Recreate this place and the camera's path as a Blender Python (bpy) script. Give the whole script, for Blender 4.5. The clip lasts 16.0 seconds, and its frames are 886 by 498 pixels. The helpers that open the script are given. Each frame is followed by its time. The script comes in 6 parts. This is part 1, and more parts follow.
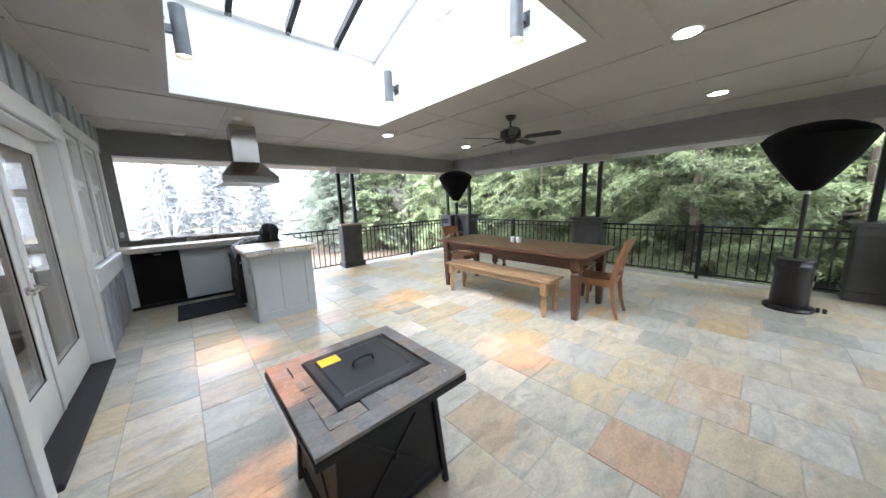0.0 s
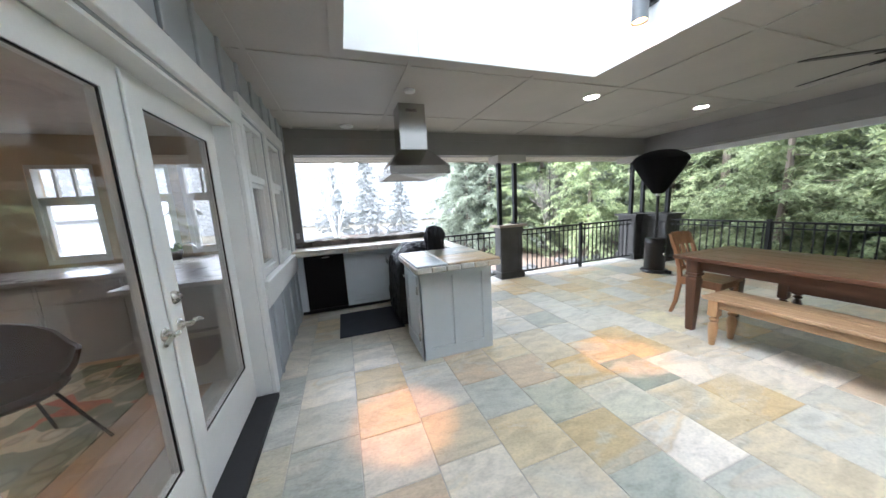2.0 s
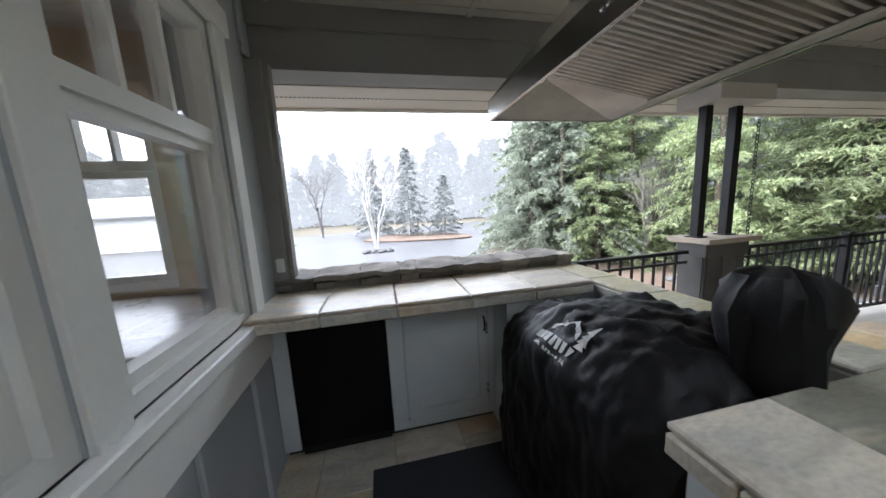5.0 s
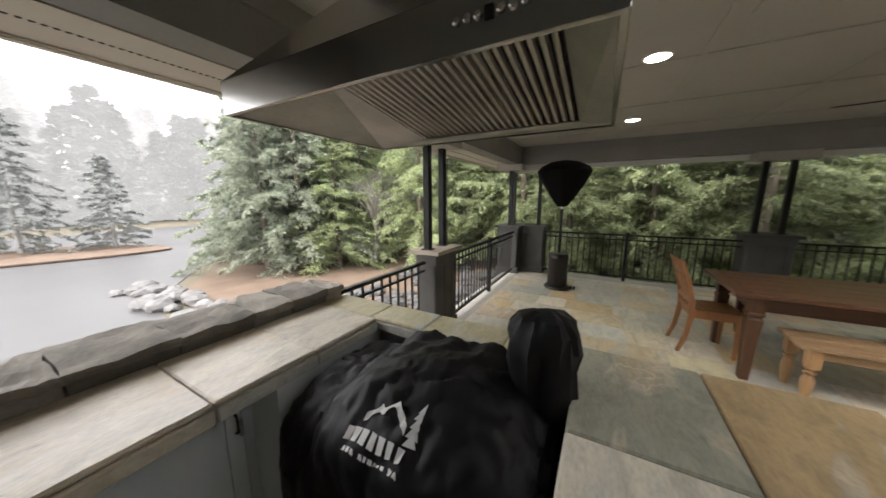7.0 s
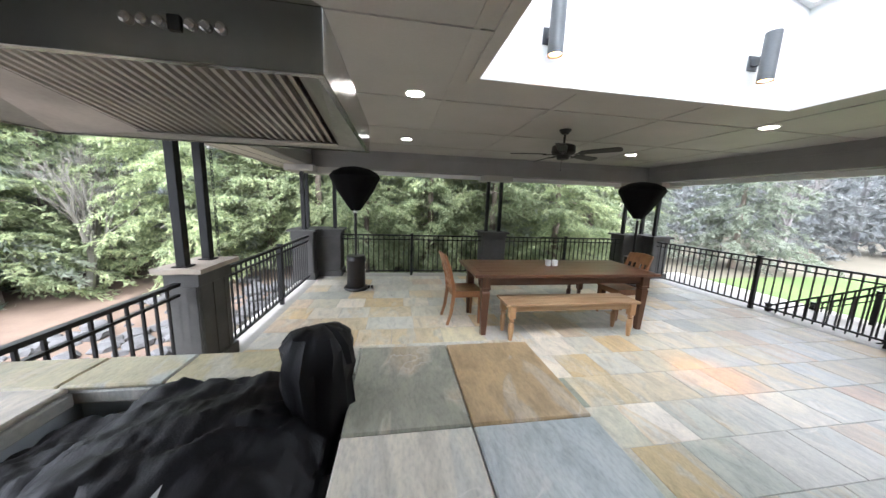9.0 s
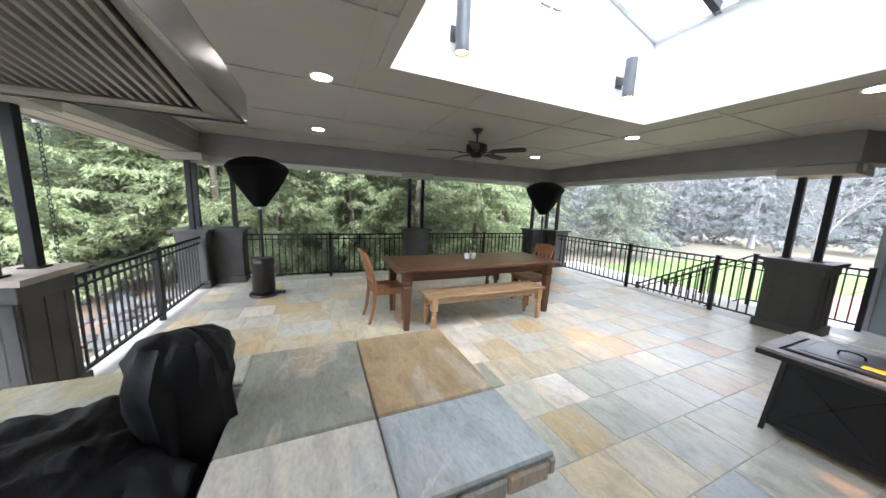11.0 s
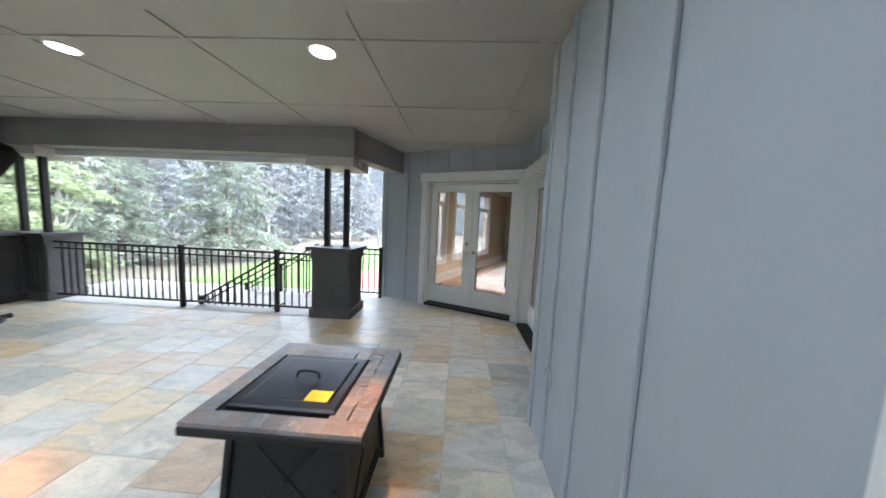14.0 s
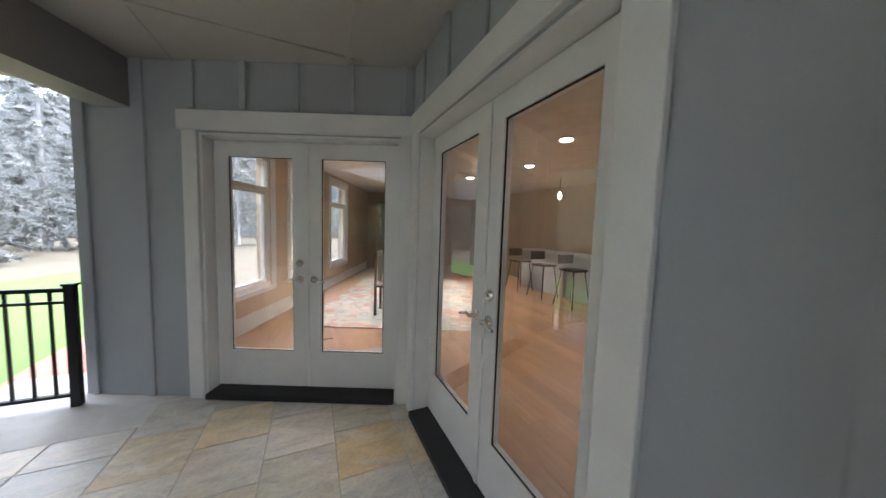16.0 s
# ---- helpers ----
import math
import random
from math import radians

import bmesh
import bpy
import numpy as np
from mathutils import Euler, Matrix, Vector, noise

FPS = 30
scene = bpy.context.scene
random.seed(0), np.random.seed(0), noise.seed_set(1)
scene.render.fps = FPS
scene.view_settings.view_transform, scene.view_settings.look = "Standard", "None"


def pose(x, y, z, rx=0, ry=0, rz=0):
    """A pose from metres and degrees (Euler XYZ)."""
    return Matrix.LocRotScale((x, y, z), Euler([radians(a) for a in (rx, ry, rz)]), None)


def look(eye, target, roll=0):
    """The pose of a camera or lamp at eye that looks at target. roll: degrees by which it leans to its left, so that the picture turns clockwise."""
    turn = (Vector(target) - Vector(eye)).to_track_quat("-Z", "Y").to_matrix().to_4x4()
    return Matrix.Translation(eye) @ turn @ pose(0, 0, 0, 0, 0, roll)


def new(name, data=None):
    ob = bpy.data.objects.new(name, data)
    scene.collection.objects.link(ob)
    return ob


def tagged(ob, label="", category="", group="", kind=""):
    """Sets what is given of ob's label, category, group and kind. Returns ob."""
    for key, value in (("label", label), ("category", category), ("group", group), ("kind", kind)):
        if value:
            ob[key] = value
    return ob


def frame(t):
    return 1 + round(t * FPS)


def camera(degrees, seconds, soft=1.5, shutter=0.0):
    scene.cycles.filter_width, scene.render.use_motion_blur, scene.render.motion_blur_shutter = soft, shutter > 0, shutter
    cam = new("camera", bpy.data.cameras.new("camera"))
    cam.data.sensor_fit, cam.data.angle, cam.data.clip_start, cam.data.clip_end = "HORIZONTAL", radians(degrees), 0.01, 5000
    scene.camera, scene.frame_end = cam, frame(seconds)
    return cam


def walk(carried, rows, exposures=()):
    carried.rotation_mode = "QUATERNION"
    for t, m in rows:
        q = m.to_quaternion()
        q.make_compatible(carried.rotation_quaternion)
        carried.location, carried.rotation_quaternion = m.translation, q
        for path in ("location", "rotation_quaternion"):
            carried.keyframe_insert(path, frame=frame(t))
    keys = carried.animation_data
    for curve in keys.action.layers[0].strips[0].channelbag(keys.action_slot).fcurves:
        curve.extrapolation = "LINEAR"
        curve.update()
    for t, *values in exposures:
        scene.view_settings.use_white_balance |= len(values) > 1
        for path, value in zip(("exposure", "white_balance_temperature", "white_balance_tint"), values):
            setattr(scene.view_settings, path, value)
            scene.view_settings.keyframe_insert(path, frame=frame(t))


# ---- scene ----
cam = camera(113.7, 16.0, shutter=0.2)
METRES, EYE, TILT, LEAN, TURN = 9.152, 1.434, 0.0, 0.0, -42.0
ROWS = [
    (0.0, 0.0, 0.0, 0.0, -0.32, -9.64, 1.9),
    (0.5, -0.0288, 0.0251, 0.0015, 4.5, -9.53, 2.08),
    (1.0, -0.0569, 0.0589, -0.0004, 10.54, -9.36, 2.45),
    (1.5, -0.09, 0.0938, -0.0012, 17.32, -9.09, 2.86),
    (2.0, -0.1235, 0.1315, -0.0011, 22.71, -8.86, 3.11),
    (2.5, -0.1591, 0.1699, -0.0032, 26.72, -8.75, 3.18),
    (3.0, -0.1949, 0.2084, -0.0023, 29.84, -8.64, 3.21),
    (3.5, -0.2297, 0.2486, -0.0033, 31.52, -8.6, 3.19),
    (6.0, -0.345, 0.3774, -0.0053, 24.26, -8.93, 2.49),
    (6.5, -0.3456, 0.3836, 0.0022, 1.94, -9.62, 1.41),
    (7.0, -0.3393, 0.3818, 0.0102, -19.15, -9.81, 0.11),
    (7.5, -0.3367, 0.3773, 0.0157, -34.7, -9.65, -0.81),
    (8.0, -0.3353, 0.3751, 0.0174, -44.44, -9.38, -1.42),
    (8.5, -0.3336, 0.3738, 0.0173, -51.42, -9.2, -1.76),
    (9.0, -0.3317, 0.3723, 0.0163, -56.75, -9.04, -2.01),
    (11.5, -0.3193, 0.3587, 0.0095, -77.08, -8.35, -2.35),
    (12.0, -0.3046, 0.3411, 0.0067, -84.48, -8.0, -2.6),
    (12.5, -0.2846, 0.3138, -0.0021, -91.73, -7.74, -2.76),
    (13.0, -0.2559, 0.2828, -0.0039, -105.34, -7.1, -2.91),
    (13.5, -0.2286, 0.2443, -0.0026, -122.72, -6.0, -2.92),
    (14.0, -0.1953, 0.2012, -0.0018, -134.92, -5.46, -2.65),
    (14.5, -0.16, 0.1557, 0.0017, -143.94, -5.16, -2.53),
    (15.0, -0.1225, 0.1081, 0.001, -149.44, -5.14, -2.33),
    (15.5, -0.0897, 0.0636, 0.0007, -155.42, -4.99, -2.05),
    (16.0, -0.0632, 0.015, -0.0038, -162.15, -4.36, -1.84),
]
EXPOSURES = [(0.0, 3.05, 5850, 15), (2.0, 2.95, 5800, 14), (3.5, 2.8, 5850, 14), (6.0, 2.05, 6400, 16), (7.0, 2.0, 6900, 15), (8.0, 2.4, 6700, 15), (9.0, 2.7, 6000, 16), (12.5, 2.85, 5850, 15), (13.5, 2.92, 5550, 14), (14.5, 3.1, 5700, 15), (15.5, 3.15, 5800, 17), (16.0, 2.75, 5950, 17)]
walk(cam, [(t, pose(0, 0, EYE, TILT, LEAN, TURN) @ pose(METRES * x, METRES * y, METRES * z, 90 + pitch, roll, yaw)) for t, x, y, z, yaw, pitch, roll in ROWS], EXPOSURES)

# ---- world and light ----
world = bpy.data.worlds.new("overcast")
scene.world = world
world.use_nodes = True
wn, wl = world.node_tree.nodes, world.node_tree.links
sky = wn.new("ShaderNodeTexSky")
sky.sky_type, sky.sun_disc = "NISHITA", False
sky.sun_elevation, sky.sun_rotation = radians(46), radians(-86)
sky.air_density, sky.dust_density, sky.ozone_density = 1.0, 1.0, 1.0
cloud = wn.new("ShaderNodeMix")
cloud.data_type = "RGBA"
cloud.inputs[0].default_value = 0.85
cloud.inputs[7].default_value = (9.6, 10.0, 10.2, 1)
wl.new(sky.outputs[0], cloud.inputs[6])
wl.new(cloud.outputs[2], wn["Background"].inputs["Color"])
wn["Background"].inputs["Strength"].default_value = 0.15
sun_data = bpy.data.lights.new("sun", "SUN")
sun_data.energy, sun_data.angle, sun_data.color = 2.0, radians(60), (1.0, 0.97, 0.93)
sun = new("sun", sun_data)
sun.matrix_world = look((0, 0, 60), (58, -4, 0))


# ---- materials ----
def ramp(nodes, stops, interp="LINEAR"):
    r = nodes.new("ShaderNodeValToRGB")
    r.color_ramp.interpolation = interp
    el = r.color_ramp.elements
    while len(el) < len(stops):
        el.new(0.5)
    for e, (p, c) in zip(el, stops):
        e.position, e.color = p, (*c, 1)
    return r


def surface(name, colour, other=None, scale=6.0, fine=60.0, rough=0.5, metal=0.0, bump=0.1, stretch=(1, 1, 1), spread=0.0, amount=1.0, rough_var=0.12, coat=0.0, spec=0.5, thin=0.0):
    """A procedural surface: two colours by broad noise, a fine grain in relief and gloss, and a tone by object."""
    m = bpy.data.materials.new(name)
    m.use_nodes = True
    n, l = m.node_tree.nodes, m.node_tree.links
    b = n["Principled BSDF"]
    other = other or tuple(c * 0.82 for c in colour)
    tc, mp = n.new("ShaderNodeTexCoord"), n.new("ShaderNodeMapping")
    mp.inputs["Scale"].default_value = stretch
    l.new(tc.outputs["Object"], mp.inputs["Vector"])
    big, small = n.new("ShaderNodeTexNoise"), n.new("ShaderNodeTexNoise")
    big.inputs["Scale"].default_value, big.inputs["Detail"].default_value = scale, 5
    small.inputs["Scale"].default_value, small.inputs["Detail"].default_value = fine, 4
    for t in (big, small):
        l.new(mp.outputs[0], t.inputs["Vector"])
    add = n.new("ShaderNodeMath")
    add.operation = "MULTIPLY_ADD"
    l.new(small.outputs[0], add.inputs[0])
    add.inputs[1].default_value = 0.35
    l.new(big.outputs[0], add.inputs[2])
    r = ramp(n, [(0.42, colour), (0.42 + 0.5 * amount, other)])
    l.new(add.outputs[0], r.inputs[0])
    col = r.outputs[0]
    if spread:
        info, h = n.new("ShaderNodeObjectInfo"), n.new("ShaderNodeHueSaturation")
        mr = n.new("ShaderNodeMapRange")
        mr.inputs["To Min"].default_value, mr.inputs["To Max"].default_value = 1 - spread, 1 + spread
        l.new(info.outputs["Random"], mr.inputs["Value"])
        l.new(mr.outputs[0], h.inputs["Value"])
        l.new(col, h.inputs["Color"])
        col = h.outputs[0]
    l.new(col, b.inputs["Base Color"])
    rr = n.new("ShaderNodeMapRange")
    rr.inputs["To Min"].default_value, rr.inputs["To Max"].default_value = max(rough - rough_var, 0.03), min(rough + rough_var, 1)
    l.new(add.outputs[0], rr.inputs["Value"])
    l.new(rr.outputs[0], b.inputs["Roughness"])
    b.inputs["Metallic"].default_value = metal
    b.inputs["Coat Weight"].default_value = coat
    b.inputs["Specular IOR Level"].default_value = spec
    if thin:
        tl, mx = n.new("ShaderNodeBsdfTranslucent"), n.new("ShaderNodeMixShader")
        mx.inputs[0].default_value = thin
        l.new(col, tl.inputs["Color"])
        l.new(b.outputs[0], mx.inputs[1])
        l.new(tl.outputs[0], mx.inputs[2])
        l.new(mx.outputs[0], n["Material Output"].inputs[0])
    bp = n.new("ShaderNodeBump")
    bp.inputs["Strength"].default_value, bp.inputs["Distance"].default_value = bump, 0.01
    l.new(add.outputs[0], bp.inputs["Height"])
    l.new(bp.outputs[0], b.inputs["Normal"])
    return m


def slate(name, tones, rough=0.34, scale=1.6):
    """Cleft slate: each piece takes its own tone, with veins, rust clouds and a riven relief."""
    m = bpy.data.materials.new(name)
    m.use_nodes = True
    n, l = m.node_tree.nodes, m.node_tree.links
    b = n["Principled BSDF"]
    tc, info = n.new("ShaderNodeTexCoord"), n.new("ShaderNodeObjectInfo")
    off = n.new("ShaderNodeVectorMath")
    off.operation = "MULTIPLY_ADD"
    comb = n.new("ShaderNodeCombineXYZ")
    for i in range(3):
        l.new(info.outputs["Random"], comb.inputs[i])
    l.new(comb.outputs[0], off.inputs[0])
    off.inputs[1].default_value = (57.0, 91.0, 33.0)
    l.new(tc.outputs["Object"], off.inputs[2])
    turn = n.new("ShaderNodeMapping")
    l.new(off.outputs[0], turn.inputs["Vector"])
    ang, rot = n.new("ShaderNodeMath"), n.new("ShaderNodeCombineXYZ")
    ang.operation = "MULTIPLY"
    ang.inputs[1].default_value = 9.0
    l.new(info.outputs["Random"], ang.inputs[0])
    l.new(ang.outputs[0], rot.inputs[2])
    l.new(rot.outputs[0], turn.inputs["Rotation"])
    turn.inputs["Scale"].default_value = (1.0, 2.4, 1.0)
    cloud, vein, grain = (n.new("ShaderNodeTexNoise") for _ in range(3))
    for t, sc, d, dist in ((cloud, scale, 3, 0.6), (vein, scale * 2.6, 8, 0.9), (grain, 46.0, 6, 0.3)):
        t.inputs["Scale"].default_value, t.inputs["Detail"].default_value, t.inputs["Distortion"].default_value = sc, d, dist
        l.new(turn.outputs[0], t.inputs["Vector"])
    shift = n.new("ShaderNodeMath")
    shift.operation = "MULTIPLY_ADD"
    shift.inputs[1].default_value = 7.31
    l.new(info.outputs["Random"], shift.inputs[0])
    l.new(cloud.outputs[0], shift.inputs[2])
    frac = n.new("ShaderNodeMath")
    frac.operation = "FRACT"
    l.new(shift.outputs[0], frac.inputs[0])
    pick2 = ramp(n, [((i + 0.0) / len(tones), c) for i, c in enumerate(tones[3:] + tones[:3])])
    l.new(frac.outputs[0], pick2.inputs[0])
    mask = ramp(n, [(0.53, (0, 0, 0)), (0.60, (0.62, 0.62, 0.62))])
    l.new(cloud.outputs[0], mask.inputs[0])
    mix = n.new("ShaderNodeMix")
    mix.data_type = "RGBA"
    l.new(mask.outputs[0], mix.inputs[0])
    l.new(info.outputs["Color"], mix.inputs[6])
    l.new(pick2.outputs[0], mix.inputs[7])
    vr = ramp(n, [(0.34, (0.62, 0.62, 0.6)), (0.5, (1, 1, 1)), (0.66, (1.25, 1.22, 1.15))])
    l.new(vein.outputs[0], vr.inputs[0])
    mul = n.new("ShaderNodeMix")
    mul.data_type, mul.blend_type = "RGBA", "MULTIPLY"
    mul.inputs[0].default_value = 0.5
    l.new(mix.outputs[2], mul.inputs[6])
    l.new(vr.outputs[0], mul.inputs[7])
    speck = ramp(n, [(0.30, (0.70, 0.70, 0.68)), (0.52, (1, 1, 1)), (0.74, (1.2, 1.18, 1.12))])
    l.new(grain.outputs[0], speck.inputs[0])
    mul2 = n.new("ShaderNodeMix")
    mul2.data_type, mul2.blend_type = "RGBA", "MULTIPLY"
    mul2.inputs[0].default_value = 0.55
    l.new(mul.outputs[2], mul2.inputs[6])
    l.new(speck.outputs[0], mul2.inputs[7])
    # thin pale mineral seams that run across some pieces
    seam = n.new("ShaderNodeTexNoise")
    seam.inputs["Scale"].default_value, seam.inputs["Detail"].default_value, seam.inputs["Distortion"].default_value = scale * 1.5, 4, 0.7
    l.new(off.outputs[0], seam.inputs["Vector"])
    line = ramp(n, [(0.478, (0, 0, 0)), (0.492, (1, 1, 1)), (0.506, (0, 0, 0))])
    l.new(seam.outputs[0], line.inputs[0])
    some = ramp(n, [(0.52, (0, 0, 0)), (0.66, (0.55, 0.55, 0.55))])
    l.new(cloud.outputs[0], some.inputs[0])
    amt = n.new("ShaderNodeMath")
    amt.operation = "MULTIPLY"
    l.new(line.outputs[0], amt.inputs[0])
    l.new(some.outputs[0], amt.inputs[1])
    pale = n.new("ShaderNodeMix")
    pale.data_type = "RGBA"
    l.new(amt.outputs[0], pale.inputs[0])
    l.new(mul2.outputs[2], pale.inputs[6])
    pale.inputs[7].default_value = (0.70, 0.67, 0.60, 1)
    l.new(pale.outputs[2], b.inputs["Base Color"])
    rr = n.new("ShaderNodeMapRange")
    rr.inputs["To Min"].default_value, rr.inputs["To Max"].default_value = rough - 0.16, rough + 0.20
    l.new(vein.outputs[0], rr.inputs["Value"])
    l.new(rr.outputs[0], b.inputs["Roughness"])
    h = n.new("ShaderNodeMath")
    h.operation = "MULTIPLY_ADD"
    h.inputs[1].default_value = 0.2
    l.new(grain.outputs[0], h.inputs[0])
    l.new(vein.outputs[0], h.inputs[2])
    bp = n.new("ShaderNodeBump")
    bp.inputs["Strength"].default_value, bp.inputs["Distance"].default_value = 0.35, 0.012
    l.new(h.outputs[0], bp.inputs["Height"])
    l.new(bp.outputs[0], b.inputs["Normal"])
    return m


def glowing(name, colour, strength):
    m = bpy.data.materials.new(name)
    m.use_nodes = True
    b = m.node_tree.nodes["Principled BSDF"]
    b.inputs["Base Color"].default_value = (0.8, 0.8, 0.8, 1)
    b.inputs["Emission Color"].default_value, b.inputs["Emission Strength"].default_value = (*colour, 1), strength
    return m


def glassy(name, tint=(1, 1, 1), gloss=0.07):
    """Thin window glass: clear, with a mirror gloss that grows at a slant."""
    m = bpy.data.materials.new(name)
    m.use_nodes = True
    n, l = m.node_tree.nodes, m.node_tree.links
    n.remove(n["Principled BSDF"])
    tr, gl, mx, fr, pw, sc = (n.new("ShaderNode" + k) for k in ("BsdfTransparent", "BsdfGlossy", "MixShader", "LayerWeight", "Math", "MapRange"))
    tr.inputs[0].default_value = (*tint, 1)
    gl.inputs["Roughness"].default_value = 0.0
    pw.operation, pw.inputs[1].default_value = "POWER", 4.5
    sc.inputs["To Min"].default_value, sc.inputs["To Max"].default_value = gloss, 0.9
    l.new(fr.outputs["Facing"], pw.inputs[0])
    l.new(pw.outputs[0], sc.inputs["Value"])
    l.new(sc.outputs[0], mx.inputs[0])
    l.new(tr.outputs[0], mx.inputs[1])
    l.new(gl.outputs[0], mx.inputs[2])
    l.new(mx.outputs[0], n["Material Output"].inputs[0])
    return m


TONES = [(0.52, 0.505, 0.435), (0.57, 0.50, 0.37), (0.47, 0.475, 0.425), (0.61, 0.56, 0.465), (0.52, 0.495, 0.41), (0.56, 0.43, 0.24), (0.50, 0.495, 0.445),
         (0.58, 0.485, 0.32), (0.55, 0.525, 0.465), (0.40, 0.405, 0.355), (0.65, 0.59, 0.50), (0.51, 0.475, 0.37), (0.54, 0.43, 0.31), (0.56, 0.545, 0.495)]
M_SLATE = slate("slate_tile", TONES)
M_SLAB = slate("slate_slab", [(0.46, 0.48, 0.47), (0.52, 0.49, 0.42), (0.38, 0.43, 0.46), (0.55, 0.51, 0.44), (0.50, 0.37, 0.20), (0.47, 0.47, 0.43)], 0.34, 2.2)
M_GROUT = surface("grout", (0.46, 0.44, 0.40), rough=0.9, fine=120)
M_SIDING = surface("siding_paint", (0.375, 0.405, 0.43), (0.34, 0.37, 0.395), scale=2.5, fine=90, rough=0.55, bump=0.06)
M_CAB = surface("cabinet_paint", (0.53, 0.575, 0.595), (0.49, 0.535, 0.555), scale=3, fine=70, rough=0.5, bump=0.05)
M_TRIM = surface("white_trim_paint", (0.74, 0.75, 0.73), (0.66, 0.67, 0.66), scale=3, fine=80, rough=0.4, bump=0.05)
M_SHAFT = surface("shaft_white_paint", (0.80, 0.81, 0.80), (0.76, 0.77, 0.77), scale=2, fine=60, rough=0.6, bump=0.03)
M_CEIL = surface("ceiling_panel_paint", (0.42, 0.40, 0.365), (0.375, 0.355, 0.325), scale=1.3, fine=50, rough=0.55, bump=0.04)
M_SOFFIT = surface("soffit_paint", (0.60, 0.56, 0.49), (0.54, 0.50, 0.44), scale=2, fine=60, rough=0.6, bump=0.05)
M_BEAM = surface("beam_paint", (0.25, 0.245, 0.235), (0.21, 0.205, 0.197), scale=2, fine=60, rough=0.6, stretch=(1, 1, 1), bump=0.08)
M_PIER = surface("pier_paint", (0.066, 0.065, 0.06), (0.047, 0.046, 0.043), scale=4, fine=60, rough=0.6, bump=0.15)
M_PIERSTONE = surface("pier_cap_stone", (0.40, 0.33, 0.26), (0.28, 0.25, 0.21), scale=9, fine=80, rough=0.7, bump=0.4)
M_BLACK = surface("black_metal", (0.006, 0.006, 0.0065), (0.011, 0.011, 0.011), scale=10, fine=150, rough=0.42, bump=0.04, spec=0.3)
M_STEEL = surface("brushed_steel", (0.38, 0.375, 0.36), (0.35, 0.345, 0.33), scale=9, fine=260, rough=0.17, metal=1.0, bump=0.004, stretch=(8, 8, 0.12), rough_var=0.03)
M_STEEL_DARK = surface("baffle_steel", (0.42, 0.41, 0.37), (0.30, 0.29, 0.27), scale=6, fine=90, rough=0.32, metal=1.0, bump=0.05)
M_THRESH = surface("black_threshold", (0.010, 0.010, 0.011), (0.018, 0.018, 0.019), scale=12, fine=140, rough=0.7, bump=0.2)
M_KERB = surface("deck_edge_concrete", (0.62, 0.61, 0.58), (0.50, 0.49, 0.46), scale=5, fine=90, rough=0.8, bump=0.2)
M_STACK = surface("stacked_stone", (0.34, 0.31, 0.265), (0.17, 0.155, 0.135), scale=7, fine=60, rough=0.8, bump=0.7, spread=0.35)
M_GLASS = glassy("window_glass")
M_SKYGLASS = glassy("skylight_glass", (0.66, 0.68, 0.68), 0.03)
M_NICKEL = surface("satin_nickel", (0.62, 0.60, 0.56), rough=0.22, metal=1.0, bump=0.0)
M_CAN = glowing("can_light_glow", (1.0, 0.93, 0.80), 9.0)
M_BULB = glowing("sconce_glow", (1.0, 0.42, 0.12), 6.0)


# ---- building helpers ----
def bx(bm, x0, x1, y0, y1, z0, z1, m=None):
    """Adds a box to a bmesh; m turns or moves it."""
    v = [bm.verts.new((x, y, z)) for x in (x0, x1) for y in (y0, y1) for z in (z0, z1)]
    for f in ((0, 1, 3, 2), (4, 6, 7, 5), (0, 4, 5, 1), (2, 3, 7, 6), (0, 2, 6, 4), (1, 5, 7, 3)):
        bm.faces.new([v[i] for i in f])
    if m is not None:
        bmesh.ops.transform(bm, matrix=m, verts=v)
    return v


def lathe(bm, profile, steps=20, m=None, close=True):
    """Turns a list of (radius, height) round z."""
    rings = []
    for r, z in profile:
        rings.append([bm.verts.new((r * math.cos(2 * math.pi * k / steps), r * math.sin(2 * math.pi * k / steps), z)) for k in range(steps)])
    for a, b in zip(rings, rings[1:]):
        for k in range(steps):
            bm.faces.new((a[k], a[(k + 1) % steps], b[(k + 1) % steps], b[k]))
    if close:
        bm.faces.new(rings[0][::-1])
        bm.faces.new(rings[-1])
    if m is not None:
        bmesh.ops.transform(bm, matrix=m, verts=[v for r in rings for v in r])
    return rings


def loft(bm, sections):
    """A closed tube through rings of points of one length."""
    rings = [[bm.verts.new(p) for p in s] for s in sections]
    k = len(rings[0])
    for a, b in zip(rings, rings[1:]):
        for i in range(k):
            bm.faces.new((a[i], a[(i + 1) % k], b[(i + 1) % k], b[i]))
    bm.faces.new(rings[0][::-1])
    bm.faces.new(rings[-1])


def rod(bm, a, b, r, steps=8, r2=None):
    """A round bar from a to b."""
    a, b = Vector(a), Vector(b)
    q = (b - a).to_track_quat("Z", "Y").to_matrix().to_4x4()
    lathe(bm, [(r, 0), (r if r2 is None else r2, (b - a).length)], steps, Matrix.Translation(a) @ q)


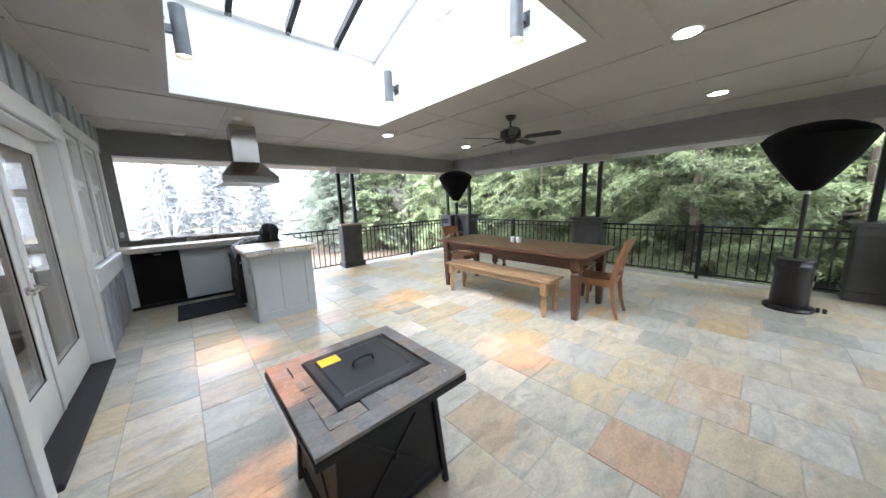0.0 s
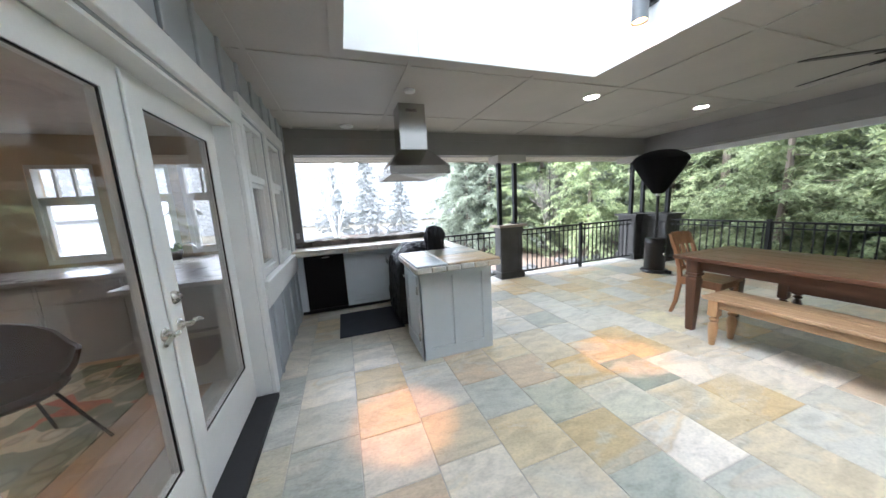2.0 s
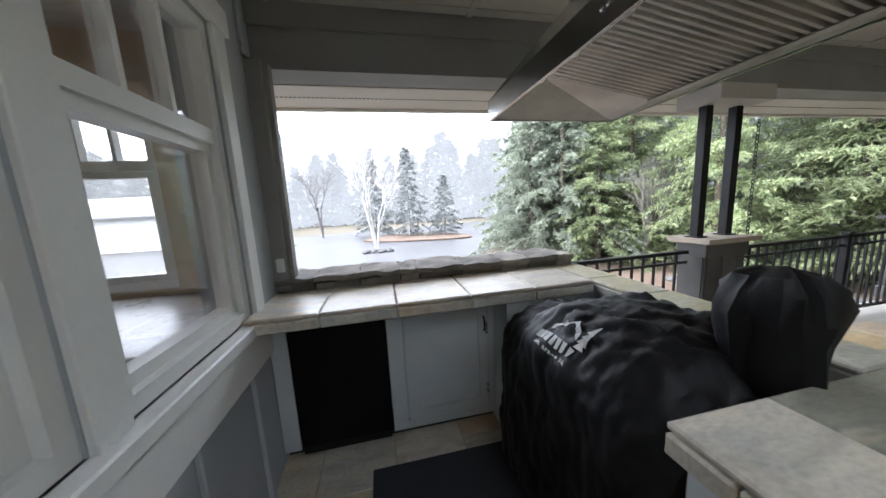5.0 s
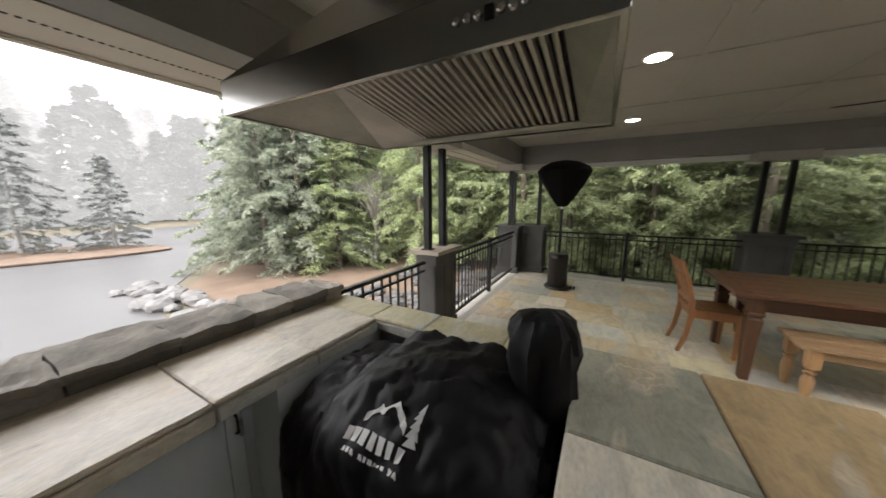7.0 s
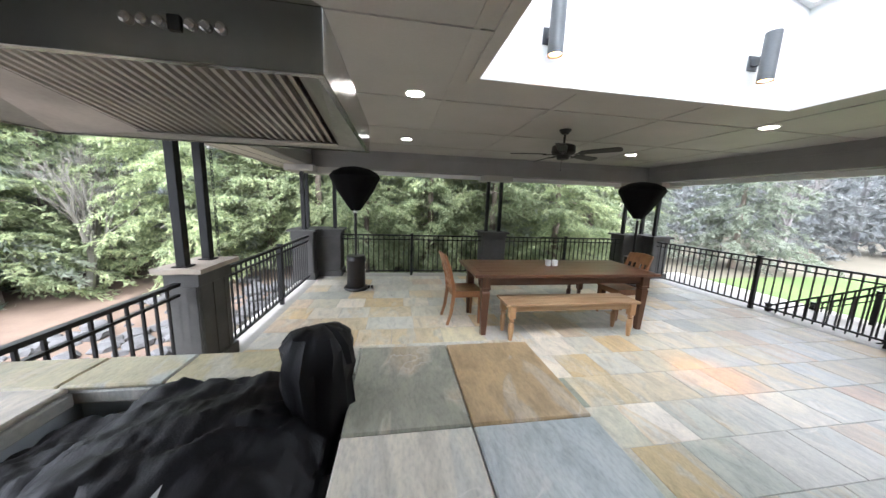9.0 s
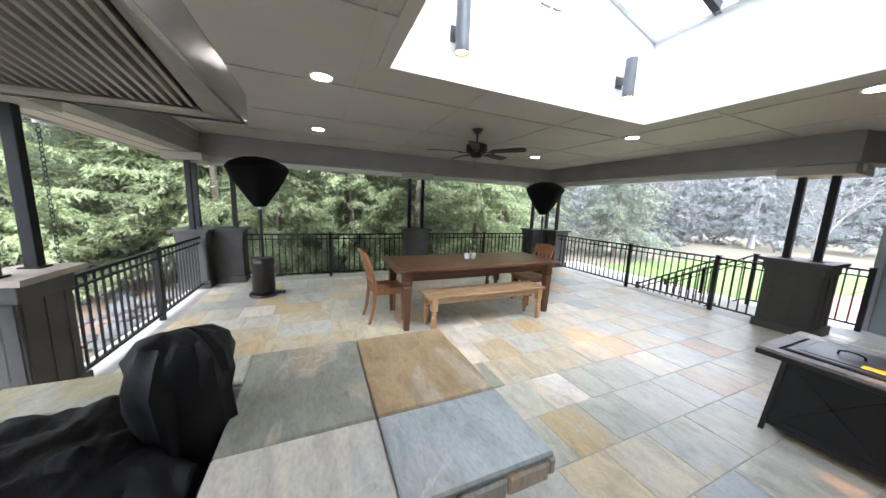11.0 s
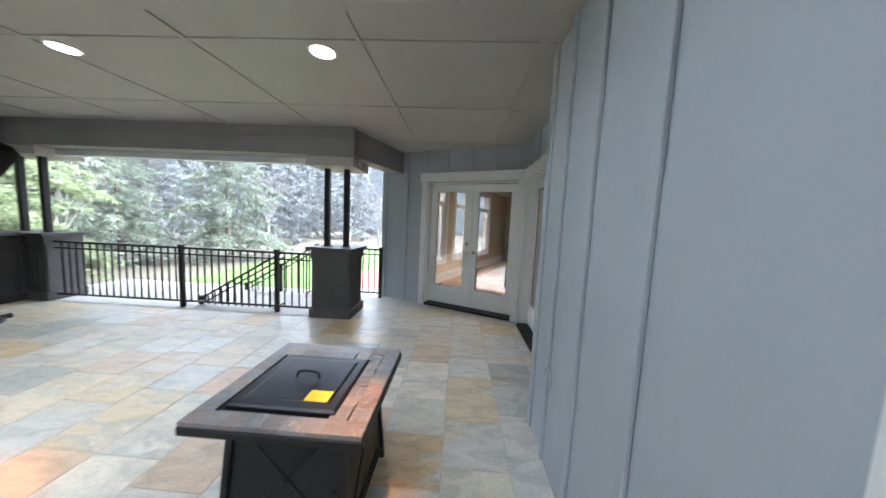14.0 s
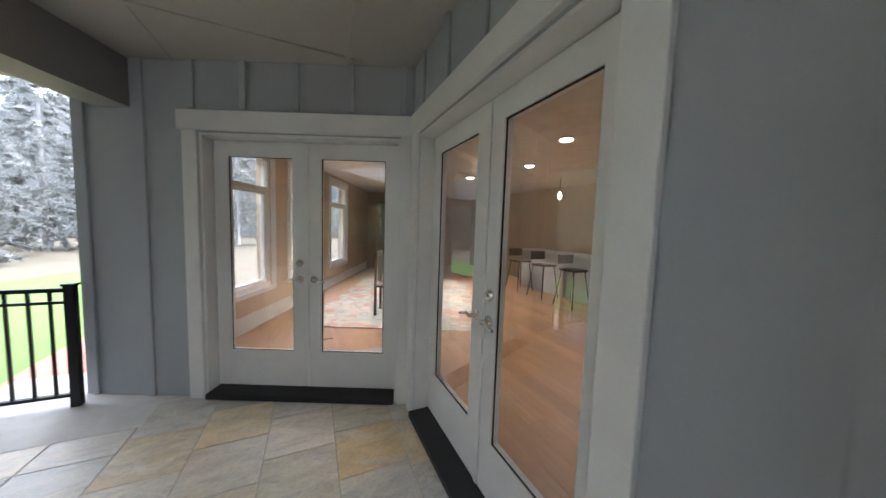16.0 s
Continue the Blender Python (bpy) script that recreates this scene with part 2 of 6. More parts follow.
def part(name, bm, material, parent=None, label="", bevel=0.0, smooth=False, at=None):
    """Links a bmesh as one mesh object, under a thing or a part where one is given."""
    if bevel:
        bmesh.ops.bevel(bm, geom=bm.edges[:], offset=bevel, segments=1, affect="EDGES", clamp_overlap=True)
    bmesh.ops.recalc_face_normals(bm, faces=bm.faces[:])
    me = bpy.data.meshes.new(name)
    bm.to_mesh(me)
    bm.free()
    me.materials.append(material)
    if smooth:
        me.shade_smooth()
        me.set_sharp_from_angle(angle=radians(38))
    ob = new(name, me)
    if parent is not None:
        ob.parent = parent
    if at is not None:
        ob.matrix_basis = at
    if label:
        ob["label"] = label
    return ob


def box(name, dims, material, parent=None, label="", bevel=0.0, at=None):
    bm = bmesh.new()
    bx(bm, *dims)
    return part(name, bm, material, parent, label, bevel, at=at)


def boxes(name, list_of_dims, material, parent=None, label="", bevel=0.0, at=None):
    bm = bmesh.new()
    for d in list_of_dims:
        bx(bm, *d)
    return part(name, bm, material, parent, label, bevel, at=at)


def shared(name, mesh, parent, m):
    """A piece that shares its mesh with its likes."""
    ob = new(name, mesh)
    ob.parent = parent
    ob.matrix_basis = m
    return ob


def thing(name, label, category, m=None, group="", kind=""):
    ob = new(name)
    if m is not None:
        ob.matrix_basis = m
    return tagged(ob, label, category, group, kind)


def structure(ob, label, category):
    return tagged(ob, label, category, kind="structure")


def wall_local(name, length, height, holes, thick, label, m, material=None, base=-0.3):
    """A wall along local x, its face at y = 0 and its body behind it (y > 0), with holes (x0, x1, z0, z1)."""
    bm = bmesh.new()
    xs = sorted({0, length, *[h[0] for h in holes], *[h[1] for h in holes]})
    for a, b in zip(xs, xs[1:]):
        cuts = sorted((h[2], h[3]) for h in holes if h[0] <= a + 1e-6 and h[1] >= b - 1e-6)
        z = base
        for lo, hi in cuts:
            if lo > z:
                bx(bm, a, b, 0, thick, z, lo)
            z = hi
        if z < height:
            bx(bm, a, b, 0, thick, z, height)
    return structure(part(name, bm, material or M_SIDING, at=m), label, "wall")


# ---- setting: the deck ----
CEIL = 2.545
deck = structure(boxes("floor", [(-1.3, 6.42, -2.75, 6.42, -0.25, -0.0035)], M_GROUT), "slate tiled covered terrace floor with narrow joints", "floor")
kerb = structure(boxes("deck_edge", [(6.14, 6.46, -1.6, 6.46, -0.3, -0.004), (1.9, 6.14, 6.14, 6.46, -0.3, -0.004), (1.95, 6.14, -1.6, -1.28, -0.3, -0.004),
                                     (0.4, 1.95, -3.1, -2.0, -0.3, -0.0025)], M_KERB, bevel=0.01),
                 "pale concrete edge of the terrace under the railing", "deck edge")

# ---- setting: ceiling with the skylight opening ----
SX0, SX1, SY0, SY1 = 0.095, 2.355, 0.99, 3.95
bm = bmesh.new()
K = 0.04
for d in ((-1.2, SX0 - K, -3.0, 6.6), (SX1 + K, 6.6, -3.0, 6.6), (SX0 - K, SX1 + K, -3.0, SY0 - K), (SX0 - K, SX1 + K, SY1 + K, 6.6)):
    bx(bm, *d, CEIL, CEIL + 0.12)
for x in (-0.56, 0.60, 1.77, 2.93, 4.10, 5.26):
    for y0, y1 in ((-3.0, 6.2),) if not SX0 < x < SX1 else ((-3.0, SY0 - 0.09), (SY1 + 0.09, 6.2)):
        bx(bm, x - 0.018, x + 0.018, y0, y1, CEIL - 0.009, CEIL + 0.01)
for y in (6.14, 5.45, 4.14, 3.05, 1.77, 0.62, -0.46, -1.72):
    for x0, x1 in ((-0.66, 6.1),) if not SY0 < y < SY1 else ((-0.66, SX0 - 0.09), (SX1 + 0.09, 6.1)):
        bx(bm, x0, x1, y - 0.018, y + 0.018, CEIL - 0.0075, CEIL + 0.01)
for d in ((SX0 - 0.09, SX0 - 0.003, SY0 - 0.09, SY1 + 0.09), (SX1 + 0.003, SX1 + 0.09, SY0 - 0.09, SY1 + 0.09), (SX0 - 0.003, SX1 + 0.003, SY0 - 0.09, SY0 - 0.003), (SX0 - 0.003, SX1 + 0.003, SY1 + 0.003, SY1 + 0.09)):
    bx(bm, *d, CEIL - 0.014, CEIL + 0.01)
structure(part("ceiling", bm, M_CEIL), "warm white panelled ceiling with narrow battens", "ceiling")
EAVE, RIDGE, RY = 3.41, 3.86, (SY0 + SY1) / 2
bm = bmesh.new()
bx(bm, SX0 - 0.08, SX1 + 0.08, SY1, SY1 + 0.08, CEIL - 0.01, EAVE)
bx(bm, SX0 - 0.08, SX1 + 0.08, SY0 - 0.08, SY0, CEIL - 0.01, EAVE)
for x0, x1 in ((SX0 - 0.08, SX0), (SX1, SX1 + 0.08)):
    loft(bm, [[(x, SY0, CEIL - 0.01), (x, SY1, CEIL - 0.01), (x, SY1, EAVE), (x, RY, RIDGE), (x, SY0, EAVE)] for x in (x0, x1)])
shaft = structure(part("skylight_shaft", bm, M_SHAFT), "white panelled light shaft of the skylight", "skylight shaft")
for x in (0.66, 1.22, 1.79):
    for y0, y1 in ((SY1 - 0.006, SY1 - 0.0005), (SY0 + 0.0005, SY0 + 0.006)):
        box("batten", (x - 0.02, x + 0.02, y0, y1, CEIL - 0.008, EAVE - 0.02), M_SHAFT, shaft)
for y in (1.72, RY, 3.2):
    for x0, x1 in ((SX0 + 0.0005, SX0 + 0.006), (SX1 - 0.006, SX1 - 0.0005)):
        box("batten", (x0, x1, y - 0.02, y + 0.02, CEIL - 0.008, EAVE + 0.1), M_SHAFT, shaft)
skyl = structure(new("skylight"), "gabled glass skylight with dark glazing bars", "skylight")
up = math.atan2(RIDGE - EAVE, RY - SY0)
run = math.hypot(RIDGE - EAVE, RY - SY0)
for side in (1, -1):
    m = pose(0, SY0 if side == 1 else SY1, EAVE, 0, 0, 0) @ (pose(0, 0, 0, math.degrees(up)) if side == 1 else pose(0, 0, 0, -math.degrees(up)))
    s = side
    bars = [SX0 + (SX1 - SX0) * k / 4 for k in range(5)]
    for k in range(1, 4):
        box("glazing_bar", (bars[k] - 0.03, bars[k] + 0.03, min(0, s * run), max(0, s * run), -0.03, 0.05), M_BLACK, skyl, "dark glazing bar", at=m)
    for k in range(4):
        g = box("pane", (bars[k], bars[k + 1], min(0, s * run), max(0, s * run), 0.022, 0.028), M_SKYGLASS, skyl, at=m)
        g.visible_shadow = False
    box("eave_rail", (SX0, SX1, min(0, s * 0.05), max(0, s * 0.05), -0.03, 0.02), M_SHAFT, skyl, at=m)
    for x0, x1 in ((SX0, SX0 + 0.05), (SX1 - 0.05, SX1)):
        box("gable_rail", (x0, x1, min(0.05 * s, s * run), max(0.05 * s, s * run), -0.03, 0.02), M_SHAFT, skyl, at=m)
bm = bmesh.new()
for k in range(2):
    bx(bm, SX1 - 0.012, SX1 - 0.003, 2.36 + k * 0.13, 2.47 + k * 0.13, 3.34, 3.46)
vent = tagged(part("gable_vent", bm, surface("vent_grey", (0.35, 0.36, 0.37), rough=0.5), None), "small grey louvred vent on the white gable wall", "vent")

# ---- setting: beams ----
structure(boxes("beam_north", [(-1.0, 6.42, 6.22, 6.42, 2.2, CEIL), (-1.0, 6.42, 6.20, 6.22, 2.42, CEIL)], M_BEAM), "taupe painted boxed beam over the kitchen side", "beam")
structure(boxes("beam_east", [(6.10, 6.42, -1.40, 6.199, 2.2, CEIL), (6.08, 6.10, -1.14, 6.199, 2.42, CEIL)], M_BEAM), "taupe painted boxed beam along the railing", "beam")
structure(boxes("beam_south", [(1.28, 6.099, -1.42, -1.16, 2.2, CEIL), (1.30, 6.079, -1.16, -1.14, 2.42, CEIL)], M_BEAM), "taupe painted boxed beam by the steps", "beam")
bm = bmesh.new()
d = Vector((0.90 - 1.29, -2.42 + 1.24, 0))
q = Matrix.Translation((1.29, -1.24, 0)) @ pose(0, 0, 0, 0, 0, math.degrees(math.atan2(d.y, d.x)))
bx(bm, 0.0, d.length + 0.1, 0.0, 0.26, 2.2, CEIL, q)
structure(part("beam_corner", bm, M_BEAM), "taupe painted slanting beam end that meets the house", "beam")
for q in ((6.425, 6.52, -1.4, 6.42, 2.12, 2.30), (1.3, 6.42, -1.52, -1.425, 2.12, 2.30)):
    structure(box("screen_housing", q, M_TRIM), "white roll-screen housing behind the beam", "screen housing")
eaves = structure(boxes("eaves_soffit", [(-1.2, 7.0, 6.425, 6.90, 2.205, 2.27), (-1.2, 7.0, 6.901, 6.945, 2.19, 2.40)], M_SOFFIT), "cream boarded eaves soffit with a vent line over the kitchen opening", "soffit")
bm = bmesh.new()
for k in range(250):
    bx(bm, -1.0 + 0.03 * k, -0.984 + 0.03 * k, 6.655, 6.667, 2.202, 2.2045)
part("vent_holes", bm, M_BLACK, eaves, "dark dotted vent line")
boxes("bead", [(-1.2, 7.0, 6.43, 6.45, 2.195, 2.2045), (-1.2, 7.0, 6.885, 6.899, 2.195, 2.2045)], M_SOFFIT, eaves)
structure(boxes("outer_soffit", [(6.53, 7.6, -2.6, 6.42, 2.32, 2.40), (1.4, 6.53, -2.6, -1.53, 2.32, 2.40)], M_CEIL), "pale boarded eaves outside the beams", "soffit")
structure(boxes("roof", [(-6.0, SX0 - 0.1, -8, 7.5, 2.68, 2.80), (SX1 + 0.1, 7.6, -2.9, 7.5, 2.68, 2.80), (SX0 - 0.1, SX1 + 0.1, -2.9, SY0 - 0.1, 2.68, 2.80), (SX0 - 0.1, SX1 + 0.1, SY1 + 0.09, 7.5, 2.68, 2.80)], M_BEAM),
          "dark roof over the terrace and the house", "roof")


# ---- setting: house walls ----
def battens(wall, xs, z0, z1, m):
    bm = bmesh.new()
    bx(bm, -0.022, 0.022, -0.02, 0.0, 0, 1)
    bmesh.ops.bevel(bm, geom=[e for e in bm.edges if abs(e.verts[0].co.z - e.verts[1].co.z) > 0.5], offset=0.004, segments=1, affect="EDGES")
    me = bpy.data.meshes.new("batten")
    bm.to_mesh(me)
    bm.free()
    me.materials.append(M_SIDING)
    for x in xs:
        shared("batten", me, wall, Matrix.LocRotScale((x, 0, z0), None, (1, 1, z1 - z0)))


# Wall frames: local x runs along the wall, local y points into the house.
MW = pose(-0.68, 0.325, 0, 0, 0, 90)
MB = pose(-1.02, -1.60, 0, 0, 0, 90)
MA = pose(1.288, -2.646, 0, 0, 0, math.degrees(math.atan2(0.4089, -0.9126)))
C0, C1, B0, B1, A0, A1 = 1.965, 3.745, 0.13, 1.60, 0.94, 2.44
MW0 = pose(-0.68, 0.53, 0, 0, 0, 90)
wall_w = wall_local("wall_west", 5.725, CEIL, [(C0 - 0.205, C1 - 0.205, 0.0, 2.04), (3.74, 4.435, 0.90, 2.18), (4.53, 5.245, 0.90, 2.18)], 0.2, "pale blue-grey board and batten house wall", MW0)
wall_b = wall_local("wall_recess", 2.13, CEIL, [(B0, B1, 0.0, 2.04)], 0.2, "pale blue-grey board and batten wall of the recess", MB)
wall_a = wall_local("wall_corner", 2.55, CEIL, [(A0, A1, 0.0, 2.04)], 0.2, "pale blue-grey board and batten wall at the corner", MA)
structure(boxes("wall_return", [(-1.02, -0.681, 0.532, 0.61, -0.3, CEIL)], M_SIDING), "short return of the house wall", "wall")
battens(wall_w, (0.35, 0.71, 1.13), 0.0, CEIL, None)
battens(wall_w, (1.73, 2.09, 2.44, 2.79, 3.14, 3.49, 3.84, 4.19, 4.54, 4.89, 5.24, 5.57), 2.21, CEIL, None)
battens(wall_w, (3.91, 4.32, 4.73, 5.14), 0.0, 0.66, None)
box("corner_board", (0.0, 0.085, -0.014, 0.0, 0.0, CEIL), M_SIDING, wall_w, bevel=0.002)
battens(wall_b, (2.0,), 0.0, CEIL, None)
battens(wall_b, (0.2, 0.58, 0.96, 1.34, 1.72), 2.21, CEIL, None)
battens(wall_a, (0.09, 0.53), 0.0, CEIL, None)
battens(wall_a, (0.90, 1.28, 1.67, 2.07, 2.45), 2.21, CEIL, None)


def casing(name, x0, x1, head, m, label, left=0.11, right=0.11):
    """White trim round a door opening, with a deeper head board and a jamb lining."""
    t = structure(new(name), label, "door trim")
    t.matrix_basis = m
    box("side_board", (x0 - left, x0, -0.026, 0.0, 0.0, 2.05), M_TRIM, t, bevel=0.003)
    box("side_board", (x1, x1 + right, -0.026, 0.0, 0.0, 2.05), M_TRIM, t, bevel=0.003)
    box("head_board", (x0 - left - 0.03, min(x1 + right + 0.03, head), -0.034, 0.0, 2.05, 2.19), M_TRIM, t, bevel=0.004)
    boxes("jamb", [(x0, x0 + 0.02, 0.001, 0.19, 0.0, 2.04), (x1 - 0.02, x1, 0.001, 0.19, 0.0, 2.04), (x0 + 0.02, x1 - 0.02, 0.001, 0.19, 2.02, 2.038)], M_TRIM, t)
    box("threshold", (x0 + 0.02, x1 - 0.02, -0.045, 0.19, 0.0, 0.045), M_THRESH, t, "black threshold", bevel=0.006)
    return t


casing("trim_door_west", C0, C1, 9, MW, "white trim round the double doors by the kitchen")
casing("trim_door_recess", B0, B1, 9, MB, "white trim round the double doors of the recess")
casing("trim_door_corner", A0, A1, 2.545, MA, "white trim round the double doors at the corner", right=0.10)


def lever(parent, x, y, z, way):
    """A nickel lever handle on a round rose, facing -y."""
    bm = bmesh.new()
    lathe(bm, [(0.028, 0), (0.03, 0.006), (0.022, 0.014), (0.011, 0.016), (0.011, 0.05)], 16, pose(x, y, z, 90))
    pts = [(0.0, 0.0), (0.03, 0.006), (0.065, 0.0), (0.10, -0.012)]
    for (a, h0), (b, h1) in zip(pts, pts[1:]):
        rod(bm, (x + way * a, y - 0.05, z + h0), (x + way * b, y - 0.05, z + h1), 0.0095, 8, 0.008)
    return part("lever_handle", bm, M_NICKEL, parent, "satin nickel lever handle", smooth=True)


def french_door(name, x0, x1, m, label, bolt):
    """A pair of white glazed leaves in an opening x0..x1, set back in the wall."""
    d = structure(new(name), label, "door")
    d.matrix_basis = m
    mid, y0, y1 = (x0 + x1) / 2, 0.105, 0.15
    for k, (a, b) in enumerate(((x0 + 0.024, mid - 0.002), (mid + 0.002, x1 - 0.024))):
        ga, gb, g0, g1 = a + 0.112, b - 0.112, 0.345, 1.895
        bm = bmesh.new()
        for q in ((a, ga, 0.05, 2.015), (gb, b, 0.05, 2.015), (ga, gb, 0.05, g0), (ga, gb, g1, 2.015)):
            bx(bm, q[0], q[1], y0, y1, q[2], q[3])
        leaf = part("leaf", bm, M_TRIM, d, "white painted glazed door leaf")
        boxes("glass_bead", [(ga, ga + 0.005, y0 + 0.006, y0 + 0.014, g0, g1), (gb - 0.005, gb, y0 + 0.006, y0 + 0.014, g0, g1), (ga + 0.005, gb - 0.005, y0 + 0.006, y0 + 0.014, g0, g0 + 0.005), (ga + 0.005, gb - 0.005, y0 + 0.006, y0 + 0.014, g1 - 0.005, g1)], M_BLACK, leaf, "thin dark glazing bead")
        pane = box("pane", (ga, gb, y0 + 0.018, y0 + 0.024, g0, g1), M_GLASS, leaf)
        pane.visible_shadow = False
        hx = b - 0.055 if k == 0 else a + 0.055
        lever(leaf, hx, y0, 0.945, -1 if k == 0 else 1)
        if k == bolt:
            bm = bmesh.new()
            lathe(bm, [(0.029, 0), (0.031, 0.008), (0.024, 0.02), (0.012, 0.022), (0.012, 0.03)], 16, pose(hx, y0, 1.075, 90))
            part("deadbolt", bm, M_NICKEL, leaf, "satin nickel deadbolt", smooth=True)
    box("astragal", (mid - 0.018, mid + 0.018, y0 - 0.014, y0 - 0.001, 0.06, 2.0), M_TRIM, d, bevel=0.004)
    return d


french_door("door_1", C0, C1, MW, "closed white double glazed doors by the kitchen", 1)
french_door("door_2", B0, B1, MB, "closed white double glazed doors in the recess", 1)
french_door("door_3", A0, A1, MA, "closed white double glazed doors at the corner", 0)


def house_window(name, x0, x1, z0, z1, m, label, bar=1.72, lights=3):
    """A white window: three small lights over one large sash."""
    w = structure(new(name), label, "window")
    w.matrix_basis = m
    y0, y1 = 0.03, 0.10
    boxes("window_frame", [(x0, x0 + 0.045, y0 - 0.02, y1, z0, z1), (x1 - 0.045, x1, y0 - 0.02, y1, z0, z1), (x0 + 0.045, x1 - 0.045, y0 - 0.02, y1, z1 - 0.045, z1), (x0 + 0.045, x1 - 0.045, y0 - 0.02, y1, z0, z0 + 0.05), (x0 + 0.045, x1 - 0.045, y0 - 0.01, y1, bar - 0.03, bar + 0.03)], M_TRIM, w)
    a, b = x0 + 0.045, x1 - 0.045
    for k in range(1, lights):
        xk = a + (b - a) * k / lights
        box("glazing_bar", (xk - 0.011, xk + 0.011, y0, y1 - 0.02, bar + 0.03, z1 - 0.045), M_TRIM, w)
    for k in range(lights):
        g = box("pane", (a + (b - a) * k / lights + 0.011, a + (b - a) * (k + 1) / lights - 0.011, 0.06, 0.066, bar + 0.03, z1 - 0.045), M_GLASS, w)
        g.visible_shadow = False
    boxes("sash", [(a, a + 0.04, y0 + 0.01, y1, z0 + 0.05, bar - 0.03), (b - 0.04, b, y0 + 0.01, y1, z0 + 0.05, bar - 0.03), (a + 0.04, b - 0.04, y0 + 0.01, y1, z0 + 0.05, z0 + 0.09), (a + 0.04, b - 0.04, y0 + 0.01, y1, bar - 0.07, bar - 0.03)], M_TRIM, w)
    g = box("pane", (a + 0.04, b - 0.04, 0.07, 0.076, z0 + 0.09, bar - 0.07), M_GLASS, w)
    g.visible_shadow = False
    return w


house_window("window_1", 3.945, 4.64, 0.90, 2.18, MW, "white house window with three small lights above")
house_window("window_2", 4.735, 5.45, 0.90, 2.18, MW, "white house window with three small lights above")
wt = structure(new("trim_windows"), "white boards and sill round the pair of windows", "window trim")
wt.matrix_basis = MW
box("side_board", (3.88, 3.945, -0.024, 0.0, 0.845, 2.19), M_TRIM, wt, bevel=0.003)
box("side_board", (5.45, 5.54, -0.024, 0.0, 0.845, 2.19), M_TRIM, wt, bevel=0.003)
box("mullion_board", (4.64, 4.735, -0.02, 0.0, 0.90, 2.19), M_TRIM, wt, bevel=0.003)
box("head_board", (3.90, 5.58, -0.03, 0.0, 2.191, 2.30), M_TRIM, wt, bevel=0.003)
box("sill", (3.875, 5.56, -0.055, 0.03, 0.845, 0.90), M_TRIM, wt, bevel=0.006)
box("apron", (3.875, 5.90, -0.03, 0.0, 0.67, 0.844), M_TRIM, wt, bevel=0.003)
structure(boxes("wall_end_post", [(-0.70, -0.60, 6.10, 6.21, 0.93, 2.2), (-0.61, -0.575, 6.14, 6.2, 0.95, 2.2)], M_BEAM), "taupe end post with a screen track by the kitchen opening", "post")

# ---- setting: piers with twin posts ----
def pier(name, x0, x1, y0, y1, posts, label, stone=M_PIER, arms=None):
    """A boxed pedestal with a flared base and cap, black posts on it and a pale bearing block above."""
    p = structure(new(name), label, "pier")
    for a0, a1, b0, b1 in arms or [(x0, x1, y0, y1)]:
        box("body", (a0 + 0.03, a1 - 0.03, b0 + 0.03, b1 - 0.03, -0.01, 0.94), M_PIER, p, bevel=0.004)
        box("base_board", (a0, a1, b0, b1, -0.012, 0.12), M_PIER, p, bevel=0.005)
        box("neck_board", (a0 + 0.015, a1 - 0.015, b0 + 0.015, b1 - 0.015, 0.82, 0.942), M_PIER, p, bevel=0.004)
        bm = bmesh.new()
        bx(bm, a0 - 0.035, a1 + 0.035, b0 - 0.035, b1 + 0.035, 0.944, 0.985)
        bmesh.ops.subdivide_edges(bm, edges=bm.edges[:], cuts=4, use_grid_fill=True)
        for v in bm.verts:
            v.co += noise.noise_vector(v.co * 9) * 0.008
        part("cap_stone", bm, stone, p, "rough stone cap")
        for k in range(5):
            f = a0 + 0.08 + (a1 - a0 - 0.16) * k / 4
            f2 = b0 + 0.08 + (b1 - b0 - 0.16) * k / 4
            if k in (0, 2, 4):
                for s, e in ((b0 + 0.022, b0 + 0.03), (b1 - 0.03, b1 - 0.022)):
                    box("board", (f - 0.035, f + 0.035, s, e, 0.12, 0.82), M_PIER, p)
                for s, e in ((a0 + 0.022, a0 + 0.03), (a1 - 0.03, a1 - 0.022)):
                    box("board", (s, e, f2 - 0.035, f2 + 0.035, 0.12, 0.82), M_PIER, p)
        box("bearing_block", (a0 - 0.03, a1 + 0.03, b0 - 0.03, b1 + 0.03, 2.08, 2.198), M_CEIL, p, "pale bearing block under the beam", bevel=0.004)
    for x, y in posts:
        box("post", (x - 0.035, x + 0.035, y - 0.035, y + 0.035, 0.98, 2.085), M_BLACK, p, "black square steel post", bevel=0.004)
        box("foot_plate", (x - 0.055, x + 0.055, y - 0.055, y + 0.055, 0.975, 0.995), M_BLACK, p)
    return p


pier("pier_north", 2.60, 3.10, 6.165, 6.455, [(2.68, 6.32), (3.0, 6.32)], "grey boarded pier with a stone cap and twin black posts", M_PIERSTONE)
pier("pier_corner_north", 0, 0, 0, 0, [(5.98, 6.36), (6.38, 6.40), (6.38, 5.86)], "L-shaped grey corner pier with three black posts", arms=[(5.87, 6.13, 6.15, 6.60), (6.16, 6.62, 5.70, 6.60)])
pier("pier_east", 6.15, 6.60, 2.14, 2.72, [(6.36, 2.28), (6.36, 2.58)], "grey boarded pier with twin black posts")
pier("pier_corner_south", 0, 0, 0, 0, [(5.98, -1.42), (6.38, -1.44), (6.38, -0.92)], "L-shaped grey corner pier with three black posts", arms=[(5.80, 6.12, -1.72, -1.24), (6.15, 6.62, -1.72, -0.78)])
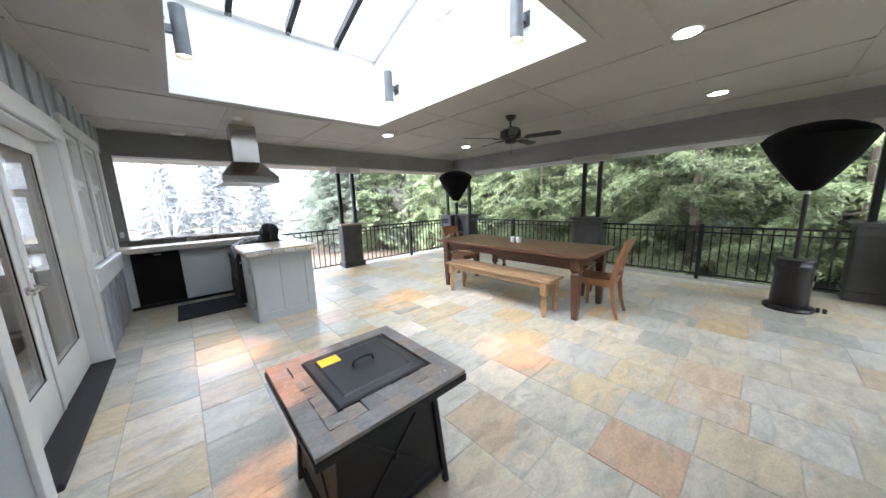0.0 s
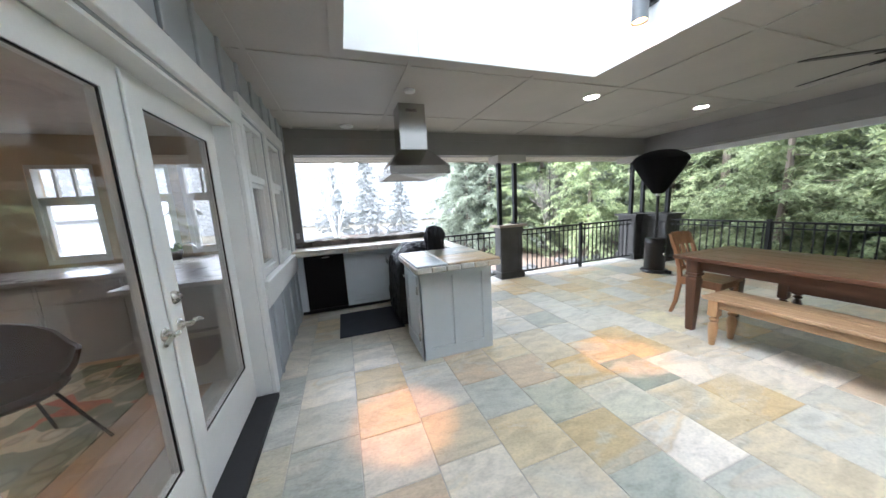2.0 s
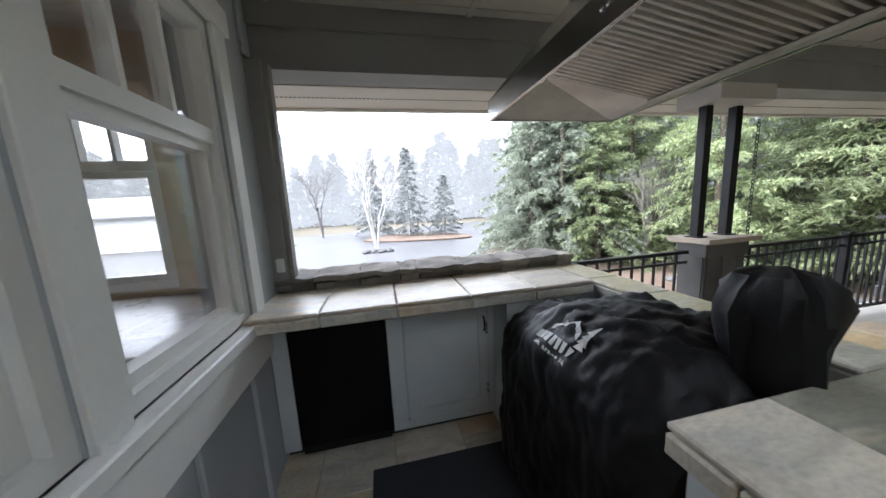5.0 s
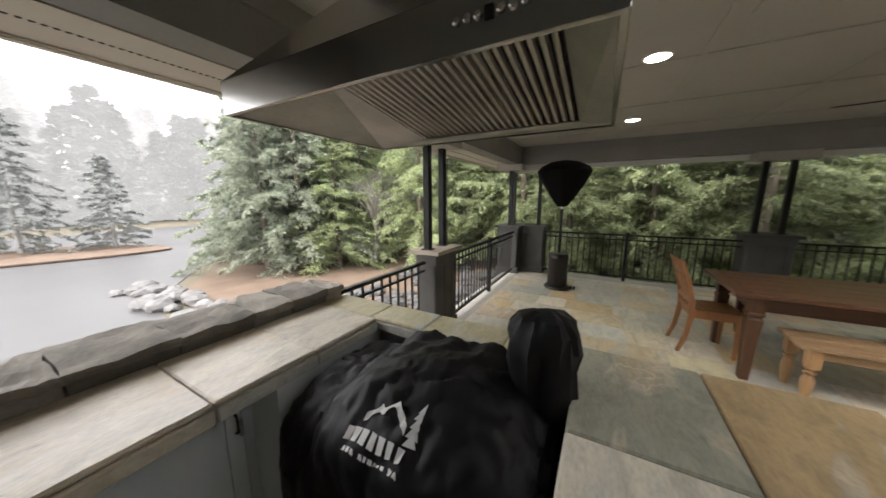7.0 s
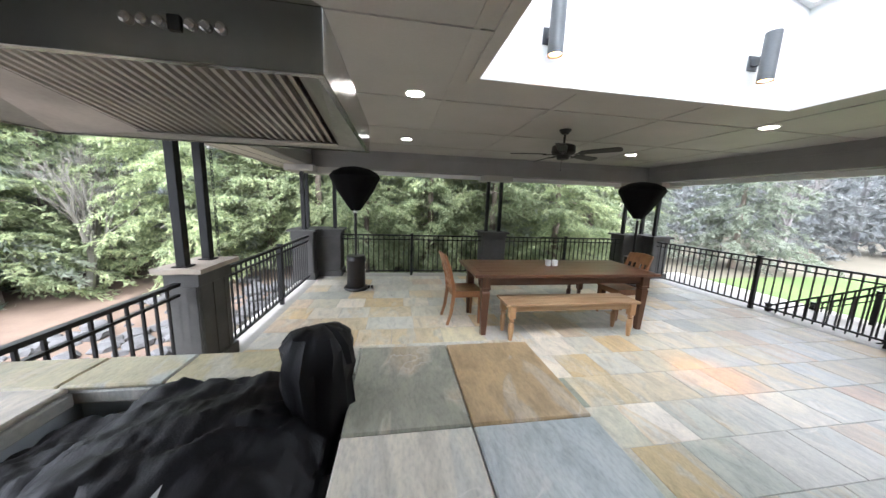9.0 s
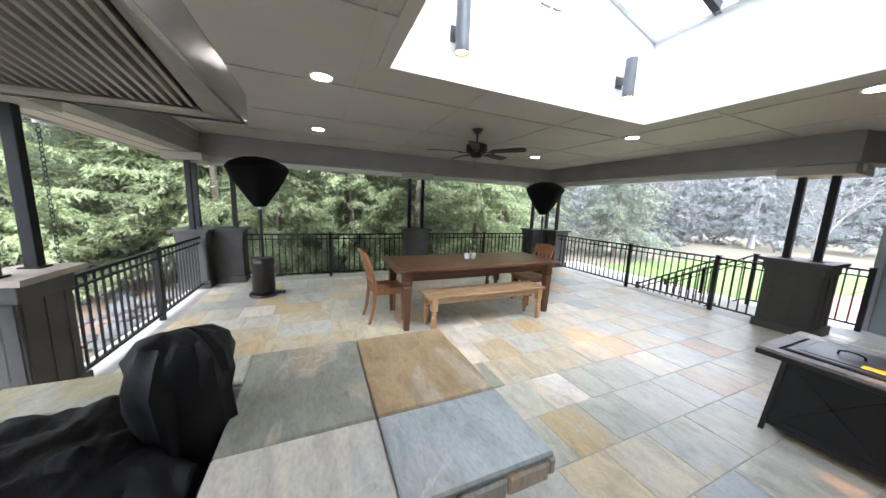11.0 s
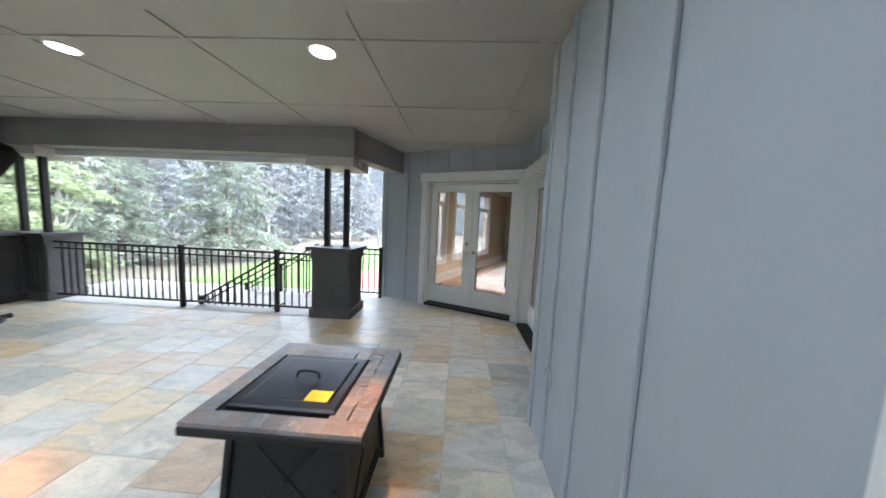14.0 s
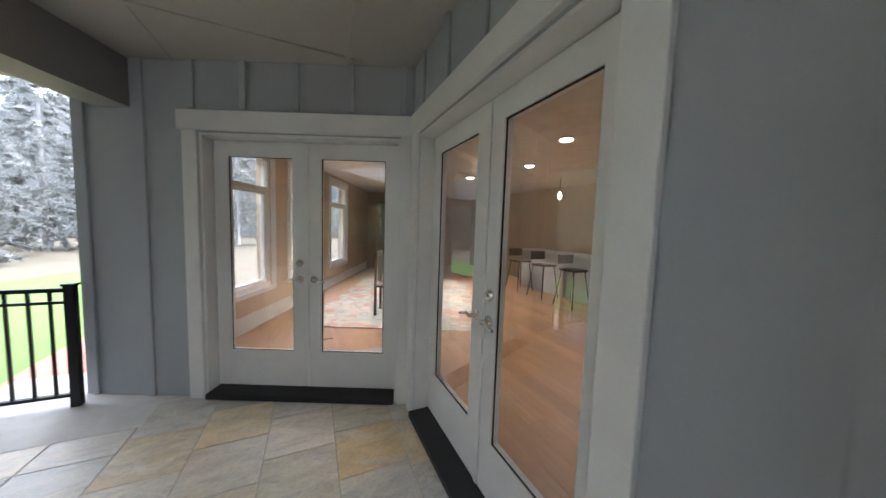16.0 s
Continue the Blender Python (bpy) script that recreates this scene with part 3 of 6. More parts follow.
pier("pier_steps", 1.345, 1.93, -1.84, -1.27, [(1.51, -1.53), (1.79, -1.53)], "grey panelled pier with twin black posts by the steps")


# ---- railings ----
def unit_mesh(name, w, material):
    bm = bmesh.new()
    bx(bm, -w, w, -w, w, 0, 1)
    me = bpy.data.meshes.new(name)
    bm.to_mesh(me)
    bm.free()
    me.materials.append(material)
    return me


BALUSTER = unit_mesh("baluster", 0.008, M_BLACK)


def railing(label, a, b, posts=(), drop=0.0):
    """A black metal railing from a to b (x, y), with posts at fractions of its length; drop: how far its far end lies lower."""
    a, b = Vector((*a, 0)), Vector((*b, 0))
    ln = (b - a).length
    r = thing("railing", label, "railing", Matrix.Translation(a) @ pose(0, 0, 0, 0, 0, math.degrees(math.atan2(b.y - a.y, b.x - a.x))), "black railings round the terrace")
    slope = -drop / ln
    sh = Matrix.Identity(4)
    sh[2][0] = slope
    for nm, z, h, w in (("top_rail", 0.865, 0.028, 0.022), ("mid_rail", 0.775, 0.02, 0.014), ("bottom_rail", 0.085, 0.024, 0.016)):
        bm = bmesh.new()
        bx(bm, 0, ln, -w, w, z - h / 2, z + h / 2, sh)
        part(nm, bm, M_BLACK, r)
    n = int(ln / 0.105)
    for k in range(1, n):
        x = ln * k / n
        shared("baluster", BALUSTER, r, Matrix.LocRotScale((x, 0, 0.085 + slope * x), None, (1, 1, 0.78)))
    for f in posts:
        x = ln * f
        bm = bmesh.new()
        bx(bm, x - 0.026, x + 0.026, -0.026, 0.026, -0.006 + slope * x, 0.895 + slope * x)
        bx(bm, x - 0.034, x + 0.034, -0.034, 0.034, 0.895 + slope * x, 0.91 + slope * x)
        part("post", bm, M_BLACK, r)
    return r


railing("black metal railing between the kitchen counter and the pier", (1.32, 6.30), (2.56, 6.30))
railing("black metal railing with upright bars along the drive side", (3.12, 6.26), (5.87, 6.26), (0.5,))
railing("black metal railing with upright bars before the trees", (6.27, 2.72), (6.27, 5.70), (0.515,))
railing("black metal railing with upright bars before the trees", (6.27, -0.78), (6.27, 2.14), (0.49,))
railing("black metal railing with upright bars on the lawn side", (1.93, -1.42), (5.80, -1.36), (0.14, 0.505))
railing("short black railing beside the house wall", (1.25, -2.47), (2.42, -2.50), (0.0, 1.0))
railing("sloping black handrail of the garden steps", (2.46, -1.55), (3.75, -1.55), (1.0,), drop=0.78)
railing("sloping black handrail of the garden steps", (2.46, -2.50), (3.75, -2.50), (0.5, 1.0), drop=0.78)
st = structure(new("garden_steps"), "grey stone steps from the terrace down to the lawn", "steps")
for k in range(5):
    box("step", (2.40 + 0.27 * k, 2.70 + 0.27 * k, -2.55, -1.48, -1.1, -0.006 - 0.17 * (k + 1)), M_KERB, st, bevel=0.008)
structure(boxes("landing", [(1.24, 2.42, -2.58, -1.66, -1.0, -0.012)], M_KERB), "pale stone landing at the head of the steps", "landing")

# ---- kitchen ----
def panel_frame(parent, x0, x1, z0, z1, y, depth, w, name="door_frame", inner=True):
    """A shaker frame facing -y."""
    return boxes(name, [(x0, x0 + w, y - depth, y, z0, z1), (x1 - w, x1, y - depth, y, z0, z1), (x0 + w, x1 - w, y - depth, y, z0, z0 + w), (x0 + w, x1 - w, y - depth, y, z1 - w, z1)], M_CAB, parent)


M_GAP = surface("dark_gap", (0.02, 0.022, 0.024), rough=0.8)
M_FRIDGE = surface("fridge_black", (0.003, 0.003, 0.0035), (0.005, 0.005, 0.0055), scale=8, rough=0.45, bump=0.02, spec=0.15)
cab = thing("kitchen_cabinet", "pale grey-blue cabinet run with one closed door under the counter", "cabinet")
box("body", (0.02, 0.56, 5.90, 6.08, 0.06, 0.848), M_CAB, cab)
boxes("face_frame", [(-0.67, -0.585, 5.875, 6.08, 0.06, 0.848), (-0.065, 0.02, 5.875, 6.08, 0.06, 0.848), (-0.585, -0.065, 5.875, 6.08, 0.825, 0.848), (0.02, 0.58, 5.875, 5.90, 0.78, 0.848), (0.02, 0.58, 5.875, 5.90, 0.06, 0.11), (0.54, 0.58, 5.875, 5.90, 0.11, 0.78)], M_CAB, cab)
box("toe_kick", (-0.67, 0.58, 5.93, 6.08, 0.0, 0.06), M_GAP, cab, "dark recessed toe kick")
cd = box("door", (0.028, 0.535, 5.882, 5.899, 0.116, 0.774), M_CAB, cab, bevel=0.002)
panel_frame(cd, 0.028, 0.535, 0.116, 0.774, 5.882, 0.012, 0.055)
for z in (0.20, 0.60):
    box("hinge", (0.522, 0.536, 5.862, 5.875, z, z + 0.07), M_NICKEL, cd, "nickel hinge")
bm = bmesh.new()
for (z0, y0), (z1, y1) in zip(((0.62, 5.871), (0.63, 5.85), (0.70, 5.85), (0.71, 5.871)), ((0.63, 5.85), (0.70, 5.85), (0.71, 5.871))):
    rod(bm, (0.512, y0, z0), (0.512, y1, z1), 0.005, 8)
part("pull_handle", bm, M_BLACK, cd, "black bow pull")
fr = thing("mini_fridge", "black under-counter refrigerator set in the cabinet run", "refrigerator")
box("body", (-0.578, -0.072, 5.90, 6.07, 0.03, 0.82), M_FRIDGE, fr)
box("door", (-0.578, -0.072, 5.862, 5.899, 0.075, 0.815), M_FRIDGE, fr, bevel=0.006)
box("kick_grille", (-0.57, -0.08, 5.875, 5.899, 0.03, 0.068), M_BLACK, fr)
box("badge", (-0.35, -0.26, 5.859, 5.861, 0.785, 0.795), M_NICKEL, fr, "small pale badge")
end_cab = thing("peninsula_cabinet", "pale grey-blue end cabinet with a panelled side and a closed door", "cabinet")
box("body", (0.565, 1.245, 4.085, 4.70, 0.0, 0.848), M_CAB, end_cab)
boxes("end_panel_frame", [(0.55, 0.63, 4.07, 4.085, 0.0, 0.848), (1.165, 1.26, 4.07, 4.085, 0.0, 0.848), (0.63, 1.165, 4.07, 4.085, 0.0, 0.10), (0.63, 1.165, 4.07, 4.085, 0.775, 0.848), (0.865, 0.935, 4.07, 4.085, 0.10, 0.775)], M_CAB, end_cab)
bm = bmesh.new()
for q in ((0.548, 0.565, 4.07, 4.14, 0.0, 0.848), (0.548, 0.565, 4.63, 4.70, 0.0, 0.848), (0.548, 0.565, 4.14, 4.63, 0.0, 0.09), (0.548, 0.565, 4.14, 4.63, 0.79, 0.848)):
    bx(bm, *q)
part("side_face_frame", bm, M_CAB, end_cab)
pd = box("door", (0.552, 0.566, 4.147, 4.623, 0.097, 0.783), M_CAB, end_cab)
boxes("door_frame", [(0.540, 0.552, 4.147, 4.20, 0.097, 0.783), (0.540, 0.552, 4.57, 4.623, 0.097, 0.783), (0.540, 0.552, 4.20, 4.57, 0.097, 0.15), (0.540, 0.552, 4.20, 4.57, 0.73, 0.783)], M_CAB, pd)
for z in (0.17, 0.62):
    box("hinge", (0.535, 0.549, 4.135, 4.149, z, z + 0.07), M_NICKEL, pd, "nickel hinge")
bm = bmesh.new()
lathe(bm, [(0.006, 0), (0.006, 0.014), (0.014, 0.018), (0.014, 0.026), (0.004, 0.03)], 12, pose(0.54, 4.595, 0.70, 0, -90))
part("knob", bm, M_NICKEL, pd, "small nickel knob", smooth=True)
bar = thing("bar_counter_base", "pale grey-blue panelled counter base behind the grill", "counter base")
box("body", (1.16, 1.245, 4.701, 6.09, 0.0, 0.848), M_CAB, bar)
bm = bmesh.new()
for y in (4.72, 5.16, 5.60, 6.0):
    bx(bm, 1.245, 1.258, y, y + 0.08, 0.0, 0.848)
for z0, z1 in ((0.0, 0.1), (0.77, 0.848)):
    bx(bm, 1.2452, 1.2565, 4.72, 6.08, z0, z1)
part("outer_frame", bm, M_CAB, bar)
side = thing("corner_cabinet", "grey-blue closed corner cabinet beside the grill", "cabinet")
box("body", (0.585, 1.158, 5.69, 6.085, 0.0, 0.848), M_CAB, side)

# stone worktop, slab by slab
rng_slab = random.Random(8)


def slab(parent, x0, x1, y0, y1, z0, z1, name="slab", tone=None):
    """A flagstone with a hand-chipped edge, about its own middle."""
    cx, cy = (x0 + x1) / 2, (y0 + y1) / 2
    bm = bmesh.new()
    bx(bm, x0 - cx + 0.002, x1 - cx - 0.002, y0 - cy + 0.002, y1 - cy - 0.002, z0, z1)
    bmesh.ops.bevel(bm, geom=bm.edges[:], offset=0.006, segments=1, affect="EDGES")
    o = part(name, bm, M_SLAB, parent, at=pose(cx, cy, 0))
    k = rng_slab.uniform(0.9, 1.08)
    o.color = (*(c * k for c in tone or rng_slab.choice(((0.52, 0.49, 0.42), (0.46, 0.46, 0.42), (0.55, 0.47, 0.35)))), 1)
    return o


top = thing("stone_worktop", "thick slate worktop in large grey and rust slabs", "worktop")
box("bed", (0.52, 1.275, 3.95, 4.715, 0.85, 0.902), M_GROUT, top)
for q, tone in (((0.50, 0.78, 3.93, 4.332), (0.43, 0.47, 0.47)), ((0.50, 0.78, 4.332, 4.72), (0.56, 0.52, 0.44)), ((0.78, 1.29, 3.93, 4.332), (0.50, 0.36, 0.20)), ((0.78, 1.29, 4.332, 4.72), (0.30, 0.30, 0.24))):
    slab(top, *q, 0.903, 0.922, tone=tone)
for k in range(6):
    slab(top, 0.50 + 0.79 * k / 6, 0.50 + 0.79 * (k + 1) / 6, 3.922, 3.950, 0.852, 0.902, "edge_stone")
    slab(top, 0.492, 0.520, 3.95 + 0.765 * k / 6, 3.95 + 0.765 * (k + 1) / 6, 0.852, 0.902, "edge_stone")
    slab(top, 1.274, 1.298, 3.95 + 0.765 * k / 6, 3.95 + 0.765 * (k + 1) / 6, 0.852, 0.902, "edge_stone")
box("bed", (1.115, 1.275, 4.716, 6.10, 0.85, 0.902), M_GROUT, top)
for a, b in ((4.72, 5.0), (5.0, 5.38), (5.38, 5.70), (5.70, 6.10)):
    slab(top, 1.10, 1.30, a, b, 0.903, 0.922, tone=(0.50, 0.45, 0.29))
    slab(top, 1.10, 1.116, a, b, 0.852, 0.902, "edge_stone")
    slab(top, 1.274, 1.298, a, b, 0.852, 0.902, "edge_stone")
box("bed", (-0.675, 1.11, 5.67, 6.10, 0.85, 0.902), M_GROUT, top)
for a, b in ((-0.68, -0.36), (-0.36, 0.0), (0.0, 0.38), (0.38, 0.74), (0.74, 1.10)):
    slab(top, a, b, 5.655, 6.10, 0.903, 0.922, tone=(0.56, 0.50, 0.41))
    slab(top, a, b, 5.645, 5.670, 0.852, 0.902, "edge_stone")

# rough stone ledge behind the counter
ledge = structure(boxes("half_wall", [(-0.9, 1.30, 6.101, 6.40, -0.3, 0.90)], M_STACK), "low stone wall behind the kitchen counter", "wall")
rng = random.Random(5)
x = -0.70
while x < 1.27:
    w = min(rng.uniform(0.12, 0.3), 1.30 - x)
    bm = bmesh.new()
    bx(bm, 0.001, w - 0.001, -0.02, 0.29, 0, 0.036)
    bmesh.ops.subdivide_edges(bm, edges=bm.edges[:], cuts=4, use_grid_fill=True)
    for v in bm.verts:
        v.co += noise.noise_vector(v.co * 9 + Vector((x * 9, 0, 0))) * 0.016 + noise.noise_vector(v.co * 34) * 0.009
    part("ledge_stone", bm, M_STACK, ledge, at=pose(x, 6.115, 0.953 + rng.uniform(0, 0.012)))
    bm = bmesh.new()
    bx(bm, 0.004, w - 0.005, 0, 0.26, 0, 0.05)
    part("ledge_stone", bm, M_STACK, ledge, at=pose(x + 0.003, 6.125, 0.903))
    x += w

# ---- terrace furniture ----
M_TABLE = surface("stained_table_wood", (0.072, 0.030, 0.016), (0.12, 0.055, 0.03), scale=3, fine=30, rough=0.30, bump=0.08, stretch=(9, 0.7, 9))
M_TLEG = surface("stained_leg_wood", (0.10, 0.044, 0.021), (0.062, 0.028, 0.014), scale=3, fine=30, rough=0.36, bump=0.08, stretch=(9, 9, 0.7))
M_BENCH = surface("pale_bench_wood", (0.42, 0.28, 0.155), (0.24, 0.145, 0.075), scale=3, fine=26, rough=0.42, bump=0.12, stretch=(11, 0.8, 11))
M_BLEG = surface("pale_leg_wood", (0.46, 0.28, 0.14), (0.32, 0.18, 0.085), scale=4, fine=30, rough=0.4, bump=0.08, stretch=(8, 8, 0.8))
M_CHAIR = surface("chair_wood", (0.30, 0.14, 0.06), (0.19, 0.085, 0.035), scale=4, fine=34, rough=0.38, bump=0.06, stretch=(8, 8, 0.9))


def turned_leg(bm, x, y, h, w):
    """A stout turned leg: square head, rings, swelling foot."""
    bx(bm, x - w, x + w, y - w, y + w, h * 0.66, h)
    lathe(bm, [(w * 0.55, 0), (w * 0.62, h * 0.02), (w * 0.95, h * 0.30), (w * 1.05, h * 0.42), (w * 0.8, h * 0.50), (w * 0.55, h * 0.53), (w * 0.95, h * 0.56), (w * 1.0, h * 0.585), (w * 0.6, h * 0.61), (w * 0.6, h * 0.625), (w * 0.95, h * 0.645), (w * 0.95, h * 0.665)], 16, pose(x, y, 0))


def dining_table(m):
    t = thing("dining_table", "long dark-stained wooden farmhouse dining table", "table", m)
    L, W, H = 2.46, 0.93, 0.775
    bm = bmesh.new()
    n = 5
    for k in range(n):
        bx(bm, -W / 2 + W * k / n + 0.0008, -W / 2 + W * (k + 1) / n - 0.0008, -L / 2 + 0.10, L / 2 - 0.10, H - 0.035, H)
    part("tabletop", bm, M_TABLE, t, bevel=0.003)
    for s in (-1, 1):
        box("breadboard_end", (-W / 2, W / 2, min(s * (L / 2 - 0.099), s * L / 2), max(s * (L / 2 - 0.099), s * L / 2), H - 0.035, H), M_TABLE, t, bevel=0.004)
        box("apron", (s * 0.36 - 0.012, s * 0.36 + 0.012, -L / 2 + 0.2, L / 2 - 0.2, H - 0.14, H - 0.035), M_TABLE, t)
        box("apron", (-0.34, 0.34, s * (L / 2 - 0.16) - 0.012, s * (L / 2 - 0.16) + 0.012, H - 0.14, H - 0.035), M_TABLE, t)
        for u in (-1, 1):
            bm = bmesh.new()
            x, y, w = s * 0.365, u * (L / 2 - 0.155), 0.05
            bx(bm, x - w, x + w, y - w, y + w, H - 0.17, H - 0.036)
            loft(bm, [[(x - q, y - q, z), (x + q, y - q, z), (x + q, y + q, z), (x - q, y + q, z)] for z, q in ((0, 0.032), (0.45, 0.046), (0.545, 0.05), (0.555, 0.042), (0.57, 0.042), (0.58, 0.054), (H - 0.171, 0.054))])
            part("leg", bm, M_TLEG, t, bevel=0.003)
    return t


def bench(m, wood, leg, label):
    b = thing("bench", label, "bench", m, "benches beside the dining table")
    L, W, H = 1.74, 0.37, 0.46
    bm = bmesh.new()
    for k in range(2):
        bx(bm, -W / 2 + W * k / 2 + 0.001, -W / 2 + W * (k + 1) / 2 - 0.001, -L / 2, L / 2, H - 0.03, H)
    part("seat", bm, wood, b, bevel=0.004)
    for s in (-1, 1):
        box("apron", (s * 0.14 - 0.01, s * 0.14 + 0.01, -L / 2 + 0.08, L / 2 - 0.08, H - 0.10, H - 0.03), wood, b)
        box("end_apron", (-0.12, 0.12, s * (L / 2 - 0.085) - 0.01, s * (L / 2 - 0.085) + 0.01, H - 0.10, H - 0.03), wood, b)
        for u in (-1, 1):
            bm = bmesh.new()
            turned_leg(bm, s * 0.138, u * (L / 2 - 0.085), H - 0.031, 0.036)
            part("leg", bm, leg, b, smooth=True)
    return b


def dining_chair(m, label):
    """A wooden chair facing +y: saddle seat, raked back with slats and a broad crest."""
    c = thing("dining_chair", label, "chair", m, "chairs at the ends of the table")
    bm = bmesh.new()
    bx(bm, -0.21, 0.21, -0.20, 0.21, 0.425, 0.455)
    bmesh.ops.subdivide_edges(bm, edges=bm.edges[:], cuts=3, use_grid_fill=True)
    for v in bm.verts:
        if v.co.z > 0.45:
            v.co.z -= 0.012 * max(0, 1 - (v.co.x / 0.2) ** 2) * max(0, 1 - (v.co.y / 0.2) ** 2)
        v.co.x *= 1 - 0.12 * (0.21 - v.co.y) / 0.41
    part("seat", bm, M_CHAIR, c)
    boxes("seat_rail", [(-0.17, 0.17, 0.165, 0.185, 0.37, 0.425), (-0.155, 0.155, -0.185, -0.165, 0.37, 0.425), (-0.19, -0.17, -0.165, 0.165, 0.37, 0.425), (0.17, 0.19, -0.165, 0.165, 0.37, 0.425)], M_CHAIR, c)
    for s in (-1, 1):
        bm = bmesh.new()
        loft(bm, [[(s * 0.18 - q, 0.175 - q, z), (s * 0.18 + q, 0.175 - q, z), (s * 0.18 + q, 0.175 + q, z), (s * 0.18 - q, 0.175 + q, z)] for z, q in ((0, 0.014), (0.38, 0.021), (0.425, 0.021))])
        part("front_leg", bm, M_CHAIR, c)
        bm = bmesh.new()
        loft(bm, [[(s * 0.178 - 0.016, y - d, z), (s * 0.178 + 0.016, y - d, z), (s * 0.178 + 0.016, y + d, z), (s * 0.178 - 0.016, y + d, z)]
                  for z, y, d in ((0, -0.26, 0.016), (0.15, -0.215, 0.02), (0.40, -0.185, 0.024), (0.55, -0.20, 0.022), (0.75, -0.25, 0.02), (0.93, -0.315, 0.016))])
        part("back_post", bm, M_CHAIR, c, bevel=0.003)

    def back_y(z):
        return -0.20 - 0.115 * max(0, (z - 0.55) / 0.38) ** 1.15
    bm = bmesh.new()
    loft(bm, [[(x, back_y(z) - 0.02 * (1 - (x / 0.2) ** 2) + dy, z) for dy, z in ((-0.01, 0.80), (0.01, 0.80), (0.01, 0.93 + 0.02 * (1 - (x / 0.2) ** 2)), (-0.01, 0.93 + 0.02 * (1 - (x / 0.2) ** 2)))] for x in (-0.19, -0.1, 0, 0.1, 0.19)])
    part("crest_rail", bm, M_CHAIR, c)
    bm = bmesh.new()
    bx(bm, -0.163, 0.163, -0.216, -0.194, 0.52, 0.56)
    part("lower_rail", bm, M_CHAIR, c)
    for x in (-0.09, 0.0, 0.09):
        bm = bmesh.new()
        w = 0.032 if x == 0 else 0.018
        loft(bm, [[(x - w, back_y(z) - 0.012 * k - 0.006, z), (x + w, back_y(z) - 0.012 * k - 0.006, z), (x + w, back_y(z) - 0.012 * k + 0.006, z), (x - w, back_y(z) - 0.012 * k + 0.006, z)] for k, z in ((0, 0.55), (1, 0.68), (1, 0.81))])
        part("slat", bm, M_CHAIR, c)
    return c


dining_table(pose(3.63, 2.44, 0))
bench(pose(3.22, 2.445, 0), M_BENCH, M_BLEG, "pale pine bench with turned legs beside the dining table")
bench(pose(4.30, 2.43, 0), M_TABLE, M_TLEG, "dark-stained bench with turned legs pushed to the table")
dining_chair(pose(3.74, 1.29, 0, 0, 0, 4), "brown wooden slat-back chair at the table's end")
dining_chair(pose(3.77, 3.66, 0, 0, 0, 184), "brown wooden slat-back chair at the table's end")
M_CUP = surface("frosted_cup", (0.72, 0.72, 0.70), (0.6, 0.6, 0.6), rough=0.3, bump=0.05)
for x, y in ((3.68, 2.50), (3.68, 2.40)):
    c = thing("candle_cup", "small frosted white candle cup on the dining table", "candle holder", pose(x, y, 0.775), "candle cups on the table")
    bm = bmesh.new()
    lathe(bm, [(0.032, 0), (0.038, 0.01), (0.04, 0.08), (0.037, 0.08), (0.034, 0.02), (0.001, 0.018)], 18)
    part("cup", bm, M_CUP, c, smooth=True)
    bm = bmesh.new()
    lathe(bm, [(0.0335, 0.019), (0.0335, 0.05), (0.002, 0.052)], 14)
    part("candle", bm, M_TRIM, c, "white wax candle")

# ---- fire pit table ----
PIT = [(0.20, 0.185, 0.17), (0.26, 0.205, 0.17), (0.17, 0.165, 0.165), (0.29, 0.23, 0.185), (0.22, 0.21, 0.205), (0.19, 0.155, 0.135)]
M_PITSTONE = slate("pit_mosaic", PIT, 0.38, 5)
M_LID = surface("lid_black", (0.010, 0.011, 0.015), (0.018, 0.019, 0.025), scale=5, fine=80, rough=0.28, bump=0.04, metal=0.2)
M_YELLOW = surface("yellow_sticker", (0.85, 0.66, 0.02), (0.75, 0.58, 0.02), rough=0.5, bump=0.0)
fp = thing("fire_pit_table", "square black fire pit table with a slate mosaic top", "fire pit", pose(0.565, 1.245, 0))
X, Y = 0.355, 0.365
box("top_frame", (-X, X, -Y, Y, 0.572, 0.61), M_BLACK, fp, bevel=0.005)
rng = random.Random(3)
nx, ny = 9, 9
for i in range(nx):
    for j in range(ny):
        x0, x1 = -X + 0.006 + (2 * X - 0.012) * i / nx, -X + 0.006 + (2 * X - 0.012) * (i + 1) / nx
        y0, y1 = -Y + 0.006 + (2 * Y - 0.012) * j / ny, -Y + 0.006 + (2 * Y - 0.012) * (j + 1) / ny
        cx, cy = (x0 + x1) / 2, (y0 + y1) / 2
        if abs(cx - 0.02) < 0.215 and abs(cy - 0.03) < 0.215:
            continue
        bm = bmesh.new()
        k = [rng.uniform(-0.009, 0.009) for _ in range(8)] if 0 < i < nx - 1 and 0 < j < ny - 1 else [0] * 8
        loft(bm, [[(x0 - cx + k[0], y0 - cy + k[1], z), (x1 - cx + k[2], y0 - cy + k[3], z), (x1 - cx + k[4], y1 - cy + k[5], z), (x0 - cx + k[6], y1 - cy + k[7], z)] for z in (0.606, 0.628 + rng.uniform(-0.0008, 0.0008))])
        part("mosaic_stone", bm, M_PITSTONE, fp, at=pose(cx, cy, 0)).color = (*rng.choice(PIT), 1)
bm = bmesh.new()
lx, ly, r = 0.02, 0.03, 0.228
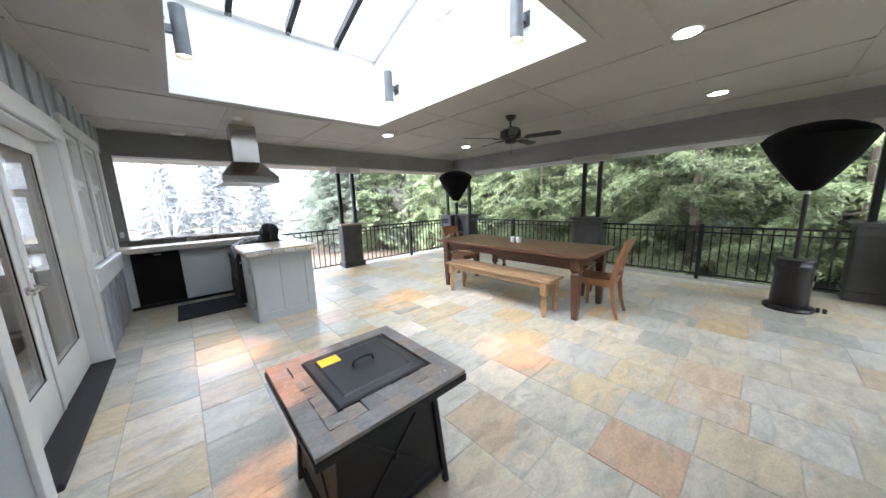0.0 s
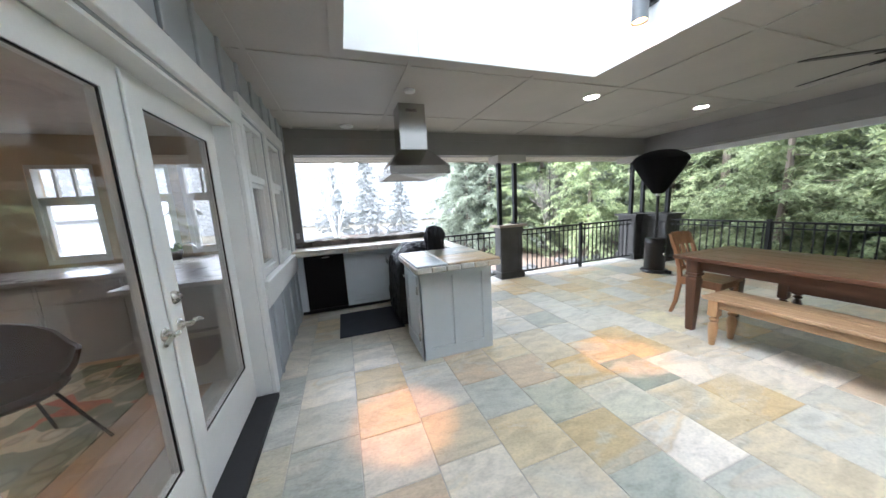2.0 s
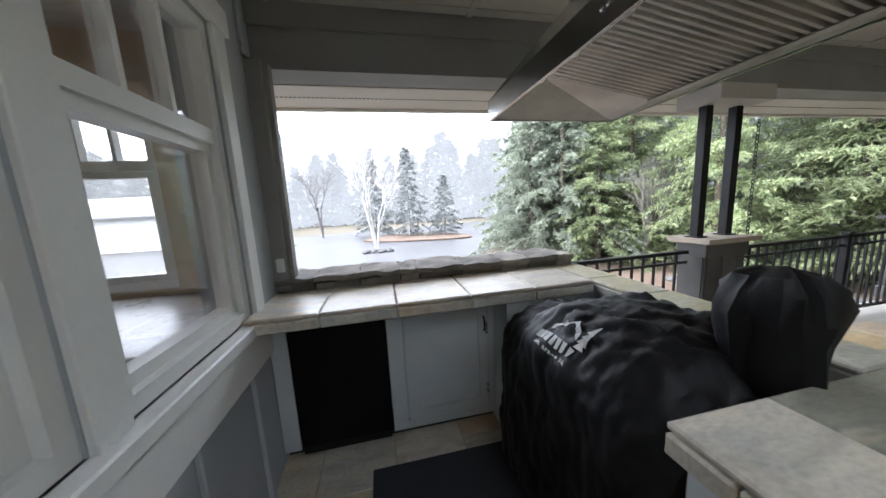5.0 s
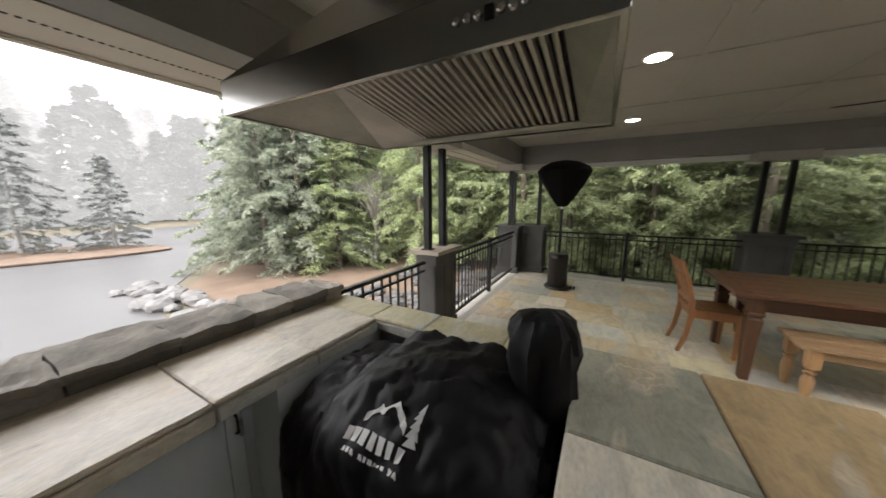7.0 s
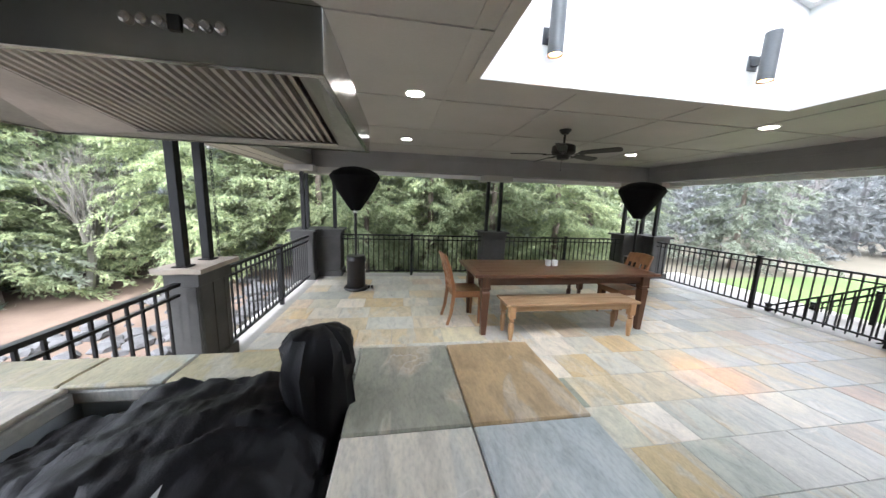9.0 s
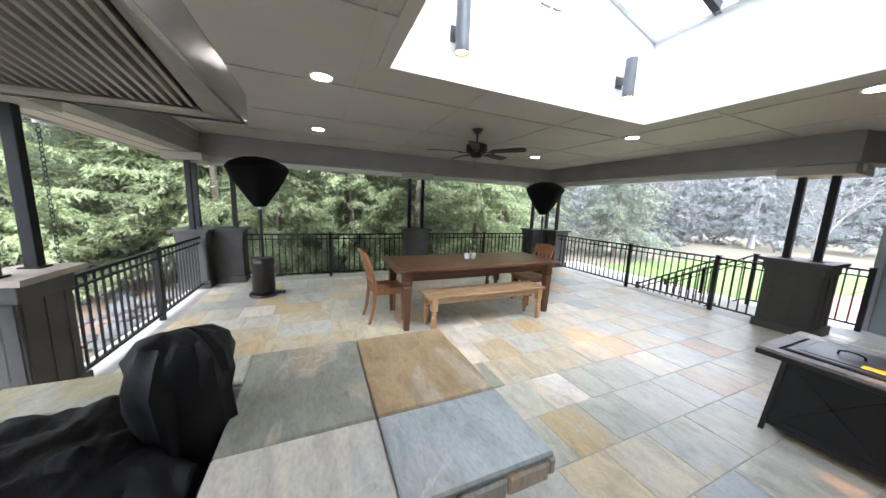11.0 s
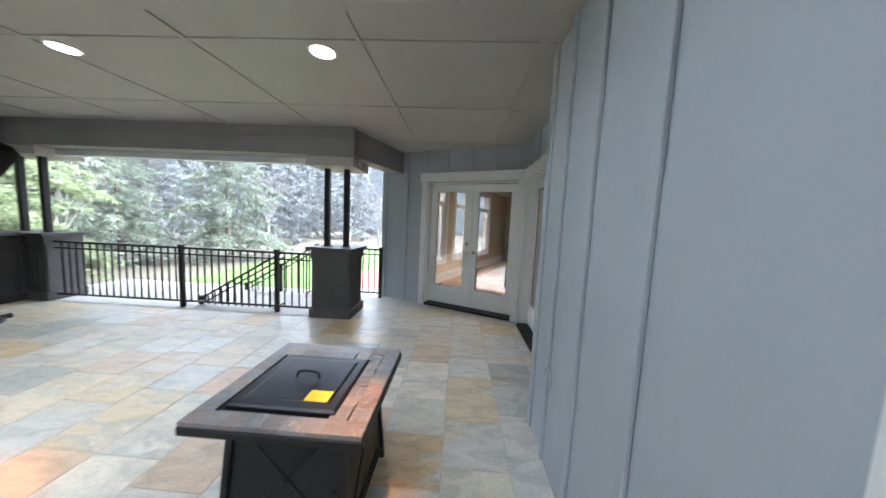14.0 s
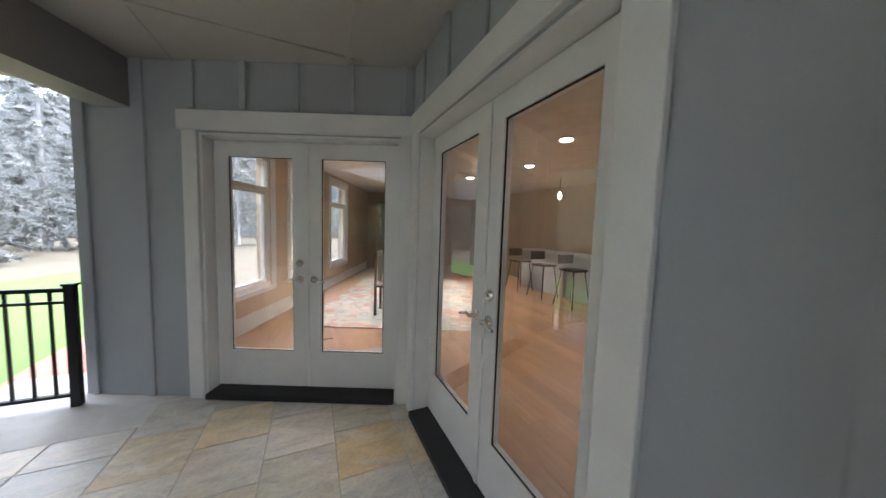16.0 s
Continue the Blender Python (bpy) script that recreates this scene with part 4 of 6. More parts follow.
loft(bm, [[(lx - q, ly - q, z), (lx + q, ly - q, z), (lx + q, ly + q, z), (lx - q, ly + q, z)] for q, z in ((r, 0.612), (r, 0.634), (r - 0.010, 0.640), (r - 0.045, 0.640), (r - 0.055, 0.644))])
plate = part("lid_plate", bm, M_LID, fp, "black steel burner lid", bevel=0.0015)
bm = bmesh.new()
pts = [(-0.055, 0.644), (-0.05, 0.668), (-0.02, 0.676), (0.02, 0.676), (0.05, 0.668), (0.055, 0.644)]
for (a, z0), (b, z1) in zip(pts, pts[1:]):
    rod(bm, (lx + a, ly, z0), (lx + b, ly, z1), 0.006, 8)
part("lid_handle", bm, M_BLACK, plate, "black wire handle")
box("sticker", (lx - 0.17, lx - 0.07, ly + 0.10, ly + 0.175, 0.6445, 0.6455), M_YELLOW, plate, "yellow warning sticker")


def frustum_panel(bm, a, b, c, d, t):
    """A plate on four corners, t thick, outwards."""
    a, b, c, d = (Vector(p) for p in (a, b, c, d))
    n = (b - a).cross(d - a).normalized() * t
    loft(bm, [[a, b, c, d], [a + n, b + n, c + n, d + n]])


top_c = [(-0.235, -0.235), (0.235, -0.235), (0.235, 0.235), (-0.235, 0.235)]
bot_c = [(-0.268, -0.268), (0.268, -0.268), (0.268, 0.268), (-0.268, 0.268)]
for k in range(4):
    (ax, ay), (bx_, by), (cx, cy), (dx, dy) = bot_c[k], bot_c[(k + 1) % 4], top_c[(k + 1) % 4], top_c[k]
    bm = bmesh.new()
    frustum_panel(bm, (ax * 0.96, ay * 0.96, 0.07), (bx_ * 0.96, by * 0.96, 0.07), (cx * 0.96, cy * 0.96, 0.572), (dx * 0.96, dy * 0.96, 0.572), 0.008)
    panel = part("side_panel", bm, M_BLACK, fp)
    bm = bmesh.new()
    A, B, C, D = Vector((ax, ay, 0.07)), Vector((bx_, by, 0.07)), Vector((cx, cy, 0.572)), Vector((dx, dy, 0.572))
    def on(u, v, A=A, B=B, C=C, D=D):
        return (A.lerp(B, u)).lerp(D.lerp(C, u), v) * 1.0
    for p, q in (((0.14, 0.14), (0.86, 0.86)), ((0.86, 0.14), (0.14, 0.86)), ((0.14, 0.08), (0.86, 0.08)), ((0.14, 0.92), (0.86, 0.92))):
        rod(bm, on(*p), on(*q), 0.006, 6)
    bmesh.ops.create_icosphere(bm, subdivisions=1, radius=0.018, matrix=Matrix.Translation(on(0.5, 0.5)))
    part("cross_brace", bm, M_BLACK, panel, "black raised cross bars")
    bm = bmesh.new()
    w = 0.013
    loft(bm, [[(x - w, y - w, z), (x + w, y - w, z), (x + w, y + w, z), (x - w, y + w, z)] for x, y, z in ((ax * 1.02, ay * 1.02, 0), (dx, dy, 0.572))])
    part("corner_leg", bm, M_BLACK, fp)
    bm = bmesh.new()
    rod(bm, (ax, ay, 0.065), (bx_, by, 0.065), 0.011, 6)
    part("bottom_rail", bm, M_BLACK, fp)
bm = bmesh.new()
lathe(bm, [(0.012, 0), (0.016, 0.012), (0.016, 0.02)], 12, pose(-0.215, 0.262, 0.30, -90))
part("control_knob", bm, M_BLACK, fp, "small black control knob")

# ---- patio heaters under covers ----
M_BRONZE = surface("hammered_bronze", (0.008, 0.0065, 0.006), (0.014, 0.011, 0.010), scale=30, fine=120, rough=0.30, metal=0.2, bump=0.25)
M_COVER = surface("black_canvas", (0.0025, 0.0025, 0.003), (0.005, 0.005, 0.0055), scale=14, fine=200, rough=0.85, bump=0.25, spec=0.12)


def patio_heater(m, turn, label):
    h = thing("patio_heater", label, "patio heater", m, "covered patio heaters")
    bm = bmesh.new()
    lathe(bm, [(0.205, 0), (0.215, 0.02), (0.205, 0.045), (0.165, 0.055)], 28)
    part("base", bm, M_BRONZE, h, smooth=True)
    bm = bmesh.new()
    lathe(bm, [(0.155, 0.05), (0.16, 0.06), (0.158, 0.50), (0.165, 0.52), (0.165, 0.55), (0.158, 0.56), (0.158, 0.60), (0.15, 0.61), (0.03, 0.62)], 28)
    tank = part("tank_housing", bm, M_BRONZE, h, smooth=True)
    for a in (90, -90):
        for b in ((0.155, 0.168, -0.02, 0.02, 0.30, 0.36), (0.155, 0.172, -0.012, 0.012, 0.44, 0.50)):
            bm = bmesh.new()
            bx(bm, *b, pose(0, 0, 0, 0, 0, a))
            part("latch", bm, M_NICKEL, tank, "bright door latch")
    bm = bmesh.new()
    for s in (0.0, 0.05):
        lathe(bm, [(0.028, -0.015), (0.032, 0), (0.028, 0.015)], 12, pose(0.0, -0.225 - 0, 0.03, 90, 0, 0) @ pose(0, 0, s))
    part("wheel", bm, M_BLACK, h, "black transport wheel")
    bm = bmesh.new()
    lathe(bm, [(0.024, 0.61), (0.024, 1.44)], 14)
    part("pole", bm, M_BRONZE, h, smooth=True)
    bm = bmesh.new()
    lathe(bm, [(0.032, 1.36), (0.034, 1.37), (0.034, 1.415), (0.03, 1.42)], 14)
    part("collar", bm, M_NICKEL, h, "bright metal collar", smooth=True)
    bm = bmesh.new()
    rings = []
    for r, z in ((0.05, 1.40), (0.085, 1.41), (0.20, 1.58), (0.31, 1.76), (0.405, 1.94), (0.415, 1.97), (0.36, 2.04), (0.22, 2.11), (0.05, 2.14)):
        ring = []
        for k in range(32):
            a = 2 * math.pi * k / 32
            f = 1 + (0.035 * math.cos(8 * a) + 0.02 * noise.noise(Vector((math.cos(a) * 3, math.sin(a) * 3, z * 5)))) * (1 if r < 0.4 else 0.4)
            ring.append((r * f * math.cos(a), r * f * math.sin(a), z + 0.012 * noise.noise(Vector((math.cos(a) * 4, math.sin(a) * 4, z)))))
        rings.append(ring)
    loft(bm, rings)
    part("head_cover", bm, M_COVER, h, "black fitted canvas cover over the heater's head", smooth=True)
    return h


patio_heater(pose(5.26, 5.29, 0), 0, "bronze patio heater with a black canvas head cover")
patio_heater(pose(5.31, -0.31, 0), 0, "bronze patio heater with a black canvas head cover")

# ---- ceiling fan, can lights, sconces ----
fan = thing("ceiling_fan", "dark bronze five-blade ceiling fan over the dining table", "ceiling fan", pose(3.58, 2.49, CEIL))
M_FAN = surface("fan_bronze", (0.009, 0.008, 0.0075), (0.014, 0.012, 0.011), rough=0.45, metal=0.2, bump=0.03)
M_BLADE = surface("fan_blade", (0.012, 0.010, 0.009), (0.008, 0.007, 0.006), scale=4, fine=50, rough=0.45, stretch=(1, 8, 8))
bm = bmesh.new()
lathe(bm, [(0.075, 0.0), (0.07, -0.015), (0.04, -0.055), (0.015, -0.06)], 20)
part("canopy", bm, M_FAN, fan, smooth=True)
bm = bmesh.new()
lathe(bm, [(0.014, -0.05), (0.014, -0.19)], 10)
part("downrod", bm, M_FAN, fan)
bm = bmesh.new()
lathe(bm, [(0.03, -0.165), (0.10, -0.18), (0.14, -0.20), (0.145, -0.275), (0.12, -0.305), (0.085, -0.315), (0.07, -0.36), (0.02, -0.37)], 24)
part("motor", bm, M_FAN, fan, smooth=True)
for k in range(5):
    m = pose(0, 0, 0, 0, 0, 3 + 72 * k)
    bm = bmesh.new()
    bx(bm, 0.10, 0.24, -0.015, 0.015, -0.31, -0.302, m)
    bx(bm, 0.20, 0.25, -0.045, 0.045, -0.012, -0.004, m @ pose(0, 0, -0.298, -12))
    iron = part("blade_iron", bm, M_FAN, fan)
    bm = bmesh.new()
    pts = [(0.22, -0.045), (0.30, -0.055), (0.62, -0.065), (0.655, -0.045), (0.665, 0.0), (0.655, 0.045), (0.62, 0.065), (0.30, 0.055), (0.22, 0.045)]
    loft(bm, [[m @ pose(0, 0, -0.298, -12) @ Vector((x, y, z)) for x, y in pts] for z in (0.0, 0.008)])
    part("blade", bm, M_BLADE, iron, "dark wood-grain fan blade")
bm = bmesh.new()
rod(bm, (0.03, 0, -0.35), (0.03, 0, -0.48), 0.002, 5)
bmesh.ops.create_icosphere(bm, subdivisions=1, radius=0.009, matrix=Matrix.Translation((0.03, 0, -0.49)))
part("pull_chain", bm, M_FAN, fan)

for x, y in ((2.83, 0.49), (4.79, 0.49), (2.81, 4.42), (4.76, 4.44), (0.90, 0.50)):
    c = thing("can_light", "round recessed ceiling light, switched on", "ceiling light", pose(x, y, CEIL), "recessed lights in the terrace ceiling")
    bm = bmesh.new()
    lathe(bm, [(0.075, 0.002), (0.095, 0.0), (0.097, -0.006), (0.078, -0.008)], 28)
    part("trim_ring", bm, M_TRIM, c, smooth=True)
    bm = bmesh.new()
    lathe(bm, [(0.077, -0.0082), (0.05, -0.011), (0.002, -0.012)], 24)
    part("lens", bm, M_CAN, c, "glowing warm white lens")
for x, y, r, lab, nm in ((0.15, 5.98, 0.09, "round white ceiling speaker grille", "ceiling_speaker"), (0.72, 4.62, 0.055, "small white smoke detector on the ceiling", "smoke_detector")):
    c = thing(nm, lab, nm.replace("_", " "), pose(x, y, CEIL))
    bm = bmesh.new()
    lathe(bm, [(r, 0), (r, -0.01), (r * 0.85, -0.022), (0.002, -0.025)], 24)
    part("cover", bm, M_TRIM, c, smooth=True)

M_SCONCE = surface("sconce_grey", (0.13, 0.14, 0.15), (0.10, 0.105, 0.11), rough=0.4, metal=0.6, bump=0.03)
for x, y, s in ((SX1, 3.42, -1), (SX1, 1.50, -1), (SX0, 3.42, 1), (SX0, 1.50, 1)):
    c = thing("wall_sconce", "grey cylinder up-and-down wall light on the white shaft", "wall light", pose(x, y, 2.695), "wall lights of the skylight shaft")
    cx = s * 0.125
    bm = bmesh.new()
    lathe(bm, [(0.050, 0.015), (0.055, 0.0), (0.055, 0.38), (0.050, 0.38), (0.047, 0.35), (0.047, 0.03)], 24, pose(cx, 0, 0))
    part("shade", bm, M_SCONCE, c, smooth=True)
    bm = bmesh.new()
    bx(bm, min(s * 0.008, s * 0.072), max(s * 0.008, s * 0.072), -0.022, 0.022, 0.16, 0.22)
    part("arm", bm, M_SCONCE, c)
    box("backplate", (min(0, s * 0.01), max(0, s * 0.01), -0.05, 0.05, 0.13, 0.25), M_SCONCE, c, bevel=0.002)
    bm = bmesh.new()
    lathe(bm, [(0.044, 0.0), (0.03, -0.006), (0.002, -0.008)], 20, pose(cx, 0, 0.012))
    part("bulb", bm, M_BULB, c, "glowing orange bulb face")
    ld = bpy.data.lights.new("sconce_lamp", "SPOT")
    ld.energy, ld.color, ld.spot_size, ld.spot_blend, ld.shadow_soft_size = 40.0, (1.0, 0.38, 0.08), radians(18), 0.7, 0.03
    lo = new("sconce_lamp", ld)
    lo.parent = c
    lo.matrix_basis = pose(cx, 0, -0.004)
    lo["label"] = "warm downward lamp"

# ---- range hood ----
hood = thing("range_hood", "brushed steel island range hood hung from the ceiling", "range hood")
hx0, hx1, hy0, hy1, hz0, hz1, hz2 = 0.475, 1.125, 4.665, 5.595, 1.75, 1.835, 2.05
bm = bmesh.new()
t = 0.012
for q in ((hx0, hx0 + t, hy0, hy1), (hx1 - t, hx1, hy0, hy1), (hx0 + t, hx1 - t, hy0, hy0 + t), (hx0 + t, hx1 - t, hy1 - t, hy1)):
    bx(bm, *q, hz0, hz1)
part("rim", bm, M_STEEL, hood, bevel=0.001)
bm = bmesh.new()
cx0, cx1, cy0, cy1 = 0.665, 0.975, 4.97, 5.29
out_r = [(hx0, hy0), (hx1, hy0), (hx1, hy1), (hx0, hy1)]
in_r = [(cx0 - 0.01, cy0 - 0.01), (cx1 + 0.01, cy0 - 0.01), (cx1 + 0.01, cy1 + 0.01), (cx0 - 0.01, cy1 + 0.01)]
va, vb = [bm.verts.new((*p, hz1)) for p in out_r], [bm.verts.new((*p, hz2)) for p in in_r]
vc, vd = [bm.verts.new((*p, hz1 - 0.006)) for p in out_r], [bm.verts.new((*p, hz2 - 0.01)) for p in in_r]
for k in range(4):
    j = (k + 1) % 4
    bm.faces.new((va[k], va[j], vb[j], vb[k]))
    bm.faces.new((vc[k], vd[k], vd[j], vc[j]))
part("canopy", bm, M_STEEL, hood)
bm = bmesh.new()
bx(bm, cx0, cx1, cy0, cy1, hz2 - 0.01, 2.33)
bx(bm, cx0 + 0.006, cx1 - 0.006, cy0 + 0.006, cy1 - 0.006, 2.33, CEIL)
flue = part("chimney", bm, M_STEEL, hood, "brushed steel chimney")
bm = bmesh.new()
for k in range(8):
    bx(bm, 0.755 + k * 0.016, 0.763 + k * 0.016, cy0 + 0.003, cy0 + 0.0055, 2.455, 2.485)
part("vent_slots", bm, M_BLACK, flue, "dark vent slots")
bm = bmesh.new()
ix0, ix1, iy0, iy1, iz = hx0 + 0.20, hx1 - 0.16, hy0 + 0.16, hy1 - 0.22, 1.80
va = [bm.verts.new((*p, hz0 + 0.004)) for p in ((hx0 + t, hy0 + t), (hx1 - t, hy0 + t), (hx1 - t, hy1 - t), (hx0 + t, hy1 - t))]
bx_in = ((hx0 + 0.10, hy0 + 0.10), (hx1 - 0.03, hy0 + 0.10), (hx1 - 0.03, hy1 - 0.26), (hx0 + 0.10, hy1 - 0.26))
vb = [bm.verts.new((*p, z)) for p, z in zip(bx_in, (1.845, 1.765, 1.765, 1.845))]
for k in range(4):
    bm.faces.new((va[k], vb[k], vb[(k + 1) % 4], va[(k + 1) % 4]))
part("inner_pan", bm, M_STEEL_DARK, hood, "steel inner pan")
slope_b = math.degrees(math.atan2(1.845 - 1.765, (hx1 - 0.03) - (hx0 + 0.10)))
bl = math.hypot(0.08, (hx1 - 0.03) - (hx0 + 0.10))
m = Matrix.Translation((hx0 + 0.10, 0, 1.845)) @ pose(0, 0, 0, 0, slope_b)
filt = box("filter_tray", (0.0, bl, hy0 + 0.10, hy1 - 0.26, 0.012, 0.016), M_BLACK, hood, at=m)
n = 24
for k in range(n):
    y = hy0 + 0.115 + (hy1 - 0.26 - hy0 - 0.13) * k / (n - 1)
    bm = bmesh.new()
    w = 0.0088
    loft(bm, [[(x, -w, 0.006), (x, -w * 0.5, -0.004), (x, w * 0.5, -0.004), (x, w, 0.006)] for x in (0.012, bl - 0.012)])
    part("baffle", bm, M_STEEL_DARK, filt, at=pose(0, y, 0))
for z in (0.02, bl - 0.02):
    box("filter_bar", (z - 0.012, z + 0.012, hy0 + 0.10, hy1 - 0.26, -0.008, -0.004), M_STEEL_DARK, filt)
for y in (4.9, 5.08, 5.26):
    bm = bmesh.new()
    lathe(bm, [(0.026, 0), (0.026, -0.006), (0.02, -0.009), (0.002, -0.009)], 16, Matrix.Translation((hx0 + 0.055, y, 1.797)))
    part("puck_lamp", bm, M_STEEL, hood, "small unlit steel puck lamp")
for k in range(7):
    bm = bmesh.new()
    y = 4.79 + 0.0175 * k
    if k == 3:
        bx(bm, hx0 - 0.003, hx0, y - 0.007, y + 0.007, 1.785, 1.803)
        part("display", bm, M_BLACK, hood, "small dark display")
    else:
        lathe(bm, [(0.0065, 0), (0.0065, 0.004), (0.004, 0.006)], 12, Matrix.Translation((hx0, y, 1.794)) @ pose(0, 0, 0, 0, -90))
        part("button", bm, M_NICKEL, hood, "small round steel button")

# ---- covered pellet grill ----
grill = thing("covered_grill", "pellet grill under a wrinkled black canvas cover", "grill", pose(0.74, 5.18, 0))


def cover_point(u, v):
    """A point of the cover: u from the front hem (0) over the drum to the back hem (1), v along the grill."""
    y = -0.44 + 0.88 * v
    lump = 0.11 * max(0, 1 - abs((v - 0.42) / 0.38) ** 4)
    zt = 0.85 + lump
    fx, bx2, r = -0.235, 0.30, 0.22
    if u < 0.4:
        z = 0.10 + (zt - r - 0.10) * u / 0.4
        x = fx - 0.02 * (1 - u / 0.4)
    elif u < 0.62:
        a = math.pi * (u - 0.4) / 0.22 / 2
        x, z = fx + r - r * math.cos(a), zt - r + r * math.sin(a)
    elif u < 0.8:
        x, z = fx + r + (bx2 - 0.1 - fx - r) * (u - 0.62) / 0.18, zt
    else:
        f = (u - 0.8) / 0.2
        x, z = bx2 - 0.1 + 0.1 * min(1, f * 3), zt - max(0, f - 0.33) * (zt - 0.3) * 1.5
    end = min(v, 1 - v)
    shrink = 1 - 0.22 * max(0, 1 - end / 0.07) ** 2
    z = 0.1 + (z - 0.1) * (0.97 if end < 0.03 else 1)
    p = Vector((x * shrink, y, z))
    w = noise.noise(Vector((x * 9, y * 3.5, z * 5))) * 0.02 + abs(noise.noise(Vector((x * 13 + 3 + y * 6, y * 11, z * 8)))) * 0.032 + abs(noise.noise(Vector((x * 34, y * 30 + z * 20, z * 24)))) * 0.013
    return p + Vector((-0.5 if u < 0.6 else 0.1, 0.0, 0.7)).normalized() * w


bm = bmesh.new()
NU, NV = 84, 96
grid = [[bm.verts.new(cover_point(i / NU, j / NV)) for j in range(NV + 1)] for i in range(NU + 1)]
for i in range(NU):
    for j in range(NV):
        bm.faces.new((grid[i][j], grid[i][j + 1], grid[i + 1][j + 1], grid[i + 1][j]))
for j in (0, NV):
    bm.faces.new([grid[i][j] for i in range(NU + 1)])
rings = []
for z, r in ((0.4, 0.085), (0.7, 0.09), (0.92, 0.095), (1.02, 0.10), (1.08, 0.105), (1.13, 0.10), (1.165, 0.075), (1.18, 0.03)):
    ring = []
    for k in range(40):
        a = 2 * math.pi * k / 40
        rr = r * (1 + 0.34 * noise.noise(Vector((math.cos(a) * 2.3, math.sin(a) * 2.3, z * 9))) - 0.3 * abs(noise.noise(Vector((math.cos(a) * 4, math.sin(a) * 5, z * 16)))))
        ring.append((0.205 + rr * 1.15 * math.cos(a), -0.365 + rr * 1.1 * math.sin(a), z + 0.02 * noise.noise(Vector((a, z * 8, 1)))))
    rings.append(ring)
loft(bm, rings)
M_GRILL = surface("black_grill_cover", (0.004, 0.004, 0.005), (0.007, 0.007, 0.009), scale=10, fine=160, rough=0.5, bump=0.25, spec=0.28)
part("cover", bm, M_GRILL, grill, smooth=True)
M_PRINT = surface("white_print", (0.75, 0.75, 0.75), (0.6, 0.6, 0.6), rough=0.7, bump=0.0)


def printed(name, shapes, label):
    """Flat white marks laid on the cover's front: polygons in (v, u)."""
    bm = bmesh.new()
    for sh in shapes:
        vs = []
        for v, u in sh:
            u += 0.03
            p = cover_point(u, v)
            nrm = (cover_point(u, v + 0.01) - p).cross(cover_point(u + 0.01, v) - p).normalized()
            if nrm.x > 0:
                nrm = -nrm
            vs.append(bm.verts.new(p + nrm * 0.007))
        bm.faces.new(vs)
    return part(name, bm, M_PRINT, grill, label)


V0, V1 = 0.61, 0.345


def fv(a):
    return V0 + (V1 - V0) * a


shapes = []
ridge = [(0.18, 0.0), (0.36, 0.55), (0.42, 0.4), (0.55, 0.9), (0.7, 0.35), (0.8, 0.1)]
for k in range(24):
    def hgt(a):
        for (a0, h0), (a1, h1) in zip(ridge, ridge[1:]):
            if a0 <= a <= a1:
                return h0 + (h1 - h0) * (a - a0) / (a1 - a0)
        return 0
    a, b = 0.18 + 0.62 * k / 24, 0.18 + 0.62 * (k + 1) / 24
    lo, hi = 0.492, 0.535
    ta, tb = lo + (hi - lo) * hgt(a), lo + (hi - lo) * hgt(b)
    shapes.append([(fv(a), ta - 0.012), (fv(b), tb - 0.012), (fv(b), tb + 0.003), (fv(a), ta + 0.003)])
for k in range(5):
    shapes.append([(fv(0.80 + 0.016 * k), 0.472 + 0.013 * k), (fv(0.98 - 0.016 * k), 0.472 + 0.013 * k), (fv(0.90), 0.494 + 0.013 * k)])
printed("mountain_mark", shapes, "white mountain and tree outline print")
shapes = []
for k in range(7):
    a = 0.02 + 0.125 * k
    shapes.append([(fv(a), 0.444), (fv(a + 0.085), 0.444), (fv(a + 0.085), 0.468), (fv(a), 0.468)])
for k in range(14):
    a = 0.02 + 0.062 * k
    if k not in (4, 11):
        shapes.append([(fv(a), 0.424), (fv(a + 0.042), 0.424), (fv(a + 0.042), 0.433), (fv(a), 0.433)])
printed("lettering", shapes, "white bars of print")

# ---- small things ----
M_MAT = surface("rubber_mat", (0.022, 0.026, 0.036), (0.03, 0.034, 0.044), scale=8, fine=120, rough=0.8, bump=0.3)
mat_t = tagged(box("floor_mat", (-0.19, 0.55, 4.91, 5.69, 0.003, 0.016), M_MAT, None, bevel=0.004), "dark blue-black rubber floor mat before the counter", "floor mat")
ch = thing("rain_chain", "dark metal rain chain hanging from the eaves", "rain chain", pose(4.30, 6.95, 0))
LINK = bmesh.new()
for k in range(12):
    a, b = 2 * math.pi * k / 12, 2 * math.pi * (k + 1) / 12
    rod(LINK, (0.016 * math.cos(a), 0, 0.028 * math.sin(a)), (0.016 * math.cos(b), 0, 0.028 * math.sin(b)), 0.004, 5)
me = bpy.data.meshes.new("link")
LINK.to_mesh(me)
LINK.free()
me.materials.append(M_BLACK)
ch2 = thing("rain_chain", "dark metal rain chain hanging outside the kitchen window", "rain chain", pose(-3.63, 6.9, 0))
for c in (ch, ch2):
    for k in range(56):
        shared("link", me, c, pose(0, 0, 2.15 - 0.046 * k, 0, 0, 90 * (k % 2)))
    bm = bmesh.new()
    lathe(bm, [(0.03, 2.17), (0.035, 2.32)], 12)
    part("funnel", bm, M_TRIM, c, "white gutter outlet")
out = thing("outlet_cover", "pale blue-grey weatherproof outlet cover on the house wall", "outlet", pose(-0.68, 0.90, 0.47))
box("plate", (0.0, 0.012, -0.03, 0.03, 0.0, 0.115), M_SIDING, out, bevel=0.004)
